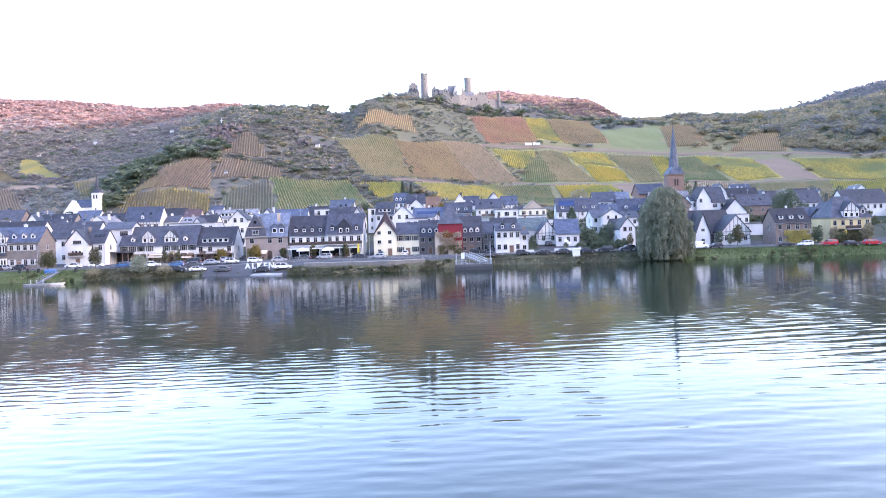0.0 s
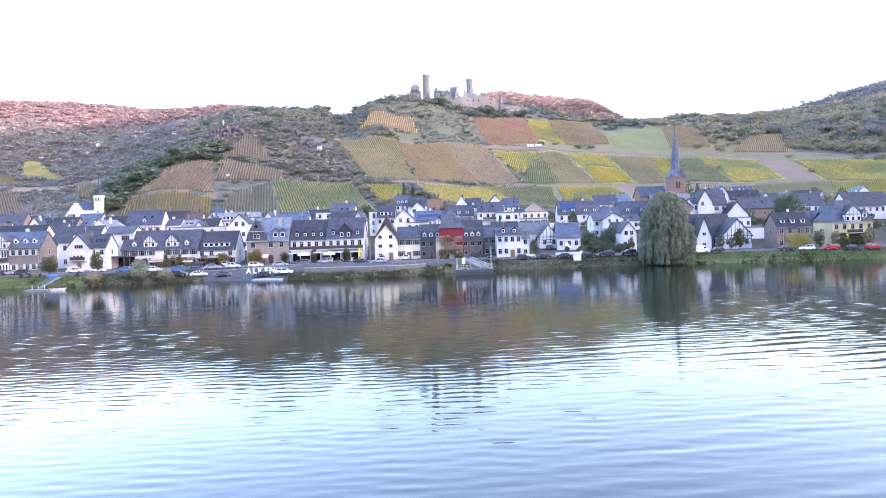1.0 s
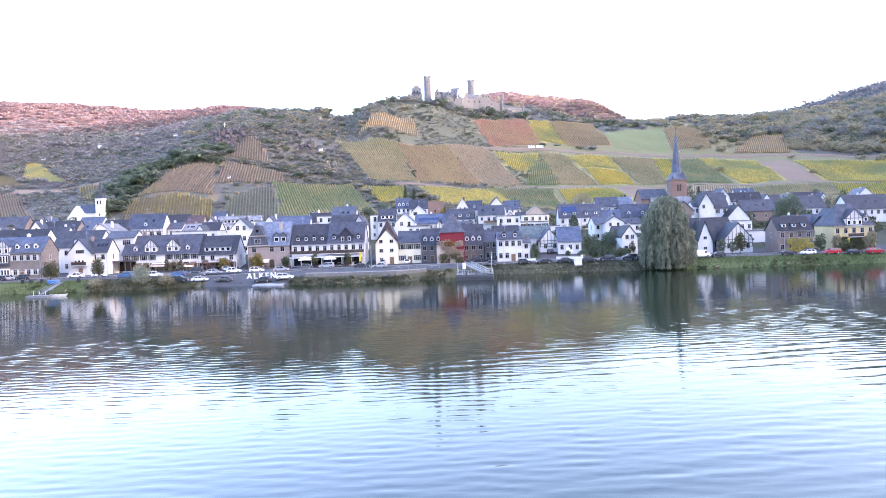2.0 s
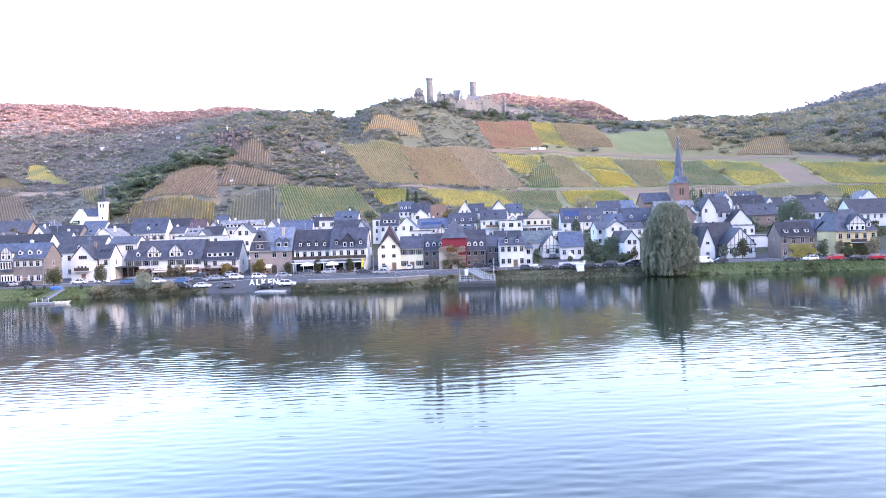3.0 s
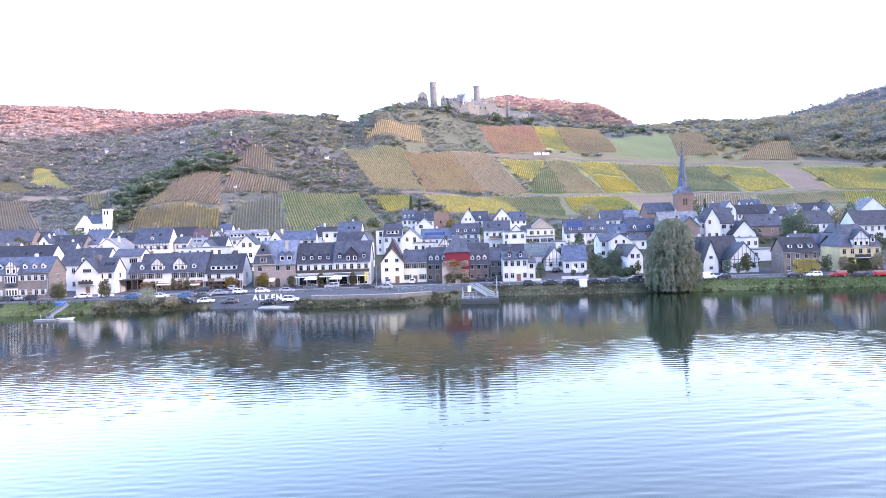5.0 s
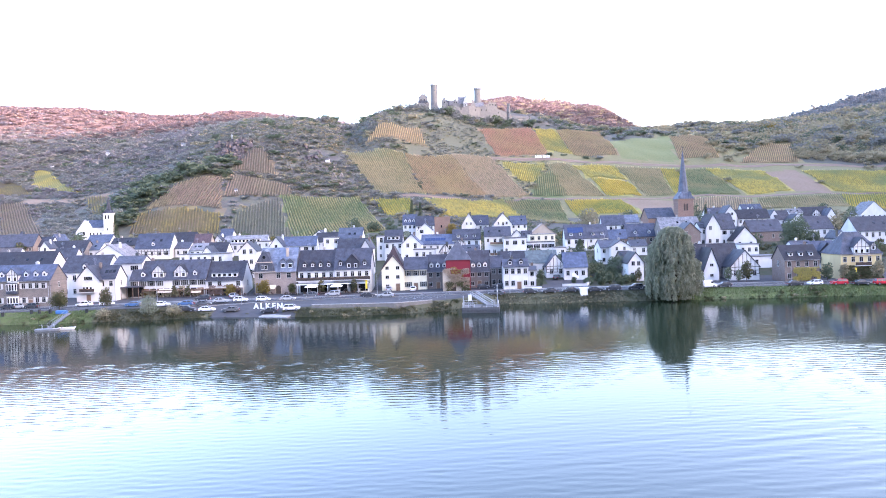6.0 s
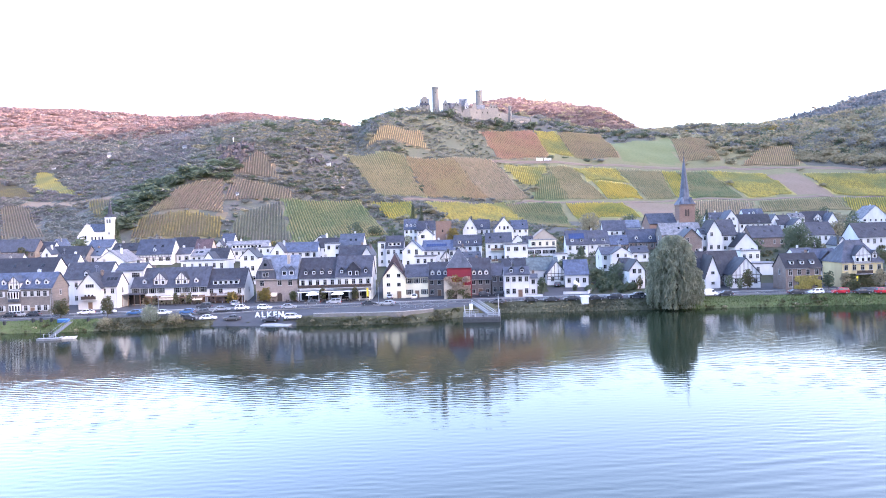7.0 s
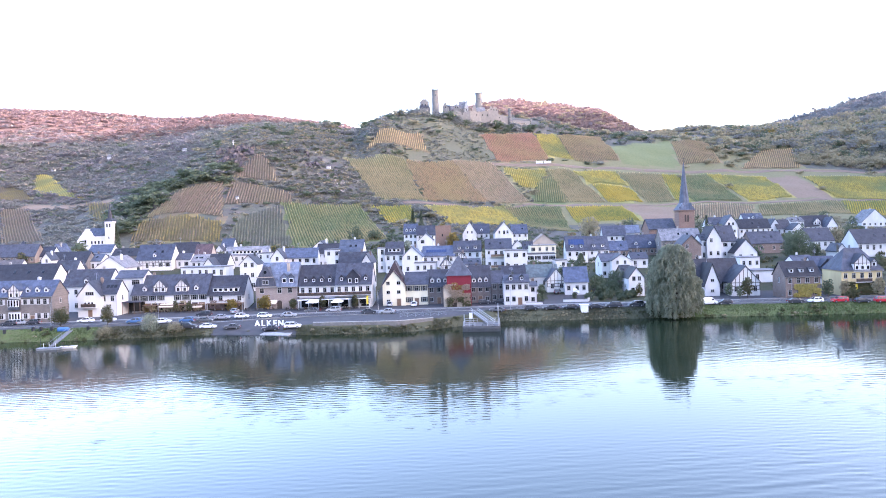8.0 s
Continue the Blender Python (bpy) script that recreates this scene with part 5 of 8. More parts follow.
# ---- churches and towers in the village ----
def spire_church():
    """Brown stone parish church with a tall slate spire."""
    c = thing("parish_church", pose(CH_X, 331, CH_BASE), "brown stone parish church with tall slender blue slate spire", "church")
    h, w = CH_EAVE - CH_BASE, 3.4
    bm = bmesh.new()
    box(bm, -w, w, -w, w, -3, h)
    box(bm, -w - 0.15, w + 0.15, -w - 0.15, w + 0.15, h * 0.62, h * 0.64)
    box(bm, -w - 0.25, w + 0.25, -w - 0.25, w + 0.25, h - 0.5, h)
    part("tower", bm, WALL["sandstone"], c)
    bm = bmesh.new()
    top = CH_TIP - CH_BASE
    loft(bm, [(-w - 0.4, -w - 0.4, h), (w + 0.4, -w - 0.4, h), (w + 0.4, w + 0.4, h), (-w - 0.4, w + 0.4, h)],
         [(-1.9, -1.9, h + 3.2), (1.9, -1.9, h + 3.2), (1.9, 1.9, h + 3.2), (-1.9, 1.9, h + 3.2)])
    loft(bm, ring(2.3, h + 2.6, 8, turn=math.pi / 8), ring(0.12, top, 8, turn=math.pi / 8))
    roof = part("spire", bm, ROOF["slate_light"], c)
    bm = bmesh.new()
    rod(bm, (0, 0, top - 0.3), (0, 0, top + 2.2), 0.08)
    rod(bm, (-0.6, 0, top + 1.5), (0.6, 0, top + 1.5), 0.07)
    part("cross", bm, DARK_METAL, roof)
    for side in (-1, 1):
        bm = bmesh.new()
        profile_y(bm, [(side * 1.9 - 0.6, h + 0.2), (side * 1.9 + 0.6, h + 0.2), (side * 1.9 + 0.6, h + 2.0), (side * 1.9, h + 3.2), (side * 1.9 - 0.6, h + 2.0)], -w - 0.3, -w + 1.5)
        part("spire_gable", bm, ROOF["slate_light"], c)
    for dx in (-0.55, 0.55):
        bm = bmesh.new()
        profile_y(bm, [(dx - 0.38, h - 5.2), (dx + 0.38, h - 5.2), (dx + 0.38, h - 2.6), (dx, h - 2.0), (dx - 0.38, h - 2.6)], -w - 0.08, -w + 0.1)
        part("belfry_opening", bm, DARK_WOOD, c)
    bm = bmesh.new()
    loft(bm, [(0.45 * math.cos(a), -w - 0.07, h * 0.5 + 0.45 * math.sin(a)) for a in [i * math.pi / 6 for i in range(12)]],
         [(0.45 * math.cos(a), -w + 0.05, h * 0.5 + 0.45 * math.sin(a)) for a in [i * math.pi / 6 for i in range(12)]])
    part("round_window", bm, GLASS, c)
    bm = bmesh.new()
    profile_x(bm, [(0.5, -3), (13.5, -3), (13.5, 15.0), (7, 19.2), (0.5, 15.0)], -15.6, -w + 0.2)
    nave = part("nave", bm, WALL["sandstone"], c)
    bm = bmesh.new()
    profile_x(bm, [(y + 7, z) for y, z in chevron(7.0, 14.6, 19.3, 0.2)], -15.9, -w + 0.1)
    part("nave_roof", bm, ROOF["slate"], c)
    for i in range(4):
        bm = bmesh.new()
        px = -13.6 + i * 2.8
        profile_y(bm, [(px - 0.5, 7.5), (px + 0.5, 7.5), (px + 0.5, 11.5), (px, 12.6), (px - 0.5, 11.5)], 0.42, 0.6)
        part("nave_window", bm, GLASS, nave)


def white_church():
    """White hillside church with a slate spire on its square tower."""
    c = thing("hillside_church", pose(WC_X, 396, WC_BASE), "white plastered hillside church with small slate spire", "church")
    h = WC_EAVE - WC_BASE
    bm = bmesh.new()
    box(bm, -2.05, 2.05, 0, 4.6, -3, h)
    box(bm, -2.15, 2.15, -0.1, 4.7, h - 0.35, h - 0.05)
    part("tower", bm, WALL["white"], c)
    bm = bmesh.new()
    tip = WC_TIP - WC_BASE
    loft(bm, [(-2.3, -0.25, h), (2.3, -0.25, h), (2.3, 4.85, h), (-2.3, 4.85, h)], [(-1.2, 1.1, h + 1.7), (1.2, 1.1, h + 1.7), (1.2, 3.5, h + 1.7), (-1.2, 3.5, h + 1.7)])
    loft(bm, ring(1.4, h + 1.4, 8, 0, 2.3), ring(0.08, tip, 8, 0, 2.3))
    part("spire", bm, ROOF["slate"], c)
    for dx in (-0.75, 0.75):
        slit(c, dx, 0, h - 3.2, 0.6, 2.0)
    slit(c, 0, 0, h * 0.4, 0.6, 1.2)
    nv = WC_NAVE_EAVE - WC_BASE
    pk = WC_NAVE_RIDGE - WC_BASE
    bm = bmesh.new()
    profile_x(bm, [(0.8, -4), (9.8, -4), (9.8, nv), (5.3, pk - 0.15), (0.8, nv)], -13.4, -2.05)
    profile_y(bm, [(-17.5, -4), (-7.8, -4), (-7.8, nv - 0.6), (-12.6, pk - 0.1), (-17.5, nv - 2.4)], 0.2, 3.0)
    part("nave", bm, WALL["white"], c)
    bm = bmesh.new()
    profile_x(bm, [(y + 5.3, z) for y, z in chevron(4.8, nv - 0.2, pk, 0.18)], -12.2, -2.0)
    part("nave_roof", bm, ROOF["slate_blue"], c)
    for i in range(4):
        slit(c, -9.5 + i * 1.8, 0.79 if i > 1 else 0.19, nv * 0.45, 0.7, 1.6)
    slit(c, -13.0, 0.2, nv * 0.5, 0.9, 1.8)


CH_X, CH_BASE, CH_EAVE, CH_TIP = 103.0, 8.4, 31.4, 52.8
WC_X, WC_BASE, WC_EAVE, WC_TIP, WC_NAVE_EAVE, WC_NAVE_RIDGE = -186.9, 19.4, 35.0, 44.5, 27.4, 31.4
spire_church()
white_church()
RT_X, RT_EAVE, RT_TIP = 1.3, 12.1, 18.1
ST_X, ST_TOP = -5.9, 27.1



def red_tower():
    w, h, peak = 3.75, RT_EAVE - 2.75, RT_TIP - 2.75
    t = thing("red_gate_tower", pose(RT_X, 225.5, 2.75), "dark red square tower with pyramid slate roof on street", "tower")
    bm = bmesh.new()
    box(bm, -w, w, 0, 7.0, -2, h)
    part("wall", bm, WALL["red"], t)
    bm = bmesh.new()
    loft(bm, [(-w - 0.35, -0.35, h), (w + 0.35, -0.35, h), (w + 0.35, 7.35, h), (-w - 0.35, 7.35, h)],
         [(-0.9, 2.6, peak - 1.2), (0.9, 2.6, peak - 1.2), (0.9, 4.4, peak - 1.2), (-0.9, 4.4, peak - 1.2)])
    loft(bm, [(-1.0, 2.5, peak - 1.3), (1.0, 2.5, peak - 1.3), (1.0, 4.5, peak - 1.3), (-1.0, 4.5, peak - 1.3)], [(-0.1, 3.4, peak), (0.1, 3.4, peak), (0.1, 3.6, peak), (-0.1, 3.6, peak)])
    part("roof", bm, ROOF["slate_light"], t)
    slit(t, 1.6, 0, h * 0.55, 0.7, 1.1)
    # ragged old wall in front of its foot
    r = thing("ruined_wall", pose(RT_X - 1.6, 223.9, 2.75), "ragged pale rubble wall remnant before the red tower", "wall")
    bm = bmesh.new()
    rng = random.Random(4)
    tops = [6.2, 6.4, 5.9, 6.1, 5.0, 4.7, 4.4, 3.7, 3.6, 3.3, 3.4, 2.2]
    for i, z in enumerate(tops):
        x0 = -3.2 + i * 0.6
        box(bm, x0, x0 + 0.595, 0.02 * (i % 3), 1.3, -1, z + rng.uniform(-0.2, 0.2))
    part("rubble", bm, RUIN, r)
    bm = bmesh.new()
    profile_y(bm, [(-0.7, -0.2), (0.8, -0.2), (0.8, 1.7), (0.05, 2.5), (-0.7, 1.7)], -0.04, 0.3)
    part("arch_opening", bm, DARK_WOOD, r)


RUIN = masonry("pale_rubble", ((0.42, 0.33, 0.24), (0.52, 0.44, 0.34), (0.34, 0.27, 0.2)), (0.45, 0.4, 0.33))
red_tower()


def stone_tower():
    base = float(ground_z([ST_X], [399])[0])
    h = ST_TOP - base
    t = thing("town_tower", pose(ST_X, 399, base), "square brown rubble stone town tower without a roof", "tower")
    bm = bmesh.new()
    box(bm, -4.2, 4.2, 0, 8.4, -3, h)
    part("wall", bm, WALL["sandstone"], t)
    bm = bmesh.new()
    box(bm, -4.25, 4.25, -0.05, 0.6, h, h + 0.5)
    box(bm, -4.25, -3.6, 0.6, 8.4, h, h + 0.45)
    box(bm, 3.6, 4.25, 0.6, 8.4, h, h + 0.5)
    part("parapet", bm, WALL["sandstone"], t)
    slit(t, -0.5, 0, h * 0.55, 0.7, 1.3)


stone_tower()


# ---- vineyards ----
LEAF = {
    "gold": foliage("vine_dull_gold", ((0.227, 0.179, 0.069), (0.284, 0.223, 0.080), (0.170, 0.147, 0.069), (0.246, 0.189, 0.074)), other=(0.161, 0.133, 0.097)),
    "green": foliage("vine_green", ((0.156, 0.186, 0.089), (0.218, 0.241, 0.107), (0.281, 0.262, 0.125), (0.188, 0.207, 0.098)), other=(0.343, 0.277, 0.133), size=0.03),
    "yellow": foliage("vine_yellow", ((0.496, 0.373, 0.092), (0.570, 0.450, 0.111), (0.354, 0.297, 0.092), (0.542, 0.412, 0.111)), other=(0.236, 0.258, 0.111), size=0.03),
    "yellowgreen": foliage("vine_yellow_green", ((0.310, 0.287, 0.069), (0.414, 0.345, 0.075), (0.218, 0.230, 0.063), (0.345, 0.310, 0.075)), other=(0.529, 0.380, 0.075), size=0.03),
    "olive": foliage("vine_olive", ((0.238, 0.224, 0.112), (0.307, 0.264, 0.138), (0.363, 0.292, 0.146), (0.264, 0.238, 0.121)), other=(0.419, 0.322, 0.172), size=0.03),
    "tan": foliage("vine_tan", ((0.389, 0.289, 0.184), (0.447, 0.334, 0.209), (0.307, 0.259, 0.150), (0.403, 0.303, 0.190))),
    "faded": foliage("vine_faded", ((0.366, 0.249, 0.140), (0.421, 0.291, 0.157), (0.305, 0.239, 0.129), (0.366, 0.257, 0.146)), other=(0.390, 0.299, 0.146), size=0.04),
    "red": foliage("vine_red", ((0.431, 0.219, 0.144), (0.488, 0.262, 0.167), (0.373, 0.233, 0.138), (0.431, 0.233, 0.153)), other=(0.431, 0.296, 0.153), size=0.03),
    "brown": foliage("vine_brown", ((0.220, 0.166, 0.125), (0.249, 0.188, 0.139), (0.194, 0.166, 0.116), (0.229, 0.170, 0.130)), other=(0.248, 0.213, 0.125), size=0.03),
    "greybrown": foliage("vine_grey_brown", ((0.160, 0.150, 0.120), (0.190, 0.172, 0.136), (0.146, 0.150, 0.104), (0.170, 0.156, 0.126)), other=(0.170, 0.178, 0.112), size=0.03),
}
WORDS = {"green": "green", "yellow": "golden yellow", "gold": "dull gold", "yellowgreen": "yellow-green", "olive": "olive green", "tan": "tan brown",
         "red": "reddish autumn", "faded": "faded orange-brown", "brown": "brown", "greybrown": "grey-brown"}


def vine_rows(kind, corners, gap, seed):
    """Rows of vines that climb the slope inside a four-sided plot."""
    c = np.array(corners, float)
    rng = np.random.RandomState(seed)
    top, bottom = (c[0] + c[1]) / 2, (c[2] + c[3]) / 2
    along = top - bottom
    along /= np.hypot(*along)
    across = np.array([along[1], -along[0]])
    s = c @ across
    verts, faces = [], []
    count = 0
    for off in np.arange(s.min() + gap / 2, s.max(), gap):
        cuts = []
        for a, b in zip(c, np.roll(c, -1, 0)):
            sa, sb = a @ across - off, b @ across - off
            if sa * sb < 0:
                p = a + (b - a) * sa / (sa - sb)
                cuts.append(p @ along)
        if len(cuts) < 2:
            continue
        t = np.arange(min(cuts) + rng.uniform(0, 1.6), max(cuts) - rng.uniform(0, 1.6), 1.7)
        if len(t) < 2:
            continue
        p = along * t[:, None] + across * off + rng.normal(0, 0.07, (len(t), 2))
        z = ground_z(p[:, 0], p[:, 1])
        h = 1.05 + rng.normal(0, 0.16, len(t)) + 0.2 * rough(p[:, 0], p[:, 1], 6, 7)
        h *= np.where(rng.rand(len(t)) < 0.12, 0.45, 1)
        w = 0.27 * gap + rng.normal(0, 0.06, len(t))
        left, right = p - across * w[:, None], p + across * w[:, None]
        rows = np.stack([np.c_[left, z + 0.25], np.c_[left * 0.6 + p * 0.4, z + h], np.c_[right * 0.6 + p * 0.4, z + h * 0.97], np.c_[right, z + 0.25]], 1)
        # short lengths of foliage, each an island of its own
        n = len(t) - 1
        v = np.concatenate([rows[:-1], rows[1:] + np.array([0, 0, 0.02])], 1).reshape(-1, 3)
        k = np.arange(n)[:, None] * 8 + count
        for a, b in ((0, 1), (1, 2), (2, 3)):
            faces.append(np.concatenate([k + a, k + b, k + b + 4, k + a + 4], 1))
        verts.append(v)
        count += n * 8
    if verts:
        ob = arrays("vineyard", np.vstack(verts), np.vstack(faces), LEAF[kind])
        tagged(ob, "%s vines in straight rows up the hillside" % WORDS[kind], "vineyard", "vineyards", "stuff")


for i, (kind, corners, gap) in enumerate(PARCELS):
    if gap:
        vine_rows(kind, corners, gap, 30 + i)

# ---- woods on the slopes ----
def leaf_cloud(seed, n, lobes=4, size=0.34):
    """A unit crown, one high and about one wide: many small leaf patches on a few lobes round a dark core."""
    rng = np.random.RandomState(seed)
    centres = np.c_[rng.normal(0, 0.17, (lobes, 2)), rng.uniform(0.32, 0.68, lobes)]
    radii = rng.uniform(0.24, 0.36, lobes)
    pick = rng.randint(0, lobes, n)
    d = rng.normal(0, 1, (n, 3))
    d /= np.linalg.norm(d, axis=1)[:, None]
    at = centres[pick] + d * radii[pick, None] * rng.uniform(0.72, 1.08, (n, 1))
    nrm = d + rng.normal(0, 0.45, (n, 3))
    nrm /= np.linalg.norm(nrm, axis=1)[:, None]
    side = np.cross(nrm, rng.normal(0, 1, (n, 3)))
    side /= np.linalg.norm(side, axis=1)[:, None]
    up = np.cross(nrm, side)
    s = size * rng.uniform(0.5, 1.0, (n, 1)) * 0.5
    quad = np.stack([at - side * s - up * s * 0.7, at + side * s - up * s * 0.8, at + side * s * 0.7 + up * s, at - side * s * 0.8 + up * s * 0.8], 1)
    return quad[:, :3].reshape(-1, 3)


CLOUDS = [leaf_cloud(i, 78, 5, 0.30) for i in range(7)]
FULL_CLOUDS = [leaf_cloud(40 + i, 140, 9, 0.19) for i in range(7)]
SMALL_CLOUDS = [leaf_cloud(20 + i, 52, 5, 0.30) for i in range(7)]


def forest(name, x, y, height, width, material, label, clouds, seed):
    rng = np.random.RandomState(seed)
    z = ground_z(x, y) - 0.3
    verts = []
    for i in range(len(x)):
        c = clouds[rng.randint(len(clouds))]
        a = rng.uniform(0, 6.28)
        ca, sa = math.cos(a), math.sin(a)
        w, h = width[i], height[i]
        verts.append(np.c_[(c[:, 0] * ca - c[:, 1] * sa) * w + x[i], (c[:, 0] * sa + c[:, 1] * ca) * w + y[i], c[:, 2] * h * 1.05 + z[i]])
    v = np.vstack(verts)
    ob = arrays(name, v, np.arange(len(v)).reshape(-1, 3), material)
    return tagged(ob, label, "woods", kind="stuff")


WOOD = {
    # scrub and bare tones hold the pale bluish haze of the hillside
    "scrub": foliage("scrub_leaves", ((0.188, 0.192, 0.167), (0.206, 0.203, 0.181), (0.204, 0.192, 0.181), (0.184, 0.196, 0.162))),
    "bare": foliage("hazed_bare_twigs", ((0.186, 0.170, 0.171), (0.201, 0.181, 0.183), (0.190, 0.170, 0.175), (0.177, 0.173, 0.159)), other=(0.175, 0.175, 0.150), size=0.02),
    # bluish tones put the haze over the far ridge into the leaf colour
    "fir": foliage("haze_blue_leaves", ((0.112, 0.128, 0.140), (0.134, 0.148, 0.160), (0.122, 0.134, 0.142), (0.146, 0.150, 0.152))),
    "dark": foliage("dark_green_leaves", ((0.086, 0.108, 0.068), (0.120, 0.144, 0.088), (0.140, 0.158, 0.098), (0.100, 0.126, 0.076))),
    "russet": foliage("russet_leaves", ((0.178, 0.127, 0.118), (0.199, 0.143, 0.129), (0.168, 0.127, 0.118), (0.188, 0.138, 0.127))),
    "brown": foliage("brown_leaves", ((0.275, 0.242, 0.154), (0.307, 0.264, 0.164), (0.244, 0.235, 0.143), (0.287, 0.242, 0.154))),
    "gold": foliage("gold_leaves", ((0.20, 0.15, 0.04), (0.26, 0.19, 0.05), (0.15, 0.13, 0.04), (0.22, 0.16, 0.05))),
    "bank": foliage("bank_leaves", ((0.057, 0.071, 0.036), (0.098, 0.101, 0.046), (0.127, 0.098, 0.058), (0.075, 0.086, 0.039))),
    "willow": foliage("willow_leaves", ((0.219, 0.237, 0.163), (0.279, 0.288, 0.200), (0.326, 0.327, 0.237), (0.191, 0.209, 0.141)), other=(0.177, 0.193, 0.128), size=0.45),
}


def scatter_woods():
    rng = np.random.RandomState(3)
    picks = {}
    for y0, y1, s in ((404, 640, 4.6), (640, 900, 6.2), (900, 1420, 9.0), (1420, 1900, 15.5)):
        ys = np.arange(y0, y1, s)
        for yy in ys:
            xs = np.arange(-0.66 * yy, 0.66 * yy, s)
            x, y = xs + rng.uniform(-s, s, len(xs)) * 0.6, yy + rng.uniform(-s, s, len(xs)) * 0.6
            u = x / y
            patch = rough(x, y, 60, 2) + 0.6 * rough(x, y, 22, 4)
            dens = np.full(len(x), 0.5)
            dens = np.where((u < -0.34) & (y > 500), 0.72 + 0.2 * patch, dens)
            dens = np.where((u > -0.34) & (u < -0.15) & (y > 455) & (y < 690), 0.82 + 0.4 * patch, dens)
            dens = np.where((u > -0.15) & (u < 0.06) & (y > 455) & (y < 700), 0.6 + 0.4 * patch, dens)
            dens = np.where((u > -0.07) & (u < 0.11) & (y > 560) & (y < 712), 0.24 + 0.3 * patch, dens)
            dens = np.where((u > -0.20) & (u < -0.055) & (y > 676) & (y < 760), 0.9, dens)
            dens = np.where((u > -0.36) & (u < -0.15) & (y > 690), 0.95, dens)
            dens = np.where((u > 0.30) & (y > 700), 0.6 + 0.6 * patch, dens)
            dens = np.where((u > 0.42) & (y > 668), 0.95, dens)
            dens = np.where((u > 0.08) & (u < 0.30) & (y > 768), 0.85, dens)
            dens = np.where(y > 900, 1.0, dens)
            dens = np.where((u > 0.1) & (y < np.where(u > 0.42, 676, 700)) & (y > 450), 0.12, dens)
            dens = np.where((y < 450) & (u > -0.3), 0.4, dens)
            dens = np.where((y < 470) & (u < -0.4), 0.75, dens)
            dens = np.where((y < 440) & (u > 0.2) & (u < 0.7), 0.15, dens)
            hedge = np.full(len(x), 999.0)
            for (ax, ay), (bx, by) in zip(HEDGE, HEDGE[1:]):
                t = np.clip(((x - ax) * (bx - ax) + (y - ay) * (by - ay)) / ((bx - ax) ** 2 + (by - ay) ** 2), 0, 1)
                hedge = np.minimum(hedge, np.hypot(x - ax - t * (bx - ax), y - ay - t * (by - ay)))
            dens = np.where(hedge < 13, 1.0, dens)
            keep = rng.rand(len(x)) < dens
            keep &= ~((u > -0.052) & (u < 0.115) & (y > 705) & (y < 790))
            for kind, corners, gap in PARCELS:
                keep &= ~inside(corners, x, y)
            for path, width in TRACKS:
                for (ax, ay), (bx, by) in zip(path, path[1:]):
                    t = np.clip(((x - ax) * (bx - ax) + (y - ay) * (by - ay)) / ((bx - ax) ** 2 + (by - ay) ** 2), 0, 1)
                    keep &= np.hypot(x - ax - t * (bx - ax), y - ay - t * (by - ay)) > width
            keep &= ~((np.abs(x - WC_X + 6) < 16) & (y < 420))
            for cx_, cy_, r_ in CLEAR:
                keep &= np.hypot(x - cx_, y - cy_) > r_
            x, y, u, hedge = x[keep], y[keep], u[keep], hedge[keep]
            lot = rng.rand(len(x))
            kind = np.where(u < -0.1, "scrub", "brown")
            kind = np.where((u < -0.15) & (u > -0.34) & (y < 700), np.where(lot < 0.2, "dark", np.where(lot > 0.85, "brown", "scrub")), kind)
            kind = np.where((u >= -0.15) & (u < 0.1) & (y > 455) & (y < 700), np.where(lot < 0.15, "dark", np.where(lot > 0.7, "brown", "scrub")), kind)
            kind = np.where((u < -0.34) & (y > 500), np.where(lot < 0.05, "dark", np.where(lot > 0.8, "scrub", "bare")), kind)
            kind = np.where((u > -0.2) & (u < 0.3) & (y > 640) & (y < 800), np.where(lot < 0.35, "dark", np.where(lot < 0.75, "scrub", "brown")), kind)
            kind = np.where((u > 0.3) & (y > 700), np.where(lot < 0.15, "dark", np.where(lot > 0.985, "gold", np.where(lot > 0.45, "brown", "scrub"))), kind)
            # beyond this line russet leaf colour repeats the pink sun on the ridge
            edge = 930 + 60 * rough(x, y, 90, 31)
            kind = np.where((y > edge) & (u < -0.1), np.where(lot < np.clip((y - edge) / 60, 0.25, 0.9), "russet", "bare"), kind)
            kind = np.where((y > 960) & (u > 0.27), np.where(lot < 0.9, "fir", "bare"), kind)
            kind = np.where((y > 880) & (u > 0) & (u < 0.27), np.where(lot < 0.85, "russet", "brown"), kind)
            kind = np.where((y < 450) & (u > -0.28), np.where(lot < 0.75, "dark", np.where(lot < 0.93, "scrub", "gold")), kind)
            kind = np.where(hedge < 13, np.where(lot < 0.9, "dark", "scrub"), kind)
            big = np.where(hedge < 13, 2.0, np.where((u < -0.34) & (y > 500) & (y < 900), 1.1, np.where((y > 960) & (u > 0.27), 1.6, np.where((u > 0.42) & (y > 668), 1.9, np.where((u > 0.3) | ((u > -0.2) & (u < -0.05) & (y > 670)), 1.25, 1.0)))))
            for k in sorted(set(kind)):
                sel = kind == k
                base = 2.0 if y0 < 640 else (3.0 if y0 < 900 else 4.1 if y0 < 1400 else 9.6)
                h = base * np.exp(rng.normal(0, 0.3 if y0 < 900 else 0.18, sel.sum())) * big[sel]
                tall = (big[sel] > 1.5) & (u[sel] > 0.3) & (y[sel] < 960)
                rows = np.c_[x[sel], y[sel], h, h * rng.uniform(1.5, 2.5, sel.sum())]
                if tall.any():
                    picks.setdefault((k, 1), []).append(rows[tall] * np.array([1, 1, 1, 0.8]))
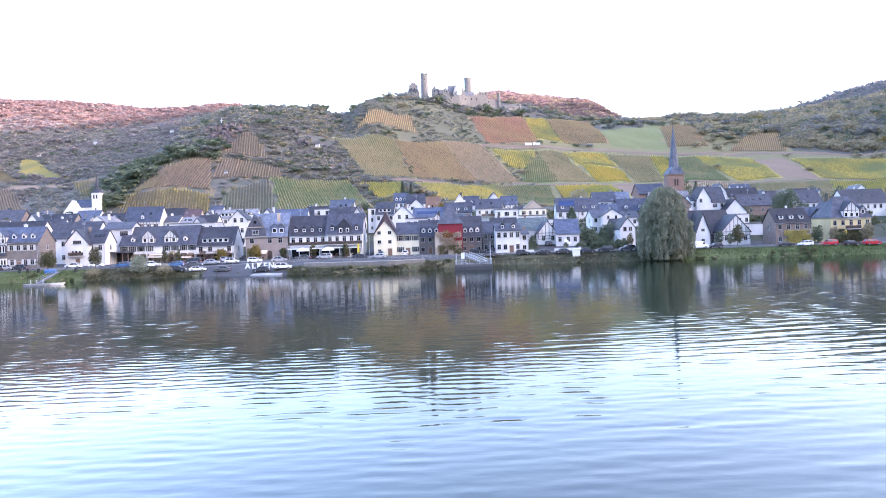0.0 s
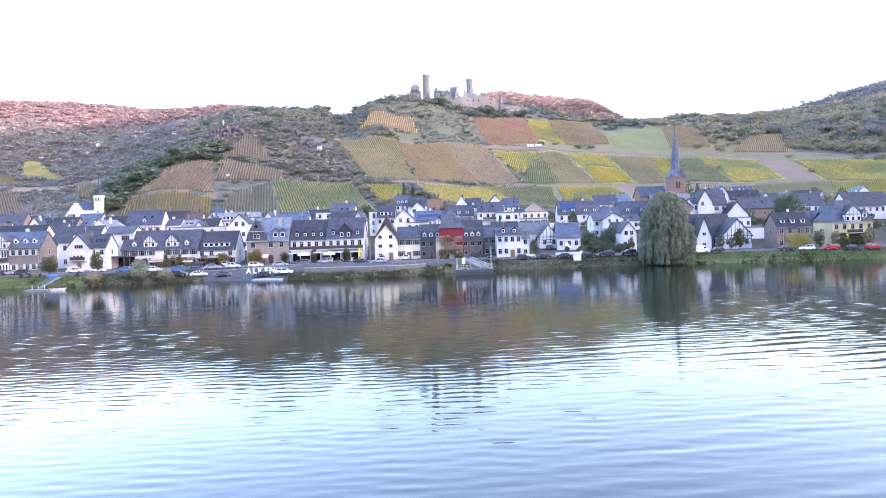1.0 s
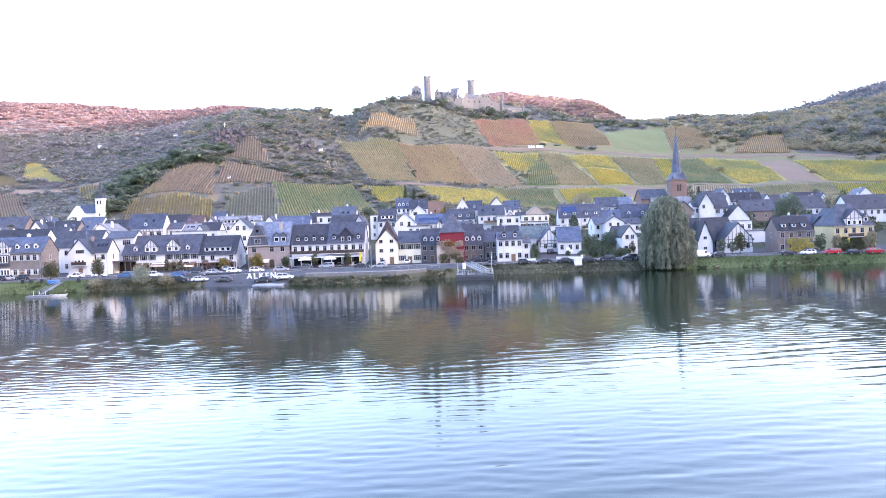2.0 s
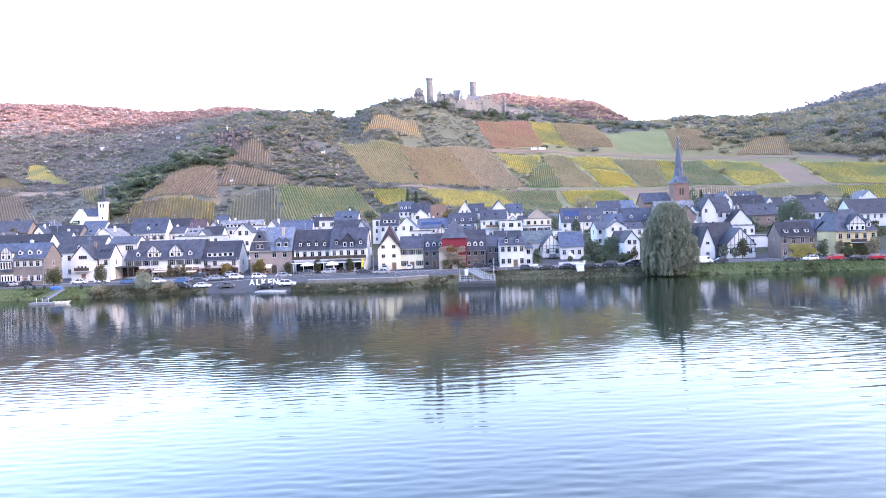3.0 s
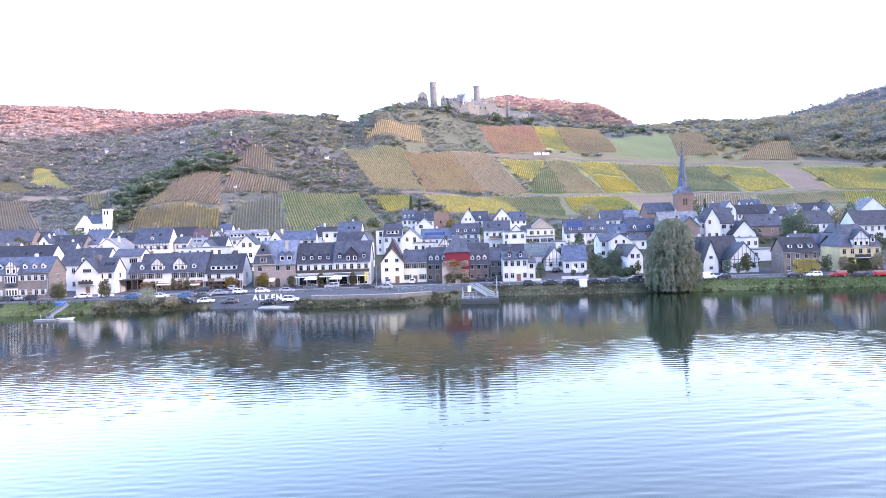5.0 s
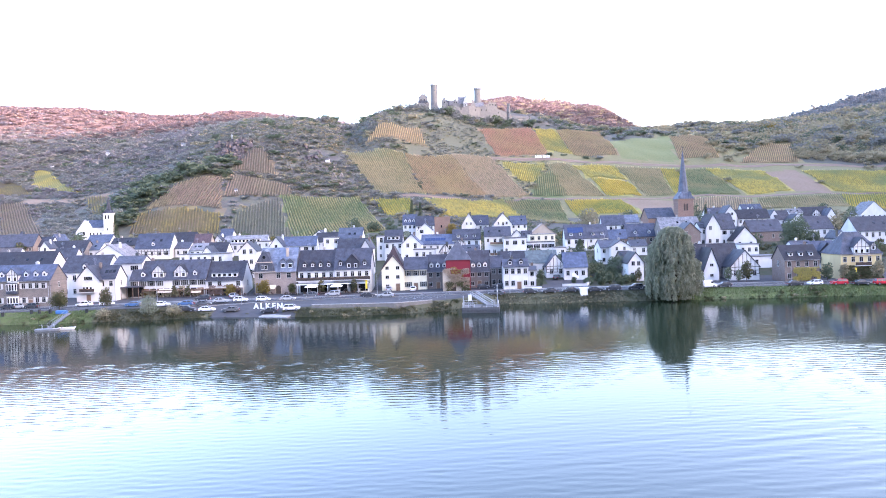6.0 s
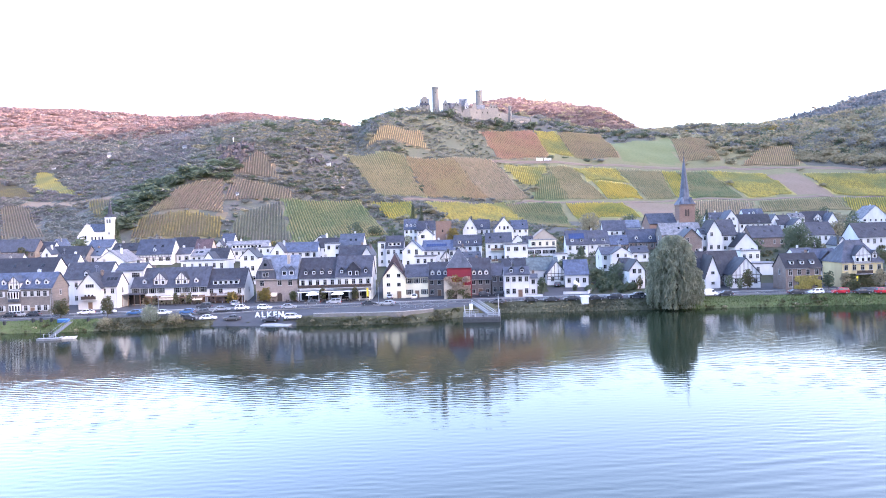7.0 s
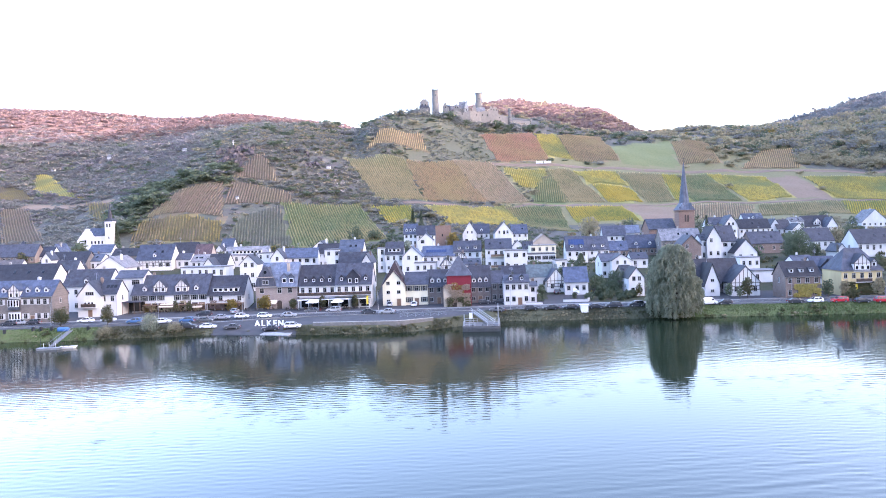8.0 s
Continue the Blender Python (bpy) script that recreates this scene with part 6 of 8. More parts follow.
                    sel = np.flatnonzero(sel)[~tall]
                    h = h[~tall]
                picks.setdefault((k, 2 if y0 >= 900 else 0), []).append(np.c_[x[sel], y[sel], h, h * rng.uniform(1.5, 2.5, len(h)) * (1.15 if y0 < 900 else 1.3 if y0 < 1400 else 0.7) * (0.6 if k == "fir" else 1.0)])
    label = {"scrub": "grey-brown scrub bushes on the steep hillside", "bare": "bare autumn woods on the hillside with haze in their grey-mauve colour", "fir": "far shaded ridge woods with bluish haze in their colour", "dark": "dark green trees and bushes on the slope", "russet": "russet autumn woods on the ridge with pink sunlight in their colour",
             "brown": "brown-green autumn woods on the hillside", "gold": "golden autumn shrubs behind the village"}
    for n, ((k, far), rows) in enumerate(sorted(picks.items())):
        a = np.vstack(rows)
        if len(a) == 0:
            continue
        forest("woodland", a[:, 0], a[:, 1], a[:, 2], a[:, 3], WOOD[k], label[k], (CLOUDS, FULL_CLOUDS, SMALL_CLOUDS)[far], 50 + n)


CLEAR = [(-158.0, 530.4, 6.0)]
HEDGE = [(-194, 433), (-207, 475), (-175, 454), (-163, 464), (-154, 484)]
TRACKS.append(([(-34, 500), (-17, 508), (56, 555), (83, 550), (172, 568), (229, 571), (300, 584), (354, 586)], 5))
ribbon("track", TRACKS[-1][0], 3.4, TRACK, "gravel track below the middle vineyards", 0.12, category="track")
TRACKS.append(([(31, 616), (72, 630), (106, 639), (146, 644), (197, 651), (249, 658), (324, 665), (405, 671)], 6.5))
ribbon("track", TRACKS[-1][0], 5.0, TRACK, "pale gravel track across the upper vineyards", 0.12, category="track")
scatter_woods()


def low_scrub():
    """Knee-high scrub that breaks up the open ground of the spur and the slope beside it."""
    rng = np.random.RandomState(12)
    y = np.concatenate([rng.uniform(455, 712, 6500), rng.uniform(455, 640, 3200), rng.uniform(520, 900, 5200)])
    x = y * np.concatenate([rng.uniform(-0.17, 0.13, 6500), rng.uniform(-0.33, -0.16, 3200), rng.uniform(-0.64, -0.3, 5200)])
    keep = rough(x, y, 30, 14) > -0.75
    for kind, corners, gap in PARCELS:
        keep &= ~inside(corners, x, y)
    for path, width in TRACKS:
        for (ax, ay), (bx, by) in zip(path, path[1:]):
            t = np.clip(((x - ax) * (bx - ax) + (y - ay) * (by - ay)) / ((bx - ax) ** 2 + (by - ay) ** 2), 0, 1)
            keep &= np.hypot(x - ax - t * (bx - ax), y - ay - t * (by - ay)) > width * 0.6
    x, y = x[keep], y[keep]
    h = np.exp(rng.normal(0.15, 0.3, len(x)))
    w = h * rng.uniform(1.8, 3.0, len(x))
    lot = rng.rand(len(x))
    tiny = [leaf_cloud(60 + i, 22, 4, 0.42) for i in range(6)]
    for k, sel, words in (("scrub", lot < 0.6, "low grey-green scrub on the stony spur"), ("brown", (lot >= 0.6) & (lot < 0.85), "low brown heath on the stony spur"), ("dark", lot >= 0.85, "low dark green broom on the spur")):
        forest("low_scrub", x[sel], y[sel], h[sel], w[sel], WOOD[k], words, tiny, 66)


low_scrub()


def castle_greenery():
    """Bushes at the foot of the castle walls."""
    rng = np.random.RandomState(8)
    line = np.array([(-34, 706), (-15, 705), (0, 701), (18, 704), (30, 712), (45, 718), (60, 727), (82, 738)], float)
    t = rng.rand(260) * (len(line) - 1)
    x = np.interp(t, np.arange(len(line)), line[:, 0])
    y = np.interp(t, np.arange(len(line)), line[:, 1]) - np.abs(rng.normal(0, 5, 260)) - 1
    h = np.exp(rng.normal(1.25, 0.4, 260)) * np.interp(x, [-18, -10, 60, 75], [1.0, 0.85, 0.8, 0.8])
    for k, sel, words in (("scrub", t % 1 < 0.6, "grey-green bushes at the foot of the castle"), ("dark", t % 1 >= 0.6, "dark green trees at the foot of the castle")):
        forest("castle_bushes", x[sel], y[sel], h[sel], h[sel] * 1.6, WOOD[k], words, CLOUDS, 77)
    x, y = rng.uniform(-13, 58, 26), rng.uniform(716, 745, 26)
    forest("castle_bushes", x, y, np.exp(rng.normal(1.5, 0.3, 26)), np.full(26, 5.0), WOOD["dark"], "trees inside the castle yard", CLOUDS, 78)


castle_greenery()


# ---- single trees ----
def tree(x, y, h, r, leaves, label, trunk=0.25, n=1400, lobes=16, seed=1, low=0.18, leaf=0.5, name="tree", squeeze=1.0):
    rng = np.random.RandomState(seed)
    base = float(ground_z([x], [y])[0])
    t = thing(name, pose(x, y, base), label, "tree" if name == "tree" else name.replace("_", " "), "trees")
    bm = bmesh.new()
    rod(bm, (0, 0, -0.5), (0.1, 0.05, h * 0.42), trunk, 8, trunk * 0.6)
    rod(bm, (0.1, 0.05, h * 0.4), (-0.1, 0.1, h * 0.85), trunk * 0.6, 7, trunk * 0.15)
    tips = []
    for i in range(9):
        a, z0 = rng.uniform(0, 6.28), h * rng.uniform(0.22, 0.55)
        out, z1 = r * rng.uniform(0.45, 0.8), z0 + h * rng.uniform(0.12, 0.3)
        rod(bm, (0.05, 0, z0), (math.cos(a) * out, math.sin(a) * out * squeeze, z1), trunk * 0.35, 5, trunk * 0.08)
    part("trunk", bm, BARK, t)
    k = np.arange(lobes)
    ang = k * 2.4 + rng.uniform(0, 1, lobes)
    zz = np.linspace(low + 0.08, 0.9, lobes)
    wide = np.sin(np.clip((zz - low) / (1.02 - low), 0.05, 1) ** 0.75 * math.pi) ** 0.6
    centre = np.c_[np.cos(ang) * r * 0.55 * wide, np.sin(ang) * r * 0.55 * wide * squeeze, zz * h]
    rad = r * rng.uniform(0.34, 0.52, lobes) * (0.55 + 0.45 * wide)
    pick = rng.choice(lobes, n, p=rad ** 2 / (rad ** 2).sum())
    d = rng.normal(0, 1, (n, 3))
    d /= np.linalg.norm(d, axis=1)[:, None]
    at = centre[pick] + d * rad[pick, None] * (rng.uniform(0.35, 1.1, (n, 1)) ** 0.6) * np.array([1, squeeze, 1])
    nrm = d + rng.normal(0, 0.6, (n, 3))
    nrm /= np.linalg.norm(nrm, axis=1)[:, None]
    side = np.cross(nrm, rng.normal(0, 1, (n, 3)))
    side /= np.linalg.norm(side, axis=1)[:, None]
    up = np.cross(nrm, side)
    s = leaf * rng.uniform(0.45, 1.0, (n, 1)) * 0.5
    quad = np.stack([at - side * s - up * s * 0.6, at + side * s - up * s * 0.8, at + side * s * 0.6 + up * s, at - side * s * 0.8 + up * s * 0.7], 1).reshape(-1, 3)
    arrays("crown", quad, np.arange(len(quad)).reshape(-1, 4), leaves, t)
    return t


def conifer(x, y, h, r, leaves, label, seed=1, full=1.0):
    rng = np.random.RandomState(seed)
    base = float(ground_z([x], [y])[0])
    t = thing("conifer", pose(x, y, base), label, "tree", "trees")
    bm = bmesh.new()
    rod(bm, (0, 0, -0.5), (0, 0, h * 0.95), 0.22, 7, 0.04)
    part("trunk", bm, BARK, t)
    n = int(1800 * max(1.0, (r / 2.2) ** 2))
    z = rng.uniform(0.03, 1.0, n) ** 1.15
    rr = r * (1 - z ** full) * rng.uniform(0.55, 1.05, n) + 0.1
    a = rng.uniform(0, 6.28, n)
    at = np.c_[np.cos(a) * rr, np.sin(a) * rr, z * h]
    out = np.c_[np.cos(a), np.sin(a), np.full(n, -0.45)]
    side = np.c_[-np.sin(a), np.cos(a), np.zeros(n)]
    s = rng.uniform(0.25, 0.5, (n, 1))
    quad = np.stack([at - side * s * 0.5, at + side * s * 0.5, at + out * s + side * s * 0.2, at + out * s - side * s * 0.2], 1).reshape(-1, 3)
    arrays("crown", quad, np.arange(len(quad)).reshape(-1, 4), leaves, t)
    return t


def willow(x, y, h, r, leaves, label, seed):
    """A broad egg-shaped willow: limbs, many small boughs and hanging strands of narrow leaves."""
    rng = np.random.RandomState(seed)
    base = float(ground_z([x], [y])[0])
    t = thing("tree", pose(x, y, base), label, "tree", "trees")
    bm = bmesh.new()
    rod(bm, (0, 0, -0.6), (0.2, 0.1, h * 0.3), 0.6, 9, 0.45)
    for i in range(16):
        a, z0 = i * 2.4, h * rng.uniform(0.1, 0.34)
        out, z1 = r * rng.uniform(0.35, 0.75), h * rng.uniform(0.5, 0.85)
        mid = (math.cos(a) * out * 0.55, math.sin(a) * out * 0.55, (z0 + z1) / 2)
        rod(bm, (0.1, 0, z0), mid, 0.22, 6, 0.15)
        rod(bm, mid, (math.cos(a) * out, math.sin(a) * out, z1), 0.15, 5, 0.04)
    part("trunk", bm, BARK, t)
    fr = [0.0, 0.05, 0.15, 0.3, 0.42, 0.55, 0.68, 0.8, 0.9, 0.97, 1.0]
    half = [0.6, 0.84, 0.99, 1.03, 1.02, 0.97, 0.86, 0.70, 0.51, 0.30, 0.10]
    n = 1500
    zf = rng.uniform(0.06, 0.98, n) ** 0.9
    ang = rng.uniform(0, 2 * math.pi, n)
    reach = np.interp(zf, fr, half) * r * np.sqrt(rng.uniform(0.35, 1.0, n)) * (1 + 0.15 * rough(np.cos(ang) * 3, zf * 7, 1.0, 5) + 0.12 * rough(ang * 3, zf * 16, 1.0, 6)) * 0.91
    top = np.c_[np.cos(ang) * reach, np.sin(ang) * reach, zf * h]
    size = rng.uniform(0.25, 0.7, n)
    quads = []
    for i in range(n):
        k = int(16 + 36 * size[i])
        d = rng.normal(0, 1, (k, 3))
        d /= np.linalg.norm(d, axis=1)[:, None]
        at = top[i] + d * size[i] * np.array([0.85, 0.85, 0.6]) * rng.uniform(0.3, 1.05, (k, 1)) ** 0.5
        fall = rng.rand(k) < 0.45
        at[fall] -= np.c_[np.zeros(fall.sum()), np.zeros(fall.sum()), rng.uniform(0.2, 2.6, fall.sum())]
        at[:, 2] = np.maximum(at[:, 2], 0.5)
        side = rng.normal(0, 1, (k, 3)) * np.array([1, 1, 0.25])
        side /= np.linalg.norm(side, axis=1)[:, None]
        down = np.c_[rng.normal(0, 0.35, (k, 2)), -np.ones(k)]
        s = rng.uniform(0.06, 0.13, (k, 1))
        l = rng.uniform(0.35, 0.85, (k, 1))
        quads.append(np.stack([at - side * s, at + side * s, at + side * s * 0.5 + down * l, at - side * s * 0.5 + down * l], 1).reshape(-1, 3))
    v = np.vstack(quads)
    arrays("crown", v, np.arange(len(v)).reshape(-1, 4), leaves, t)
    return t


willow(61.2, 207, 20.2, 7.9, WOOD["willow"], "large grey-green willow tree on the river bank", 3)
tree(134.8, 292, 11.6, 6.2, WOOD["dark"], "dark green broadleaf tree among the houses", 0.32, 5500, 22, 4, 0.08, 0.5)
tree(145.2, 300, 5.0, 3.2, WOOD["dark"], "dark green tree among the houses", 0.19, 700, 14, 5, 0.15, 0.69)
tree(214.0, 400, 12.3, 3.7, WOOD["dark"], "small green tree below the vineyards", 0.22, 500, 14, 6, 0.15, 0.74)
tree(233.7, 470, 11.2, 4.3, WOOD["dark"], "round green tree below the vineyards", 0.26, 600, 14, 7, 0.15, 0.82)
tree(109.1, 335, 16.9, 3.6, WOOD["dark"], "dark tree beside the church", 0.22, 700, 14, 8, 0.15, 0.73)
tree(169.7, 330, 9.8, 4.0, WOOD["brown"], "brownish tree between houses", 0.24, 800, 14, 9, 0.15, 0.79)
tree(76.6, 420, 12.7, 7.1, WOOD["brown"], "large brownish tree below the vineyards", 0.42, 1300, 14, 10, 0.15, 0.90)
tree(99.9, 420, 12.0, 4.5, WOOD["dark"], "green tree below the vineyards", 0.27, 700, 14, 11, 0.15, 0.84)
tree(-1.1, 395, 8.6, 4.2, WOOD["gold"], "yellowish tree beside the stone tower", 0.25, 800, 14, 12, 0.15, 0.81)
tree(-6.8, 420, 11.2, 3.2, WOOD["gold"], "autumn tree beside the stone tower", 0.19, 500, 14, 13, 0.15, 0.69)
tree(-32.2, 380, 12.1, 3.5, WOOD["dark"], "green tree behind the houses", 0.21, 600, 14, 14, 0.15, 0.72)
tree(-45.7, 420, 4.3, 4.5, WOOD["dark"], "green bush group at the vineyard foot", 0.27, 700, 14, 15, 0.15, 0.84)
tree(-55.2, 410, 9.0, 4.4, WOOD["dark"], "dark tree at the vineyard foot", 0.26, 700, 14, 16, 0.15, 0.83)
tree(-23.5, 365, 7.0, 2.8, WOOD["willow"], "pale green garden tree", 0.17, 500, 14, 17, 0.15, 0.64)
tree(-172.6, 330, 4.4, 3.5, WOOD["willow"], "pale green garden tree", 0.21, 600, 14, 18, 0.15, 0.72)
tree(-109.5, 201.8, 4.7, 2.9, WOOD["bank"], "round dark brownish street tree on the lawn", 0.15, 1500, 14, 19, 0.2, 0.42)
tree(-95.1, 199.0, 6.0, 1.9, WOOD["bank"], "small dark street tree beside the road", 0.12, 1100, 14, 20, 0.2, 0.40)
tree(-82.0, 195.6, 4.9, 2.9, WOOD["willow"], "loose grey-green shrub on the river bank", 0.10, 1500, 16, 21, 0.0, 0.34)
tree(-75.5, 196.3, 2.6, 2.6, WOOD["brown"], "low reddish brown shrub on the bank", 0.08, 900, 14, 61, 0.0, 0.32)
tree(-93.6, 194.3, 1.9, 2.3, WOOD["brown"], "low brown shrub at the water edge", 0.08, 800, 14, 62, 0.0, 0.30)
tree(55.0, 257.5, 3.9, 2.2, WOOD["dark"], "dark garden tree before the white house", 0.12, 800, 12, 63, 0.1, 0.40)
tree(60.5, 258.5, 2.8, 2.0, WOOD["bank"], "olive garden tree before the white house", 0.12, 700, 12, 64, 0.1, 0.40)
tree(46.4, 245, 6.0, 1.9, WOOD["dark"], "dark green garden tree", 0.11, 500, 14, 22, 0.15, 0.53)
tree(47.8, 240, 3.8, 1.8, WOOD["dark"], "green bush in a village garden", 0.11, 500, 14, 23, 0.15, 0.52)
tree(52.3, 244, 4.0, 2.2, WOOD["dark"], "dark green tree in a garden", 0.13, 600, 14, 24, 0.15, 0.57)
tree(42.4, 236, 1.7, 1.4, WOOD["dark"], "dark green shrub at the yard", 0.09, 300, 14, 25, 0.15, 0.47)
tree(58.7, 236, 4.9, 1.4, WOOD["bank"], "low green bush in a garden", 0.09, 300, 14, 26, 0.15, 0.47)
tree(89.2, 226, 6.6, 2.3, WOOD["bank"], "thin green street tree", 0.14, 700, 14, 27, 0.15, 0.57)
tree(84.4, 228, 4.8, 1.4, WOOD["dark"], "dark conifer shrub before the white house", 0.08, 400, 14, 28, 0.15, 0.47)
tree(86.0, 224, 4.2, 1.0, WOOD["dark"], "small shrub before the white house", 0.08, 250, 14, 29, 0.15, 0.42)
tree(111.7, 222, 5.4, 2.0, WOOD["dark"], "dark green hedge bush", 0.12, 600, 14, 30, 0.15, 0.54)
tree(114.9, 214, 3.1, 2.3, WOOD["bank"], "round bush beside the road", 0.14, 700, 14, 31, 0.15, 0.58)
tree(116.7, 222, 5.2, 1.7, WOOD["brown"], "brownish bush in a roadside garden", 0.10, 500, 14, 32, 0.15, 0.50)
tree(125.6, 220, 6.0, 2.0, WOOD["brown"], "brownish tree in a roadside garden", 0.12, 600, 14, 33, 0.15, 0.54)
tree(28.1, 240, 4.3, 1.5, WOOD["dark"], "dark green yard tree", 0.09, 400, 14, 34, 0.15, 0.48)
tree(-59.0, 228, 4.7, 1.9, WOOD["gold"], "orange-leaved street tree before the stone house", 0.12, 500, 14, 35, 0.15, 0.53)
tree(-50.3, 227, 3.7, 1.4, WOOD["bank"], "small autumn-leaved tree on the street", 0.08, 400, 14, 36, 0.15, 0.47)
tree(-41.2, 227, 4.5, 1.4, WOOD["bank"], "autumn street tree before the hotel", 0.08, 400, 14, 37, 0.15, 0.47)
tree(-30.9, 226, 4.6, 1.2, WOOD["bank"], "autumn street tree before the hotel", 0.08, 350, 14, 38, 0.15, 0.45)
tree(-69.7, 228, 3.7, 1.9, WOOD["gold"], "orange-leaved street tree before the guesthouse", 0.12, 500, 14, 39, 0.15, 0.53)
tree(-82.6, 227, 4.2, 1.0, WOOD["bank"], "dark vine-covered street tree", 0.08, 300, 14, 40, 0.15, 0.43)
tree(-87.0, 227, 4.3, 0.9, WOOD["bank"], "dark vine-covered street tree", 0.08, 250, 14, 41, 0.15, 0.40)
tree(122.0, 300, 4.1, 1.6, WOOD["dark"], "green tree between village houses", 0.10, 300, 14, 42, 0.15, 0.49)
tree(164.1, 350, 9.9, 2.1, WOOD["dark"], "green tree between village houses", 0.13, 300, 14, 43, 0.15, 0.56)
tree(185.2, 350, 9.6, 2.7, WOOD["dark"], "green tree between village houses", 0.16, 400, 14, 44, 0.15, 0.62)
conifer(-23.1, 415, 19.6, 3.2, WOOD["dark"], "tall dark conifer behind the houses", 730)
conifer(-18.5, 418, 17.6, 2.9, WOOD["dark"], "dark conifer behind the houses", 745)
conifer(44.2, 258, 10.6, 3.0, WOOD["dark"], "broad green conifer in a garden behind the yard", 1024, 2.2)
conifer(-184.6, 400, 14.1, 2.8, WOOD["dark"], "dark tree beside the white church", 205)
conifer(117.5, 345, 15.2, 1.9, WOOD["dark"], "dark conifer beside the church", 1250)


# ---- street and bank ----
STRIPE = plain("road_paint", (0.62, 0.62, 0.6), 0.7)
KERB = plain("kerb_stone", (0.30, 0.29, 0.28), 0.85)
PAVING = soil("pale_paving", (0.20, 0.19, 0.185), (0.25, 0.24, 0.235), (0.16, 0.155, 0.15))


def road_y(x):
    """Middle line of the riverside road."""
    return float(np.interp(x, [-260, -125, -60, -20, 10, 40, 110, 260], [196, 204.5, 210.5, 214, 216.5, 218, 217.5, 219]))


def road_path(off, x0=-240, x1=250):
    return [(x, road_y(x) + off) for x in range(x0, x1 + 1, 6)]


ribbon("road", road_path(0), 7.2, ASPHALT, "grey asphalt riverside road", 0.035)
ribbon("pavement", road_path(4.9), 2.2, PAVING, "pale paved footway along the house fronts", 0.13, category="pavement")
ribbon("kerb", road_path(-3.75), 0.3, KERB, "grey stone kerb along the river side", 0.14, category="kerb")
for off in (-3.3, 3.3):
    ribbon("road_line", road_path(off), 0.14, STRIPE, "worn white edge line on the road", 0.048, category="road marking")


ribbon("lane", [(-24.2, 224), (-24.5, 250), (-25.4, 288)], 3.4, ASPHALT, "narrow asphalt lane beside the hotel", 0.06)
ribbon("lane", [(-64.8, 224), (-64.8, 256)], 3.0, ASPHALT, "narrow asphalt lane beside the guesthouse", 0.06)


def dashes():
    verts, faces = [], []
    for i, x in enumerate(np.arange(-150, 150, 7.0)):
        y0, y1 = road_y(x), road_y(x + 3)
        z = float(ground_z([x], [y0])[0]) + 0.05
        k = len(verts)
        verts += [(x, y0 - 0.07, z), (x + 3, y1 - 0.07, z), (x + 3, y1 + 0.07, z), (x, y0 + 0.07, z)]
        faces.append((k, k + 1, k + 2, k + 3))
    tagged(arrays("centre_line", np.array(verts), np.array(faces), STRIPE), "dashed white centre line of the road", "road marking", kind="structure")


dashes()


# ---- vehicles ----
def paint(name, tone, metal=0.0):
    n = Nodes(name, 0.28, metal)
    n.bsdf.inputs["Coat Weight"].default_value = 0.6
    return n.colour(n.ramp(n.noise(n.coords(), 1.5, 3), (0.35, tuple(c * 0.88 for c in tone)), (0.65, tone)))


PAINT = {"white": paint("white_car_paint", (0.75, 0.75, 0.75)), "silver": paint("silver_car_paint", (0.42, 0.43, 0.45), 0.4), "dark": paint("dark_car_paint", (0.034, 0.037, 0.046)),
         "grey": paint("grey_car_paint", (0.12, 0.125, 0.135), 0.3), "blue": paint("blue_car_paint", (0.06, 0.14, 0.30)), "red": paint("red_car_paint", (0.45, 0.02, 0.035))}
HEADLIGHT = plain("lamp_glass", (0.7, 0.7, 0.68), 0.15)
TAILLIGHT = plain("tail_lamp_glass", (0.35, 0.01, 0.01), 0.2)
PLATE = plain("bare_plate", (0.65, 0.65, 0.62), 0.5)
CAR_FORMS = {
    # lower body outline, glasshouse outline, width, wheel radius, axles
    "saloon": ([(-2.2, 0.28), (2.2, 0.28), (2.22, 0.62), (2.05, 0.82), (1.0, 0.93), (-1.5, 0.96), (-2.15, 0.92), (-2.24, 0.6)],
               [(1.05, 0.92), (0.35, 1.4), (-0.95, 1.42), (-1.75, 0.95)], 1.76, 0.31, (1.36, -1.32)),
    "hatch": ([(-1.95, 0.28), (1.95, 0.28), (1.98, 0.62), (1.82, 0.84), (0.95, 0.97), (-1.85, 1.0), (-2.0, 0.62)],
              [(1.0, 0.95), (0.35, 1.46), (-1.35, 1.48), (-1.85, 1.0)], 1.74, 0.31, (1.2, -1.22)),
    "suv": ([(-2.2, 0.36), (2.2, 0.36), (2.24, 0.75), (2.08, 1.0), (1.05, 1.1), (-2.1, 1.12), (-2.24, 0.75)],
            [(1.1, 1.08), (0.45, 1.66), (-1.75, 1.68), (-2.1, 1.12)], 1.86, 0.36, (1.35, -1.32)),
    "van": ([(-2.6, 0.32), (2.5, 0.32), (2.56, 0.8), (2.35, 1.12), (1.75, 1.25), (-2.6, 1.3), (-2.62, 0.7)],
            [(1.8, 1.22), (1.1, 2.0), (-2.45, 2.08), (-2.6, 1.28)], 1.95, 0.35, (1.6, -1.55)),
}
MADE = {}


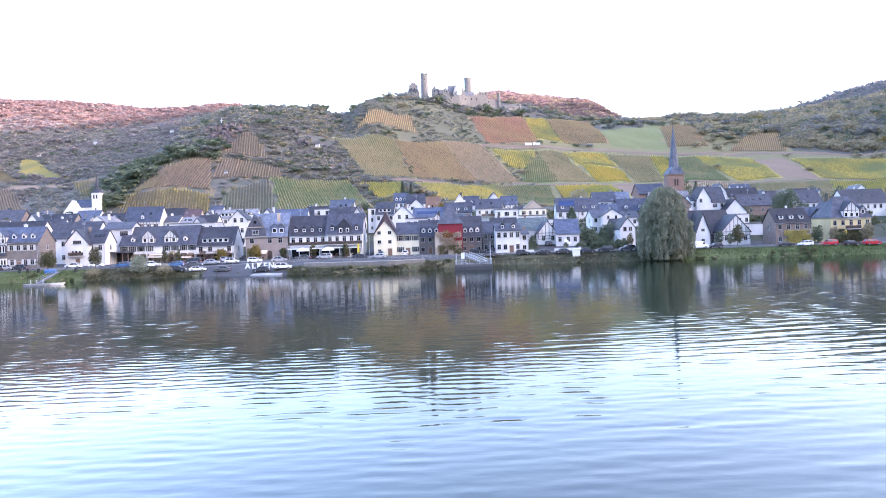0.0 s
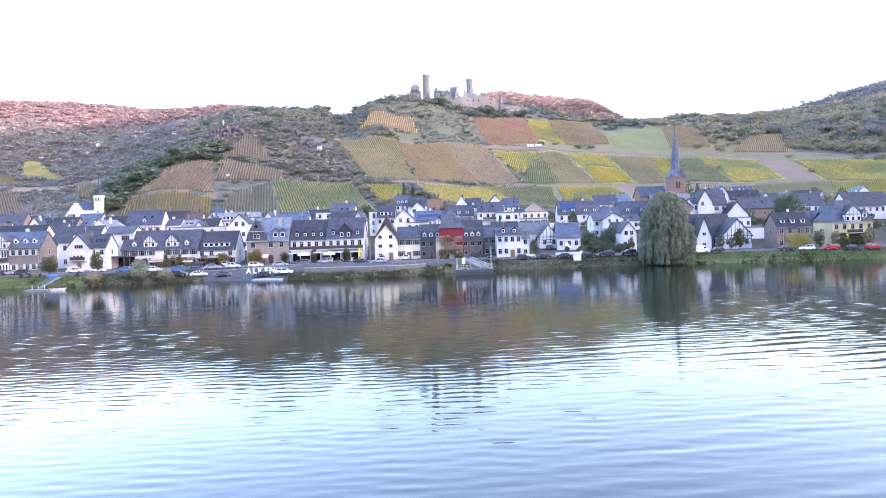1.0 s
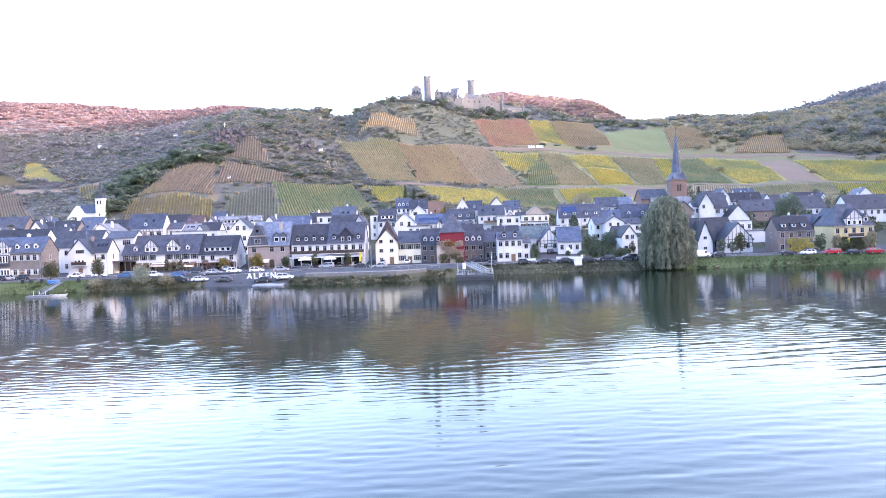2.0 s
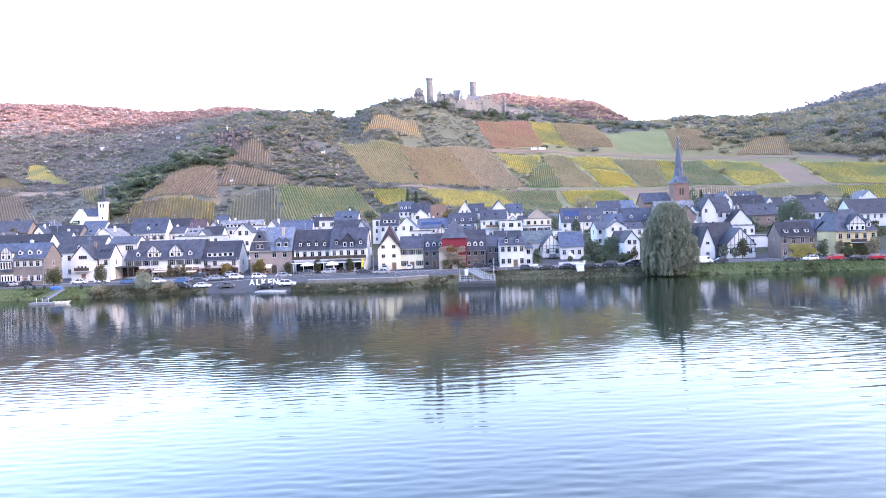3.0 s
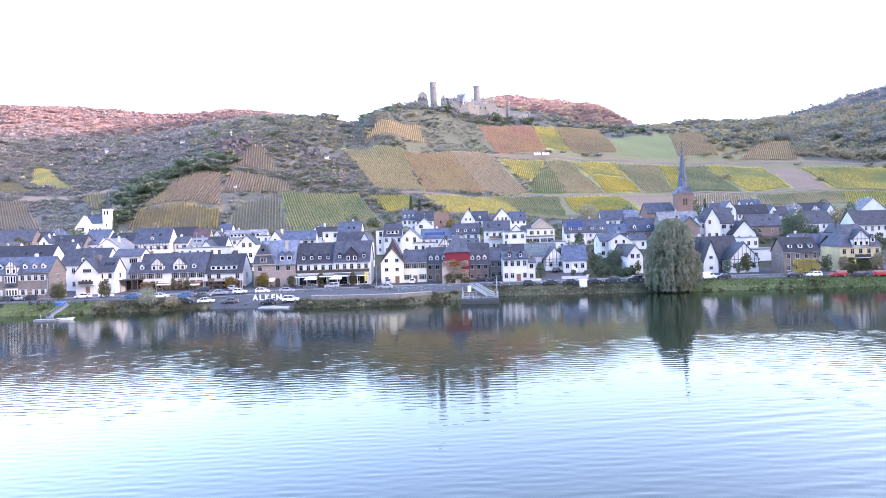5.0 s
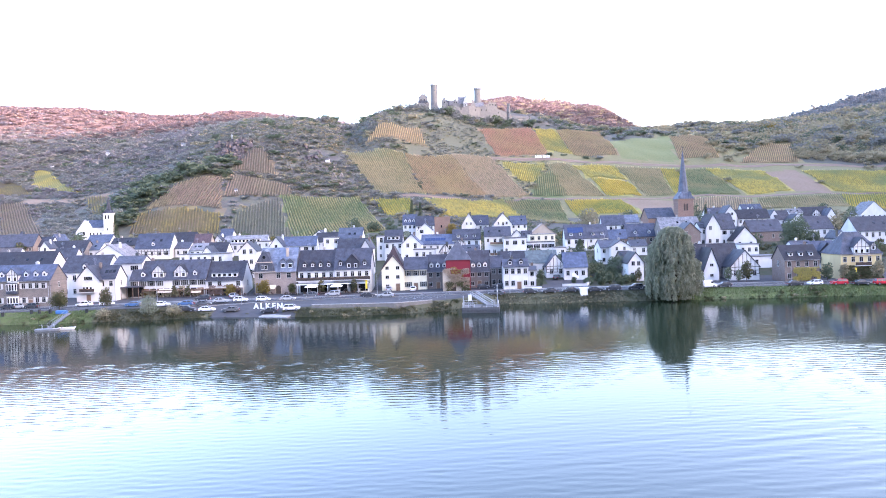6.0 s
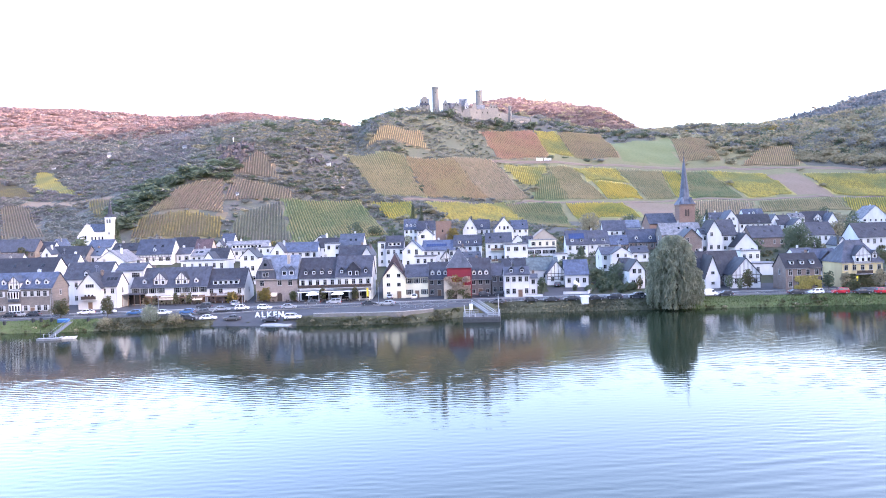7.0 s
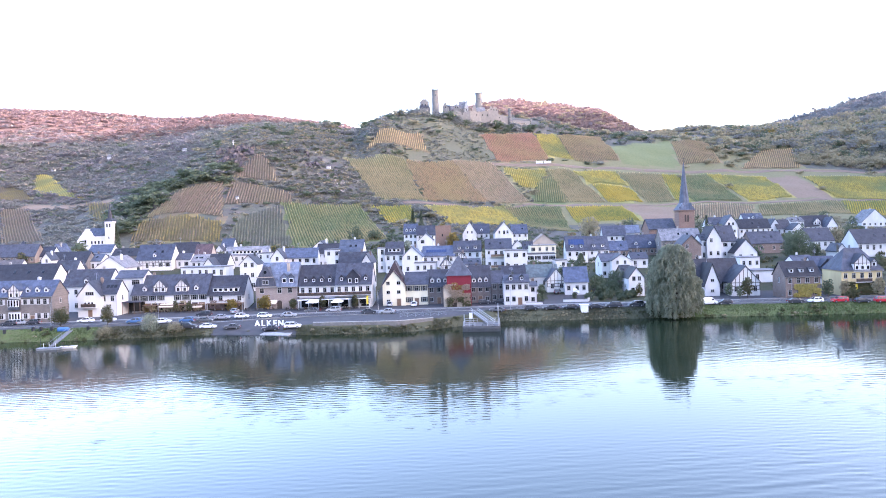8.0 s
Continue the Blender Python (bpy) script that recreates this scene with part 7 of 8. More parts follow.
def car(form, colour, x, y, turn=0.0, label="", name="car"):
    """A parked car; turn 0 points its nose downstream."""
    z = float(ground_z([x], [y])[0]) + (0.04 if abs(y - road_y(x)) < 3.6 else 0.01)
    m = pose(x, y, z, 0, 0, turn)
    words = label or "%s %s parked beside the riverside road" % (colour, {"saloon": "saloon car", "hatch": "small hatchback", "suv": "tall estate car", "van": "delivery van"}[form])
    if (form, colour) in MADE:
        ob = copy_thing(MADE[form, colour], m)
        return tagged(ob, words)
    low, high, w, r, axles = CAR_FORMS[form]
    t = thing(name, m, words, "van" if form == "van" else "car", "parked cars")
    body = bmesh.new()
    profile_y(body, low, -w / 2, w / 2)
    bmesh.ops.bevel(body, geom=[e for e in body.edges], offset=0.07, segments=2, affect="EDGES", clamp_overlap=True)
    b = part("body", body, PAINT[colour], t)
    cabin = bmesh.new()
    k = 0.14
    loft(cabin, [(px, -w / 2 + 0.06, pz) for px, pz in (high[0], high[3])] + [(px, w / 2 - 0.06, pz) for px, pz in (high[3], high[0])],
         [(px, -w / 2 + 0.06 + k, pz) for px, pz in (high[1], high[2])] + [(px, w / 2 - 0.06 - k, pz) for px, pz in (high[2], high[1])])
    bmesh.ops.recalc_face_normals(cabin, faces=cabin.faces)
    part("glasshouse", cabin, GLASS if form != "van" else PAINT[colour], t)
    roof = bmesh.new()
    x1, x0, zr = high[1][0], high[2][0], high[2][1]
    loft(roof, [(x0, -w / 2 + 0.18, zr - 0.03), (x1, -w / 2 + 0.18, zr - 0.05), (x1, w / 2 - 0.18, zr - 0.05), (x0, w / 2 - 0.18, zr - 0.03)],
         [(x0 + 0.1, -w / 2 + 0.3, zr + 0.05), (x1 - 0.15, -w / 2 + 0.3, zr + 0.03), (x1 - 0.15, w / 2 - 0.3, zr + 0.03), (x0 + 0.1, w / 2 - 0.3, zr + 0.05)])
    part("roof", roof, PAINT[colour], t)
    for side in (-1, 1):
        mx = (high[0][0] + high[3][0]) / 2 - 0.1
        for a, c, k in ((high[0], high[1], 0.05), (high[3], high[2], 0.09), ((mx, high[0][1]), (mx, zr), 0.05)):
            pillar = bmesh.new()
            rod(pillar, (a[0], side * (w / 2 - 0.06), a[1]), (c[0], side * (w / 2 - 0.2), c[1]), k, 5)
            part("pillar", pillar, PAINT[colour], t)
        if form == "van":
            pane = bmesh.new()
            box(pane, 0.75, 1.45, side * (w / 2 - 0.1) - 0.03, side * (w / 2 - 0.1) + 0.03, 1.32, 1.78)
            part("side_window", pane, GLASS, t)
        mirror = bmesh.new()
        box(mirror, high[0][0] - 0.35, high[0][0] - 0.2, side * (w / 2 + 0.02), side * (w / 2 + 0.18), high[0][1] + 0.02, high[0][1] + 0.16)
        part("mirror", mirror, PAINT[colour], t)
        for end, mat, nm in ((max(p[0] for p in low), HEADLIGHT, "headlight"), (min(p[0] for p in low), TAILLIGHT, "tail_light")):
            lamp = bmesh.new()
            box(lamp, end - 0.1, end + 0.02, side * w * 0.36 - 0.2, side * w * 0.36 + 0.2, 0.6, 0.76)
            part(nm, lamp, mat, t)
        for ax in axles:
            tyre = bmesh.new()
            s0, s1 = side * (w / 2 - 0.2), side * (w / 2 + 0.015)
            loft(tyre, [(ax + px, s0, r + pz) for px, pz, _ in ring(r, 0, 14)], [(ax + px, s1, r + pz) for px, pz, _ in ring(r, 0, 14)])
            bmesh.ops.recalc_face_normals(tyre, faces=tyre.faces)
            wheel = part("wheel", tyre, TYRE, t)
            rim = bmesh.new()
            s2 = s1 + side * 0.012
            loft(rim, [(ax + px, s1 - side * 0.02, r + pz) for px, pz, _ in ring(r * 0.62, 0, 10)], [(ax + px, s2, r + pz) for px, pz, _ in ring(r * 0.6, 0, 10)])
            bmesh.ops.recalc_face_normals(rim, faces=rim.faces)
            part("rim", rim, GREY_METAL, wheel)
    for end in (max(p[0] for p in low), min(p[0] for p in low)):
        pl = bmesh.new()
        box(pl, end - 0.02, end + 0.02, -0.26, 0.26, 0.42, 0.53)
        part("number_plate", pl, PLATE, t)
    MADE[form, colour] = t
    return t


car("suv", "dark", -73.1, 199.5, 4)
car("saloon", "white", -68.0, 200.6, 3)
car("saloon", "grey", -61.1, 199.5, 186)
car("saloon", "dark", -49.7, 196.1, 185)
car("suv", "white", -43.5, 195.4, 2)
car("saloon", "white", -81.0, 202.1, 6)
car("hatch", "blue", -75.5, 205.1, 184)
car("saloon", "grey", -70.8, 206.2, 5)
car("suv", "dark", -74.3, 215.8, 185)
car("saloon", "silver", -66.7, 208.7, 5)
car("hatch", "white", -61.1, 209.2, 6)
car("hatch", "white", -54.4, 208.4, 1)
car("saloon", "silver", -47.6, 208.9, 7)
car("hatch", "silver", -67.1, 222.6, 90)
car("saloon", "grey", -42.7, 218.6, 185)
car("suv", "silver", -36.3, 218.5, 185)
car("saloon", "dark", -24.9, 211.9, 2)
car("saloon", "silver", -19.6, 210.6, 180)
car("hatch", "silver", -20.5, 230.0, 90)
car("hatch", "white", -12.8, 228.1, 90)
car("saloon", "grey", 12.0, 211.9, 178)
car("hatch", "dark", 21.8, 212.1, 2)
car("saloon", "dark", 27.4, 211.8, 183)
car("saloon", "dark", 33.2, 211.9, 182)
car("saloon", "dark", 40.3, 211.6, -2)
car("suv", "dark", 45.5, 211.9, 178)
car("suv", "dark", 52.0, 212.2, 182)
car("saloon", "white", -105.7, 208.3, 184)
car("hatch", "white", -99.8, 209.6, 3)
car("hatch", "blue", -89.8, 203.9, 186)
car("saloon", "dark", -126.8, 206.5, 185)
car("hatch", "silver", -124.2, 207.2, 4)
car("hatch", "dark", -120.6, 207.6, 183)
car("hatch", "dark", 9.0, 229.1, -1)
car("hatch", "dark", 13.7, 229.6, 178)
car("van", "white", 72.4, 211.7, 2)
car("hatch", "dark", 77.1, 211.6, 179)
car("saloon", "dark", 96.8, 210.6, -0)
car("hatch", "white", 102.4, 210.5, 181)
car("suv", "red", 108.8, 209.8, 181)
car("saloon", "dark", 114.7, 209.1, 0)
car("suv", "red", 120.4, 208.8, 2)
car("saloon", "white", 26.0, 242.0, 60, "white saloon car parked in the yard beside the inn")
car("hatch", "dark", 33.9, 244.0, 70, "dark small hatchback parked on the yard")
car("hatch", "dark", 36.7, 249.0, 75, "dark small hatchback parked on the yard")
car("van", "white", 41.2, 243.0, 8, "white van parked behind the low yard wall")
car("hatch", "white", 105.0, 233.1, -1)
car("saloon", "dark", 40.0, 244.0, 183)
car("suv", "dark", 56.0, 211.9, 180)


# ---- landing stages ----
def landing_stage(x, y, turn):
    """Passenger-boat pontoon with railings, gangway and mooring poles."""
    t = thing("landing_stage", pose(x, y, 0, 0, 0, turn), "grey steel landing pontoon with railed gangway and poles", "pier")
    bm = bmesh.new()
    profile_x(bm, [(0.4, -0.5), (7.6, -0.5), (8, 0.9), (8, 1.35), (0, 1.35), (0, 0.9)], -4.8, 4.8)
    part("hull", bm, plain("pontoon_steel", (0.085, 0.09, 0.10), 0.6, 0.2), t)
    bm = bmesh.new()
    box(bm, -4.85, 4.85, -0.06, 8.06, 1.35, 1.45)
    part("deck", bm, plain("deck_planks", (0.085, 0.08, 0.078), 0.9), t)
    rail = plain("rail_paint", (0.34, 0.355, 0.37), 0.4)
    for x0, x1, yy in ((-4.6, -1.6, 0.2), (1.6, 4.6, 0.2), (-4.6, -1.2, 7.8), (2.6, 4.6, 7.8)):
        bm = bmesh.new()
        n = max(2, int((x1 - x0) / 1.0))
        for i in range(n + 1):
            px = x0 + (x1 - x0) * i / n
            rod(bm, (px, yy, 1.42), (px, yy, 2.5), 0.05)
        for zz in (1.95, 2.5):
            rod(bm, (x0, yy, zz), (x1, yy, zz), 0.05)
        part("railing", bm, rail, t)
    for px in (-4.6, 4.6):
        bm = bmesh.new()
        for i in range(8):
            rod(bm, (px, 0.2 + i * 7.6 / 7, 1.42), (px, 0.2 + i * 7.6 / 7, 2.5), 0.05)
        for zz in (1.95, 2.5):
            rod(bm, (px, 0.2, zz), (px, 7.8, zz), 0.05)
        part("railing", bm, rail, t)
    bm = bmesh.new()
    loft(bm, [(1.6, 2.6, 1.5), (3.4, 2.6, 1.5), (-1.6, 18.5, 2.8), (-3.4, 18.5, 2.8)], [(1.6, 2.6, 1.7), (3.4, 2.6, 1.7), (-1.6, 18.5, 3.0), (-3.4, 18.5, 3.0)])
    gang = part("gangway", bm, plain("gangway_boards", (0.10, 0.10, 0.10), 0.8), t)
    for px in (-0.95, 0.95):
        bm = bmesh.new()
        for i in range(10):
            f = i / 9
            rod(bm, (px + 2.5 - 5 * f, 2.6 + 15.9 * f, 1.6 + 1.3 * f), (px + 2.5 - 5 * f, 2.6 + 15.9 * f, 2.7 + 1.3 * f), 0.05)
        for dz in (0.55, 1.1):
            rod(bm, (px + 2.5, 2.6, 1.6 + dz), (px - 2.5, 18.5, 2.9 + dz), 0.06)
        part("handrail", bm, rail, gang)
    for px, hh in ((-4.4, 4.4), (4.4, 7.2)):
        bm = bmesh.new()
        rod(bm, (px, 1.0 if px < 0 else 0.5, -1), (px, 1.0 if px < 0 else 0.5, hh), 0.11, 8)
        part("mooring_pole", bm, rail, t)
    for px in (-2.2, 0.4, 3.2):
        bm = bmesh.new()
        loft(bm, ring(0.16, 1.45, 10, px, 0.35), ring(0.12, 1.8, 10, px, 0.35))
        loft(bm, ring(0.22, 1.8, 10, px, 0.35), ring(0.22, 1.88, 10, px, 0.35))
        part("bollard", bm, DARK_METAL, t)
    bm = bmesh.new()
    box(bm, -3.4, -2.5, 6.4, 6.6, 2.6, 4.2)
    sign = part("notice_board", bm, WHITE_PAINT, t)
    bm = bmesh.new()
    rod(bm, (-2.95, 6.5, 1.4), (-2.95, 6.5, 2.7), 0.06)
    part("post", bm, rail, sign)


landing_stage(6.6, 188.8, -4)


FERRY_GREY = plain("grey_rail_paint", (0.17, 0.18, 0.19), 0.6)


def boat_landing(x, y, turn):
    t = thing("boat_jetty", pose(x, y, 0, 0, 0, turn), "small grey floating jetty with slanting gangway", "jetty")
    bm = bmesh.new()
    loft(bm, [(-2.7, 0.2, -0.3), (2.1, 0.2, -0.3), (2.5, 1, -0.3), (2.1, 1.7, -0.3), (-2.7, 1.7, -0.3)], [(-2.9, 0, 0.5), (2.2, 0, 0.5), (3.0, 1, 0.6), (2.2, 1.9, 0.5), (-2.9, 1.9, 0.5)])
    part("float", bm, plain("grey_float", (0.20, 0.21, 0.23), 0.6), t)
    for i in range(7):
        bm = bmesh.new()
        px, hh = -2.5 + i * 0.72, (2.6, 1.5, 1.7, 1.4, 1.8, 1.5, 1.6)[i]
        rod(bm, (px, 1.7, 0.4), (px, 1.7, hh), 0.05)
        part("post", bm, WHITE_PAINT if i % 2 else DARK_METAL, t)
    bm = bmesh.new()
    rod(bm, (-2.5, 1.7, 1.3), (1.82, 1.7, 1.3), 0.03)
    part("railing", bm, FERRY_GREY, t)
    bm = bmesh.new()
    loft(bm, [(-0.5, 1.5, 0.55), (0.5, 1.5, 0.55), (-1.5, 16.5, 2.45), (-2.5, 16.5, 2.45)], [(-0.5, 1.5, 0.7), (0.5, 1.5, 0.7), (-1.5, 16.5, 2.6), (-2.5, 16.5, 2.6)])
    gang = part("gangway", bm, plain("worn_boards", (0.11, 0.11, 0.115), 0.85), t)
    for side in (-0.5, 0.5):
        bm = bmesh.new()
        for i in range(9):
            f = i / 8
            rod(bm, (side - 2 * f, 1.5 + 15 * f, 0.65 + 1.9 * f), (side - 2 * f, 1.5 + 15 * f, 1.6 + 1.9 * f), 0.03, 5)
        rod(bm, (side, 1.5, 1.6), (side - 2, 16.5, 3.5), 0.035)
        part("handrail", bm, FERRY_GREY, gang)
    b = thing("rowing_boat", pose(x + 3.6, y + 2.6, 0, 0, 0, turn + 8), "small white rowing boat moored at the jetty", "boat")
    bm = bmesh.new()
    loft(bm, [(-1.6, -0.4, -0.15), (1.3, -0.4, -0.15), (1.7, 0, -0.1), (1.3, 0.4, -0.15), (-1.6, 0.4, -0.15)], [(-1.9, -0.7, 0.5), (1.4, -0.7, 0.5), (2.3, 0, 0.65), (1.4, 0.7, 0.5), (-1.9, 0.7, 0.5)])
    part("hull", bm, WHITE_PAINT, b)
    bm = bmesh.new()
    for px in (-1.0, 0.2):
        box(bm, px - 0.15, px + 0.15, -0.62, 0.62, 0.5, 0.55)
    part("thwart", bm, BROWN_WOOD, b)


boat_landing(-99.2, 176.6, 3)


def tarp_stall(x, y):
    z = float(ground_z([x], [y])[0])
    t = thing("covered_table", pose(x, y, z), "blue tarpaulin cover over a small bench", "cover")
    bm = bmesh.new()
    profile_x(bm, [(-0.6, 0), (0.6, 0), (0.65, 0.75), (0, 1.0), (-0.65, 0.75)], -1.4, 1.4)
    part("tarpaulin", bm, plain("blue_tarpaulin", (0.04, 0.13, 0.33), 0.5), t)


tarp_stall(-105.4, 195.6)


def slipway():
    t = thing("slipway", pose(-47.5, 193.2, 0.0, 0, 0, -18), "grey concrete slipway edge at the water", "slipway")
    bm = bmesh.new()
    profile_x(bm, [(-1.4, -0.6), (3.5, -0.6), (3.5, 0.75), (-1.2, 0.18)], -4.2, 4.2)
    part("slab", bm, plain("wet_concrete", (0.26, 0.26, 0.27), 0.7), t)


slipway()


# ---- place name letters ----
def place_letters():
    for i, ch in enumerate("ALKEN"):
        cu = bpy.data.curves.new("letter", "FONT")
        cu.body, cu.size, cu.extrude, cu.align_x, cu.offset = ch, 2.2, 0.14, "CENTER", 0.055
        tmp = bpy.data.objects.new("letter_source", cu)
        mesh = bpy.data.meshes.new_from_object(tmp)
        bpy.data.objects.remove(tmp)
        x = -54.46 + i * 1.69
        y = 200.8 + i * -0.27
        z = float(ground_z([x], [y])[0])
        ob = piece("letter", mesh, WHITE_PAINT, at=pose(x, y, z - 0.06, 90, 0, -8))
        tagged(ob, "large free-standing white letter %s on the bank" % ch, "letter", "place name letters")


place_letters()


# ---- small street furniture ----
def kiosk(x, y):
    z = float(ground_z([x], [y])[0])
    t = thing("ticket_kiosk", pose(x, y, z), "small white kiosk with flat overhanging roof", "kiosk")
    bm = bmesh.new()
    box(bm, -1.0, 1.0, 0, 1.6, -0.4, 2.1)
    part("body", bm, WHITE_PAINT, t)
    bm = bmesh.new()
    box(bm, -1.25, 1.25, -0.25, 1.8, 2.1, 2.35)
    part("roof", bm, WHITE_PAINT, t)


kiosk(36.8, 209.3)


def parasol(x, y, r, h, first=[None]):
    z = float(ground_z([x], [y])[0])
    if first[0] is not None:
        return copy_thing(first[0], pose(x, y, z))
    t = thing("parasol", pose(x, y, z), "white square parasol over the hotel terrace", "parasol", "parasols")
    bm = bmesh.new()
    rod(bm, (0, 0, 0), (0, 0, h), 0.05)
    part("pole", bm, BROWN_WOOD, t)
    bm = bmesh.new()
    loft(bm, [(-r, -r, h - 0.75), (r, -r, h - 0.75), (r, r, h - 0.75), (-r, r, h - 0.75)], [(-0.08, -0.08, h + 0.1), (0.08, -0.08, h + 0.1), (0.08, 0.08, h + 0.1), (-0.08, 0.08, h + 0.1)])
    loft(bm, [(-r, -r, h - 1.0), (r, -r, h - 1.0), (r, r, h - 1.0), (-r, r, h - 1.0)], [(-r, -r, h - 0.74), (r, -r, h - 0.74), (r, r, h - 0.74), (-r, r, h - 0.74)])
    part("canopy", bm, plain("parasol_cloth", (0.78, 0.76, 0.7), 0.9), t)
    bm = bmesh.new()
    box(bm, -0.4, 0.4, -0.4, 0.4, 0, 0.12)
    part("base", bm, KERB, t)
    first[0] = t
    return t


for px, py in ((-43.7, 224.0), (-36.0, 223.6)):
    parasol(px, py, 1.7, 3.4)


def terrace_set(x, y, first=[None]):
    z = float(ground_z([x], [y])[0]) + 0.01
    if first[0] is not None:
        return copy_thing(first[0], pose(x, y, z, 0, 0, (x * 37) % 360))
    t = thing("terrace_table", pose(x, y, z), "dark cafe table on the terrace", "table", "terrace tables")
    bm = bmesh.new()
    loft(bm, ring(0.45, 0.71, 12), ring(0.45, 0.75, 12))
    part("tabletop", bm, BROWN_WOOD, t)
    bm = bmesh.new()
    rod(bm, (0, 0, 0.02), (0, 0, 0.71), 0.05)
    loft(bm, ring(0.28, 0, 8), ring(0.26, 0.04, 8))
    part("foot", bm, DARK_METAL, t)
    first[0] = t
    return t


def terrace_chair(x, y, turn, first=[None]):
    z = float(ground_z([x], [y])[0]) + 0.01
    if first[0] is not None:
        return copy_thing(first[0], pose(x, y, z, 0, 0, turn))
    t = thing("terrace_chair", pose(x, y, z, 0, 0, turn), "dark cafe chair on the terrace", "chair", "terrace chairs")
    bm = bmesh.new()
    box(bm, -0.22, 0.22, -0.22, 0.22, 0.42, 0.47)
    part("seat", bm, DARK_WOOD, t)
    bm = bmesh.new()
    box(bm, -0.22, 0.22, 0.18, 0.22, 0.5, 0.9)
    part("backrest", bm, DARK_WOOD, t)
    for sx in (-0.19, 0.19):
        for sy in (-0.19, 0.19):
            bm = bmesh.new()
            rod(bm, (sx, sy, 0), (sx, sy, 0.43 if sy < 0 else 0.9), 0.02, 4)
            part("leg", bm, DARK_METAL, t)
    first[0] = t
    return t


rng = random.Random(8)
for x0, x1, y in ((-66, -54, 227.6), (-52.5, -31, 226.6), (-52, -31, 223.2), (-96, -78, 227.8)):
    px = x0 + 1.0
    while px < x1:
        terrace_set(px, y)
        for a in (0, 120, 230):
            q = a + rng.uniform(-20, 20)
            terrace_chair(px + 0.75 * math.sin(radians(q)), y + 0.75 * -math.cos(radians(q)), q + 180 + rng.uniform(-15, 15))
        px += rng.uniform(2.2, 3.2)


def street_lamp(x, y, h=6.5, first=[None]):
    z = float(ground_z([x], [y])[0])
    if first[0] is not None:
        return copy_thing(first[0], pose(x, y, z))
    t = thing("street_lamp", pose(x, y, z), "thin grey street lamp post at the roadside", "street lamp", "street lamps")
    bm = bmesh.new()
    rod(bm, (0, 0, -0.3), (0, 0, h), 0.08, 8, 0.05)
    rod(bm, (0, 0, h - 0.1), (0, 0.9, h + 0.15), 0.04)
    part("post", bm, GREY_METAL, t)
    bm = bmesh.new()
    box(bm, -0.14, 0.14, 0.7, 1.4, h + 0.1, h + 0.24)
    part("lantern", bm, DARK_METAL, t)
    first[0] = t
    return t


for px in (-112, -83, -60, -22, 16, 62, 97):
    street_lamp(px, road_y(px) - 4.3)


def litter_bin(x, y, first=[None]):
    z = float(ground_z([x], [y])[0])
    if first[0] is not None:
        return copy_thing(first[0], pose(x, y, z))
    t = thing("litter_bin", pose(x, y, z), "dark metal litter bin on the riverside lawn", "bin", "litter bins")
    bm = bmesh.new()
    loft(bm, ring(0.36, -0.1, 10), ring(0.42, 0.95, 10))
    part("body", bm, DARK_METAL, t)
    bm = bmesh.new()
    loft(bm, ring(0.46, 0.95, 10), ring(0.3, 1.12, 10))
    part("lid", bm, DARK_METAL, t)
    first[0] = t
    return t


for px, py in ((-121.1, 195.0), (-113.9, 196.0), (-111.7, 196.0), (-108.8, 196.0), (-98.9, 196.0)):
    litter_bin(px, py)


def flag_post(x, y, h, tone, label):
    z = float(ground_z([x], [y])[0])
    t = thing("banner_post", pose(x, y, z), label, "banner")
    bm = bmesh.new()
    rod(bm, (0, 0, -0.2), (0, 0, h), 0.04)
    part("pole", bm, GREY_METAL, t)
    bm = bmesh.new()
    profile_x(bm, [(-0.02, h * 0.35), (0.02, h * 0.35), (0.02, h - 0.1), (-0.02, h - 0.1)], 0.04, 0.6)
    part("cloth", bm, plain("banner_cloth", tone, 0.8), t)


flag_post(-27.2, 224.5, 4.2, (0.75, 0.55, 0.03), "yellow banner on a pole at the hotel corner")
flag_post(118.5, 219.5, 4.0, (0.75, 0.55, 0.03), "yellow banner on a pole in a garden")


def bank_fence():
    t = thing("bank_fence", pose(-15.2, 201.3, float(ground_z([-15.2], [201.3])[0])), "white crossed-rail fence on the river bank", "fence")
    for i in range(7):
        bm = bmesh.new()
        rod(bm, (i * 2.1, i * 0.36, -0.3), (i * 2.1, i * 0.36, 1.0), 0.03)
        part("post", bm, GREY_METAL, t)
    for i in range(6):
        a, b = (i * 2.1, i * 0.36), ((i + 1) * 2.1, (i + 1) * 0.36)
        for z0, z1 in ((0.15, 1.0), (1.0, 0.15), (1.05, 1.05)):
            bm = bmesh.new()
            rod(bm, (*a, z0), (*b, z1), 0.018, 5)
            part("rail", bm, GREY_METAL, t)


bank_fence()


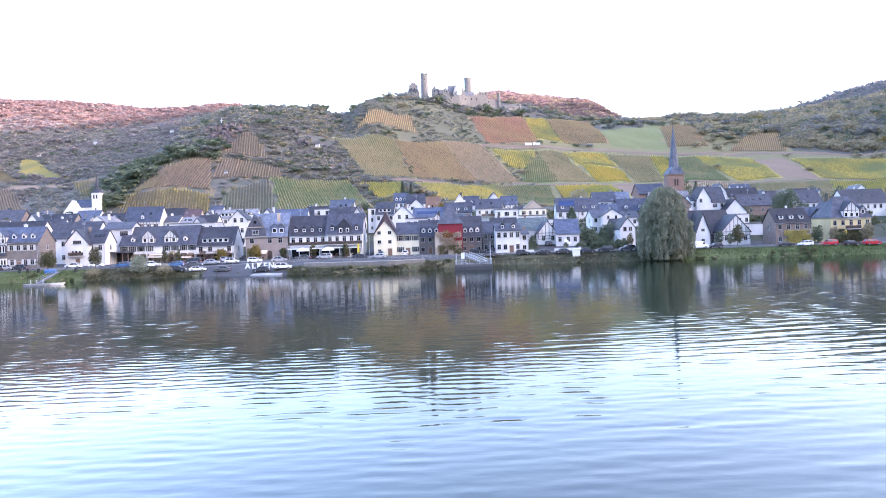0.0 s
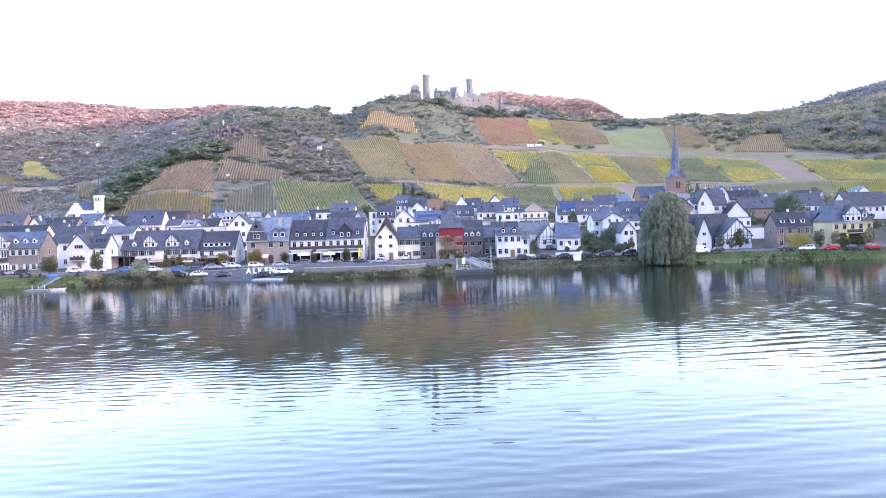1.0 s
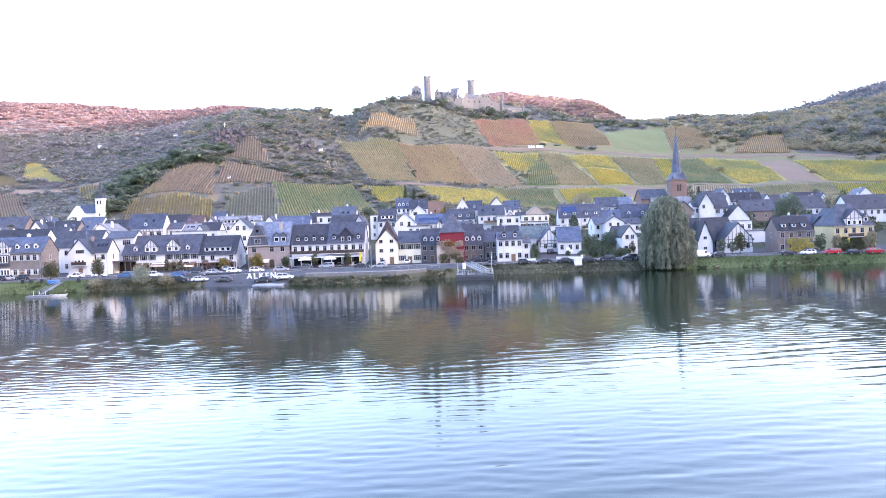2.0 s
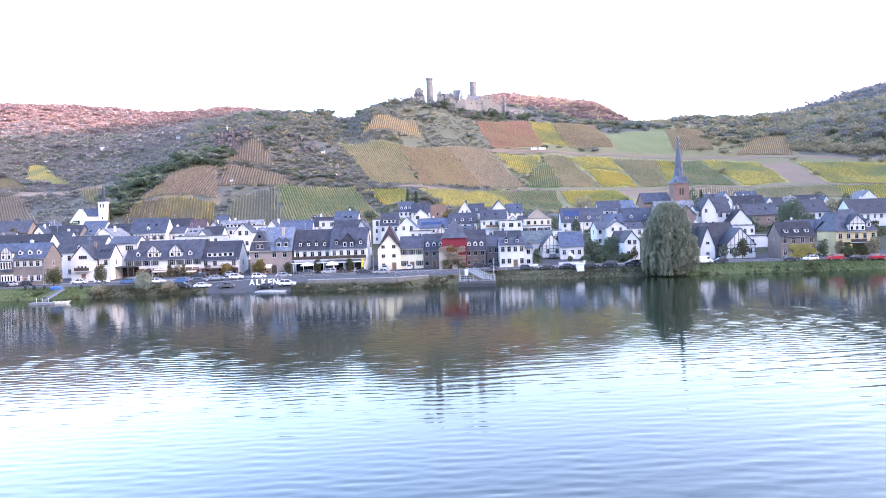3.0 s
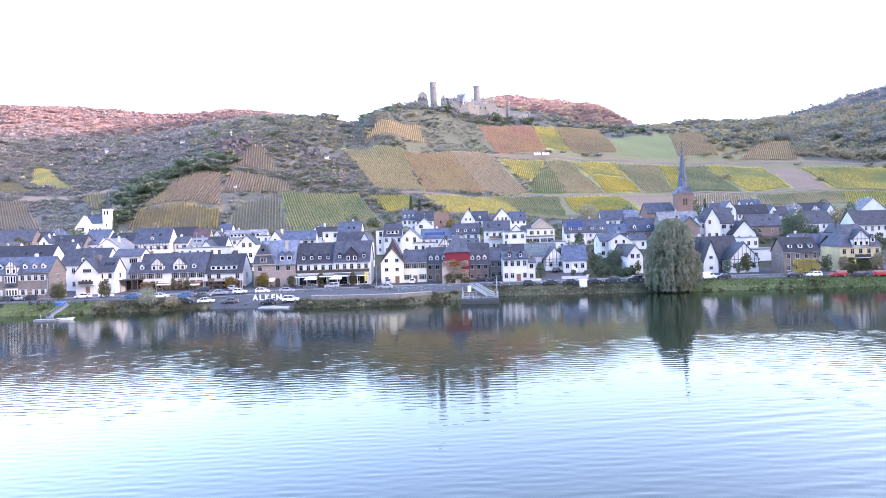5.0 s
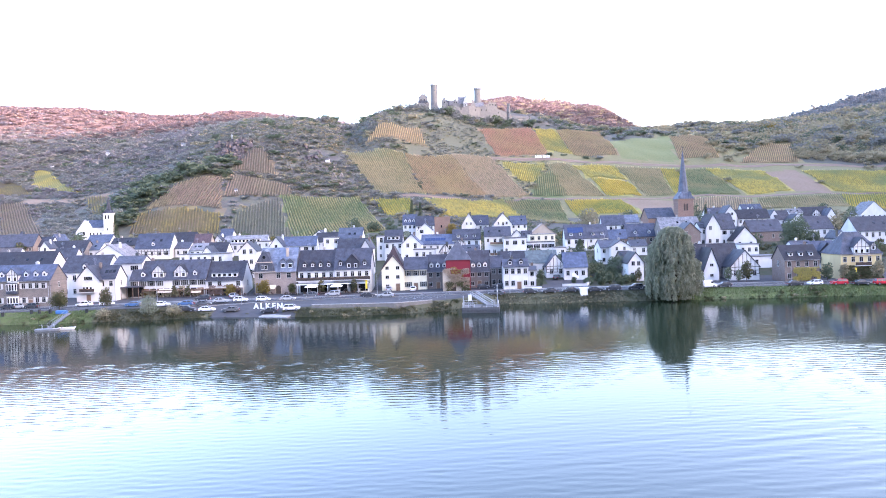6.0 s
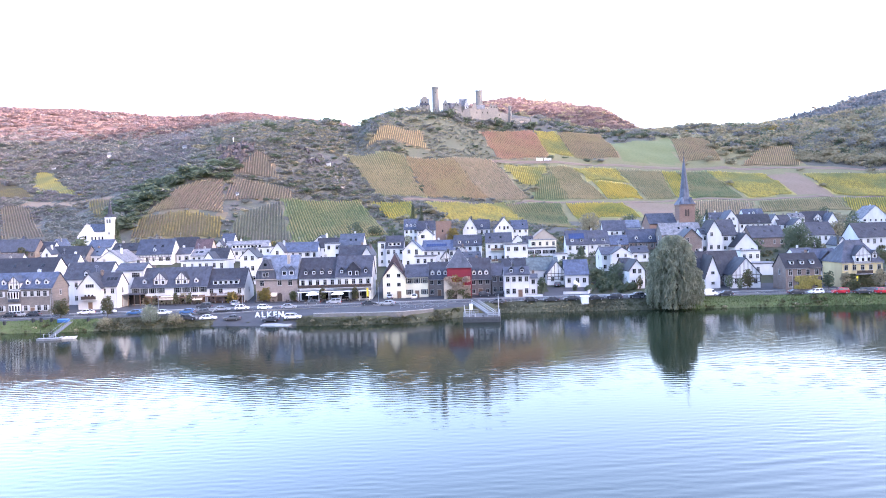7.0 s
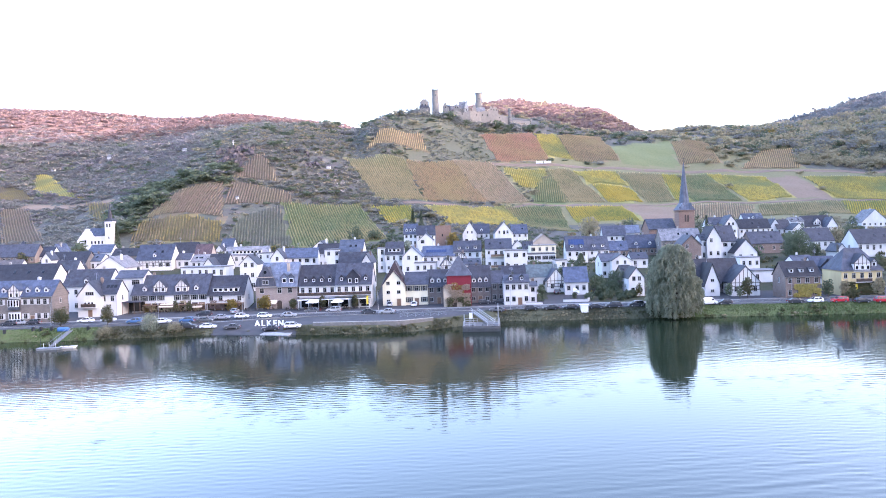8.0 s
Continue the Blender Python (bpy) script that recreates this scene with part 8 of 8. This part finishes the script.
def quay_wall(x0, x1, step=2.0):
    """Low rubble wall along the top of the grass bank, with coping stones."""
    xs = np.arange(x0, x1 + 0.1, step)
    ys = shore_y(xs) + 3.75
    t = thing("quay_wall", pose(x0, float(ys[0]), 0), "low weathered grey stone quay wall above the grass bank", "wall")
    bm = bmesh.new()
    for ax, ay, bx, by in zip(xs - x0, ys - ys[0], xs[1:] - x0, ys[1:] - ys[0]):
        loft(bm, [(ax, ay - 0.35, 0.8), (bx, by - 0.35, 0.8), (bx, by + 0.7, 0.8), (ax, ay + 0.7, 0.8)],
             [(ax, ay - 0.2, 2.72), (bx, by - 0.2, 2.72), (bx, by + 0.7, 2.72), (ax, ay + 0.7, 2.72)])
    part("masonry", bm, QUAY_STONE, t)
    rng = random.Random(6)
    for ax, ay, bx, by in zip(xs - x0, ys - ys[0], xs[1:] - x0, ys[1:] - ys[0]):
        bm = bmesh.new()
        z = 2.86 + rng.uniform(-0.02, 0.02)
        loft(bm, [(ax + 0.02, ay - 0.27, 2.70), (bx - 0.02, by - 0.27, 2.70), (bx - 0.02, by + 0.3, 2.70), (ax + 0.02, ay + 0.3, 2.70)],
             [(ax + 0.04, ay - 0.25, z), (bx - 0.04, by - 0.25, z), (bx - 0.04, by + 0.28, z), (ax + 0.04, ay + 0.28, z)])
        part("coping_stone", bm, KERB, t)


QUAY_STONE = masonry("quay_stone", ((0.11, 0.105, 0.10), (0.16, 0.15, 0.14), (0.085, 0.085, 0.08)), (0.17, 0.165, 0.155), (0.6, 0.3))
quay_wall(-38.0, -6.0)


# ---- fronts of hotel and guesthouse ----
def hotel_balcony(x0, x1, y, z, label):
    t = thing("balcony", pose(0, y, z), label, "balcony")
    bm = bmesh.new()
    box(bm, x0, x1, -1.35, -0.004, -0.18, 0)
    part("slab", bm, WALL["white"], t)
    bm = bmesh.new()
    box(bm, x0, x1, -1.34, -1.28, 0.04, 0.95)
    part("boarding", bm, DARK_WOOD, t)
    bm = bmesh.new()
    box(bm, x0, x1, -1.37, -1.25, 0.92, 1.0)
    box(bm, x0, x1, -1.36, -1.3, 0.0, 0.1)
    part("handrail", bm, DARK_WOOD, t)
    rng = random.Random(3)
    px = x0 + 0.4
    while px < x1 - 1:
        bm = bmesh.new()
        box(bm, px, px + 0.9, -1.55, -1.38, 0.75, 0.95)
        part("flower_box", bm, BROWN_WOOD, t)
        px += rng.uniform(1.6, 2.6)


def veranda(x0, x1, y, h, deep, label, cloth=None, posts=5):
    """Roofed terrace along a front: posts, beam, flat roof, dark glazed wall behind."""
    z = float(ground_z([(x0 + x1) / 2], [y - deep])[0])
    t = thing("veranda", pose(0, y, z), label, "veranda")
    for i in range(posts):
        px = x0 + 0.15 + (x1 - x0 - 0.3) * i / (posts - 1)
        bm = bmesh.new()
        box(bm, px - 0.08, px + 0.08, -deep, -deep + 0.16, -0.3, h)
        part("post", bm, WHITE_PAINT if cloth is None else BROWN_WOOD, t)
    bm = bmesh.new()
    box(bm, x0 - 0.2, x1 + 0.2, -deep - 0.25, -0.004, h, h + 0.2)
    part("roof", bm, ROOF["slate"] if cloth is None else cloth, t)
    if cloth is None:
        bm = bmesh.new()
        box(bm, x0 - 0.22, x1 + 0.22, -deep - 0.32, -deep - 0.252, h - 0.1, h + 0.22)
        part("fascia", bm, WHITE_PAINT, t)
    for i in range(posts - 1):
        px = x0 + 0.15 + (x1 - x0 - 0.3) * (i + 0.5) / (posts - 1)
        w = (x1 - x0) / (posts - 1) * 0.4
        bm = bmesh.new()
        box(bm, px - w, px + w, -0.09, -0.03, 0.35, h - 0.25)
        part("glazing", bm, GLASS, t)
    return t


def awning(x, y, z, w, label):
    t = thing("awning", pose(x, y, z), label, "awning", "awnings")
    bm = bmesh.new()
    profile_x(bm, [(0, 0), (-1.9, -0.85), (-1.9, -1.1), (-1.86, -1.1), (-1.86, -0.89), (0, -0.06)], -w / 2, w / 2)
    part("cloth", bm, plain("awning_cloth", (0.72, 0.62, 0.5), 0.9), t)
    bm = bmesh.new()
    for sx in (-w / 2 + 0.1, w / 2 - 0.1):
        rod(bm, (sx, 0, -0.7), (sx, -1.85, -0.95), 0.03)
    part("arm", bm, GREY_METAL, t)


hotel_balcony(-49.2, -26.2, 230, 6.8, "long dark wooden balcony with flower boxes on the hotel")
hotel_balcony(-113.4, -108.9, 222, 5.9, "dark wooden balcony on the white gabled house")
hotel_balcony(121.6, 126.4, 226, 6.9, "dark wooden balcony on the yellow house")
veranda(-48.7, -26.5, 230, 3.0, 3.2, "white-posted glazed veranda of the hotel", posts=8)
veranda(-78.4, -67.2, 232, 2.15, 2.0, "dark timber veranda of the guesthouse", BROWN_WOOD, 5)
veranda(-98.5, -79.5, 232, 2.1, 1.6, "brown timber veranda along the guesthouse front", BROWN_WOOD, 9)
def ground_floor_front(x0, x1, y, top, gaps, label):
    """A dark boarded ground floor set before a white wall: panels between white posts, glazed doors."""
    z = float(ground_z([(x0 + x1) / 2], [y])[0])
    t = thing("timber_front", pose(0, y, z), label, "shopfront")
    n = len(gaps)
    w = (x1 - x0) / n
    for i, kind in enumerate(gaps):
        a, b = x0 + i * w, x0 + (i + 1) * w
        bm = bmesh.new()
        box(bm, a + 0.08, b - 0.08, -0.16, -0.02, 0.0, top)
        panel = part("panel", bm, BROWN_WOOD if kind != "g" else DARK_WOOD, t)
        if kind != "b":
            bm = bmesh.new()
            box(bm, a + 0.4, b - 0.4, -0.2, -0.165, 0.15 if kind == "d" else 0.8, top - 0.35)
            part("pane", bm, GLASS, panel)
        bm = bmesh.new()
        box(bm, a - 0.09, a + 0.07, -0.24, -0.02, 0, top)
        part("post", bm, WHITE_PAINT, t)
    return t


ground_floor_front(-98.7, -79.4, 232, 2.75, "bgdgbgdgb", "dark timbered ground floor of the white guesthouse")
ground_floor_front(-78.6, -67.0, 232, 2.3, "gbdgg", "dark timbered ground floor of the guesthouse wing")
awning(-91.2, 231.9, 5.4, 4.6, "cream awning over the guesthouse terrace")
awning(-82.1, 231.9, 5.1, 4.6, "cream awning over the guesthouse terrace")
veranda(-104.0, -98.2, 231.8, 3.6, 4.4, "dark flat carport roof on posts", ROOF["slate"], 4)
awning(-57.6, 230.9, 5.6, 3.0, "cream awning at the stone house entrance")


# ---- climbing plants and bank growth ----
def patch_of_leaves(name, box_, n, leaf, material, label, seed):
    """Leaves spread over a thin box against a wall."""
    rng = np.random.RandomState(seed)
    lo, hi = np.array(box_[:3]), np.array(box_[3:])
    at = lo + (hi - lo) * rng.rand(n, 3)
    keep = rough(at[:, 0], at[:, 2] * 1.3, 1.6, seed) > -0.35
    at = at[keep]
    n = len(at)
    nrm = np.c_[rng.normal(0, 0.5, n), -np.ones(n), rng.normal(0.3, 0.5, n)]
    side = np.cross(nrm, rng.normal(0, 1, (n, 3)))
    side /= np.linalg.norm(side, axis=1)[:, None]
    up = np.cross(nrm / np.linalg.norm(nrm, axis=1)[:, None], side)
    s = leaf * rng.uniform(0.5, 1, (n, 1)) * 0.5
    quad = np.stack([at - side * s - up * s, at + side * s - up * s, at + side * s + up * s, at - side * s + up * s], 1).reshape(-1, 3)
    ob = arrays(name, quad, np.arange(len(quad)).reshape(-1, 4), material)
    return tagged(ob, label, "climbing plant", kind="stuff")


patch_of_leaves("climber", (100.3, 221.3, 3.2, 109.4, 221.95, 7.0), 2200, 0.34, LEAF["yellow"], "bright yellow autumn climber on the brick house", 2)
patch_of_leaves("climber", (-98.9, 231.65, 2.2, -95.8, 231.95, 5.4), 400, 0.32, WOOD["gold"], "orange-brown climber on the guesthouse front", 3)
patch_of_leaves("climber", (-95.3, 231.65, 2.1, -93.5, 231.95, 5.7), 300, 0.32, WOOD["brown"], "dark climber on the guesthouse front", 5)
patch_of_leaves("climber", (-87.6, 231.65, 1.9, -85.3, 231.95, 6.2), 300, 0.32, WOOD["brown"], "dark leafy climber beside a guesthouse window", 6)
patch_of_leaves("climber", (-77.7, 231.65, 4.9, -67.3, 231.95, 6.0), 300, 0.32, WOOD["russet"], "red flowering boxes along the guesthouse front", 7)
patch_of_leaves("climber", (-99.0, 230.3, 3.0, -79.6, 231.9, 4.7), 1500, 0.36, WOOD["brown"], "brown autumn vines over the guesthouse terrace", 14)
patch_of_leaves("climber", (-79.4, 229.9, 3.4, -66.9, 231.9, 5.0), 900, 0.36, WOOD["russet"], "russet vines over the guesthouse wing terrace", 15)
patch_of_leaves("climber", (-62.5, 230.65, 3.3, -58.9, 230.95, 6.3), 400, 0.32, WOOD["gold"], "orange autumn climber on the stone house", 8)
patch_of_leaves("climber", (-0.9, 223.45, 6.8, 3.0, 223.75, 10.1), 300, 0.32, WOOD["gold"], "dry ivy over the ragged wall", 9)
DRY = foliage("dry_leaves", ((0.30, 0.24, 0.18), (0.38, 0.30, 0.22), (0.24, 0.19, 0.14), (0.34, 0.27, 0.20)))
patch_of_leaves("climber", (-3.4, 223.1, 3.6, 4.6, 223.6, 9.6), 2200, 0.34, DRY, "pale dry creeper hanging over the ragged wall", 12)
patch_of_leaves("climber", (-2.4, 222.9, 2.9, 4.8, 223.5, 5.6), 900, 0.34, WOOD["bank"], "dark creeper at the foot of the ragged wall", 13)


patch_of_leaves("climber", (117.7, 225.2, 2.9, 130.3, 225.95, 6.8), 9000, 0.40, WOOD["bank"], "dark brown-green ivy over the lower floor of the yellow house", 10)


def bank_growth():
    """Reeds, grass tufts and low bushes along the water's edge."""
    rng = np.random.RandomState(17)
    x = rng.uniform(-180, 190, 2600)
    v = rng.uniform(0.1, 3.6, len(x))
    thick = 0.45 + 0.5 * rough(x, x * 0, 14, 9)
    thick = np.where((x > -96) & (x < -66), 1.0, thick)
    thick = np.where((x > -42) & (x < -2), np.where(v < 2.4, 0.75, 0.15), thick)
    thick = np.where((x > -66) & (x < -43), 0.03, thick)
    thick = np.where(x < -96, np.where(v < 0.8, 0.5, 0.04), thick)
    thick = np.where((x > 68), np.where(v < 0.9, 0.7, 0.06), thick)
    keep = rng.rand(len(x)) < thick
    keep &= ~((x > 1) & (x < 9) & (v > 1))
    x, v = x[keep], v[keep]
    y = shore_y(x) + v
    h = np.exp(rng.normal(-0.35, 0.3, len(x))) * np.where(x > 9, 0.75, 1.0)
    h = h * np.where(x > 68, 1.0 + 1.3 * np.clip(rough(x, x * 0, 9, 19), 0, 1), 1.0)
    wide = h * rng.uniform(1.0, 1.7, len(x))
    warm = ((x > 9) & (x < 48) & (rng.rand(len(x)) < 0.75)) | (rng.rand(len(x)) < 0.15)
    for sel, k, words in ((~warm, "bank", "brownish green bushes and reeds along the bank"), (warm, "brown", "reddish brown dry weeds along the bank")):
        forest("bank_bushes", x[sel], y[sel], h[sel] * 0.9, wide[sel], WOOD[k], words, SMALL_CLOUDS, 91)
    n = 70000
    x = rng.uniform(-170, 180, n)
    v = rng.uniform(0.0, 5.6, n)
    keep = ~((x > -68) & (x < -42)) & ~((x > -44) & (x < 8) & (v > 3.7))
    x, v = x[keep], v[keep]
    n = len(x)
    y = shore_y(x) + v
    z = ground_z(x, y) - 0.03
    h = rng.uniform(0.12, 0.34, n) * (1 + 0.7 * rough(x, y, 5, 6))
    a = rng.uniform(0, 3.14, n)
    w = rng.uniform(0.05, 0.14, n)
    lean = rng.normal(0, 0.08, (n, 2))
    low = np.c_[x - np.cos(a) * w, y - np.sin(a) * w, z]
    high = np.c_[x + np.cos(a) * w, y + np.sin(a) * w, z]
    tip = np.c_[x + lean[:, 0], y + lean[:, 1], z + h]
    blades = np.stack([low, high, tip], 1).reshape(-1, 3)
    lush = np.repeat((x < -97) | (x > 63), 3)
    for sel, mat, words in ((lush, TUFT, "short green grass on the river bank"), (~lush, DULL_TUFT, "dull brownish grass on the river bank")):
        v = blades[sel]
        tagged(arrays("bank_grass", v, np.arange(len(v)).reshape(-1, 3), mat), words, "grass", kind="stuff")


def gardens():
    """Hedges, shrubs and small trees between the houses."""
    rng = np.random.RandomState(23)
    x, y = rng.uniform(-230, 250, 2700), rng.uniform(241, 404, 2700)
    keep = np.abs(x / y) < 0.68
    for fx, fy, fw, fd in FOOT:
        keep &= ~((np.abs(x - fx) < fw / 2 + 0.8) & (y > fy - 1.2) & (y < fy + fd + 0.8))
    keep &= ~((np.abs(x - CH_X + 6) < 13) & (y > 325) & (y < 360)) & ~((np.abs(x - WC_X + 6) < 14) & (y > 390))
    keep &= ~((x > 22) & (x < 40) & (y < 252))
    keep &= ~((np.abs(x + 24.8) < 7) & (y < 310)) & ~((np.abs(x + 64.8) < 2.4) & (y < 262))
    keep &= ~((x < -80) & (y < 350) & (rng.rand(len(x)) < 0.75))
    x, y = x[keep], y[keep]
    h = np.exp(rng.normal(0.5, 0.4, len(x))) * np.clip((y - 180) / 110, 0.7, 1.25)
    lot = rng.rand(len(x))
    for k, lo, hi, words in (("dark", 0, 0.62, "green hedges and garden trees between the houses"), ("bank", 0.62, 0.92, "olive garden shrubs between the houses"),
                             ("gold", 0.92, 0.95, "yellowing garden shrubs between the houses"), ("brown", 0.95, 1.0, "brown autumn shrubs between the houses")):
        s = (lot >= lo) & (lot < hi)
        forest("garden_shrubs", x[s], y[s], h[s], h[s] * rng.uniform(0.9, 1.4, s.sum()), WOOD[k], words, CLOUDS, 95)


DULL_TUFT = foliage("dull_grass_tufts", ((0.070, 0.078, 0.046), (0.085, 0.086, 0.054), (0.104, 0.090, 0.064), (0.066, 0.074, 0.042)))
TUFT = foliage("grass_tufts", ((0.092, 0.132, 0.046), (0.115, 0.150, 0.056), (0.126, 0.134, 0.064), (0.088, 0.126, 0.044)))
bank_growth()
gardens()


for gx_, gy_, gh_, gr_ in ((48.5, 246, 5.5, 2.2), (51.5, 243, 4.2, 2.0), (55, 247, 6.5, 2.6), (58, 242, 4.0, 2.2), (60.5, 247, 5.0, 2.2), (53, 238, 2.4, 1.6), (57, 237, 2.2, 1.6), (46.5, 239, 3.0, 1.4), (46.2, 231, 2.2, 1.5), (49, 233.5, 3.4, 1.7), (51.5, 229.5, 1.8, 1.3), (54.2, 232.5, 2.8, 1.5),
                           (66.5, 234, 3.2, 1.8), (69.5, 231, 2.4, 1.5), (72.5, 234, 3.6, 1.9), (76.0, 229.5, 2.6, 1.5)):
    tree(gx_, gy_, gh_, gr_, WOOD["dark"], "dense dark green garden tree behind the street", 0.14, 900, 12, int(gx_ * 7), 0.1, 0.42)


def garden_wall(x0, y0, x1, y1, h, label):
    z = float(ground_z([x0], [y0])[0])
    t = thing("garden_wall", pose(x0, y0, z, 0, 0, math.degrees(math.atan2(y1 - y0, x1 - x0))), label, "wall")
    n = math.hypot(x1 - x0, y1 - y0)
    bm = bmesh.new()
    box(bm, 0, n, -0.14, 0.14, -0.4, h)
    part("wall", bm, WALL["white"], t)
    bm = bmesh.new()
    box(bm, -0.05, n + 0.05, -0.2, 0.2, h, h + 0.1)
    part("coping", bm, KERB, t)


garden_wall(33.5, 229.0, 41.0, 228.5, 0.75, "low white plastered wall along the yard")
garden_wall(41.0, 228.5, 43.2, 234.0, 1.0, "low white garden wall beside the yard")
garden_wall(21.5, 223.6, 26.5, 223.4, 0.7, "low white wall beside the roadside inn")
for gx_, gy_, gh_, gr_ in ((42.3, 231.5, 2.6, 1.3), (43.4, 235.5, 2.4, 1.5), (38.4, 237.0, 2.2, 0.9), (25.5, 229.0, 2.8, 1.5), (27.0, 233.0, 2.4, 1.4)):
    tree(gx_, gy_, gh_, gr_, WOOD["dark"], "clipped dark green hedge shrub in the yard", 0.1, 500, 9, int(gx_ * 9), 0.0, 0.3)


# ---- marks on the hillside ----
def hill_mark(name, x, y, label, category):
    return thing(name, pose(x, y, float(ground_z([x], [y])[0])), label, category)


def hill_sign(x, y):
    t = hill_mark("hillside_sign", x, y, "long white lettered sign on the vineyard hillside", "sign")
    rng = random.Random(2)
    px = 0.0
    for i in range(14):
        w = rng.uniform(0.7, 1.1)
        if i != 6:
            bm = bmesh.new()
            box(bm, px, px + w * 0.8, 0, 0.15, 0.5, 2.2 + rng.uniform(0, 0.7))
            part("bar", bm, WHITE_PAINT, t)
        px += w
    bm = bmesh.new()
    for k in (0.5, px / 2, px - 0.8):
        rod(bm, (k, 0.3, -0.3), (k, 0.3, 2.0), 0.06)
    rod(bm, (0, 0.25, 1.0), (px, 0.25, 1.0), 0.05)
    part("support", bm, DARK_METAL, t)


def summit_cross(x, y, h):
    t = hill_mark("summit_cross", x, y, "tall white cross on a rocky outcrop", "cross")
    bm = bmesh.new()
    box(bm, -0.17, 0.17, -0.15, 0.15, -1, h)
    part("upright", bm, WHITE_PAINT, t)
    bm = bmesh.new()
    box(bm, -0.9, 0.9, -0.16, 0.16, h * 0.68, h * 0.68 + 0.34)
    part("crossbar", bm, WHITE_PAINT, t)


def hut(x, y, s, label):
    t = hill_mark("hillside_hut", x, y, label, "hut")
    bm = bmesh.new()
    profile_x(bm, [(0, -1), (s, -1), (s, s * 0.8), (s / 2, s * 1.15), (0, s * 0.8)], -s / 2, s / 2)
    part("wall", bm, WALL["white"], t)
    bm = bmesh.new()
    profile_x(bm, [(s / 2 + a, b) for a, b in chevron(s * 0.6, s * 0.75, s * 1.18, 0.15)], -s * 0.55, s * 0.55)
    part("roof", bm, ROOF["grey"], t)


def rocks(x, y, spread, n, size, label, seed, stone=None, tall=1.0):
    rng = random.Random(seed)
    t = hill_mark("rock_outcrop", x, y, label, "rock")
    base = float(ground_z([x], [y])[0])
    for i in range(n):
        px, py = x + rng.uniform(-1, 1) * spread[0], y + rng.uniform(-1, 1) * spread[1]
        s = size * rng.uniform(0.5, 1.2)
        bm = bmesh.new()
        bmesh.ops.create_icosphere(bm, subdivisions=2, radius=s)
        lean = Euler((rng.uniform(-0.5, 0.5), rng.uniform(-0.5, 0.5), rng.uniform(0, 6))).to_matrix()
        for v in bm.verts:
            k = 1 + 0.9 * noise.cell(v.co / s * 1.9 + Vector((i * 7.1, seed, 0))) - 0.3
            v.co = lean @ Vector((v.co.x * k * 0.85, v.co.y * k * 0.75, v.co.z * k * tall))
            v.co += Vector((px - x, py - y, float(ground_z([px], [py])[0]) - base + s * 0.2))
        part("boulder", bm, stone or ROCK, t)


ROCK = soil("slate_rock", (0.072, 0.062, 0.068), (0.105, 0.092, 0.095), (0.045, 0.041, 0.046))
PALE_ROCK = soil("pale_slate_rock", (0.22, 0.20, 0.18), (0.28, 0.255, 0.23), (0.16, 0.15, 0.14))
hill_sign(71.2, 631.1)
summit_cross(-158.0, 532.4, 5.2)
hut(-353.9, 757.7, 5, "small white chapel hut on the scrub slope")
hut(-412.0, 755.3, 3, "tiny white hut on the slope")
hut(-226.8, 622.5, 3, "tiny white hut on the slope above")
hut(-132.7, 450.5, 1.8, "small pale vineyard hut")
hut(-89.2, 529.0, 2.6, "white roadside shrine on the rocky spur")
hut(-255.4, 572.1, 2.5, "tiny pale hut on the slope")
rocks(-149.5, 511.5, (8, 17), 56, 3.0, "dark slate rock outcrop below the cross", 3)
rocks(-156.9, 524.3, (9, 8), 14, 3.0, "jagged slate crag under the cross", 4)
rocks(-85.5, 518.0, (3, 5), 7, 1.5, "pale rock rib on the spur", 20, PALE_ROCK)
rocks(-79.7, 508.0, (3, 5), 7, 1.5, "pale rock rib on the spur", 21, PALE_ROCK)
rocks(-75.7, 496.0, (3, 5), 7, 1.5, "pale rock rib on the spur", 22, PALE_ROCK)
rocks(-104.2, 532.0, (12, 12), 10, 2.2, "rock ledges among the bushes", 6)
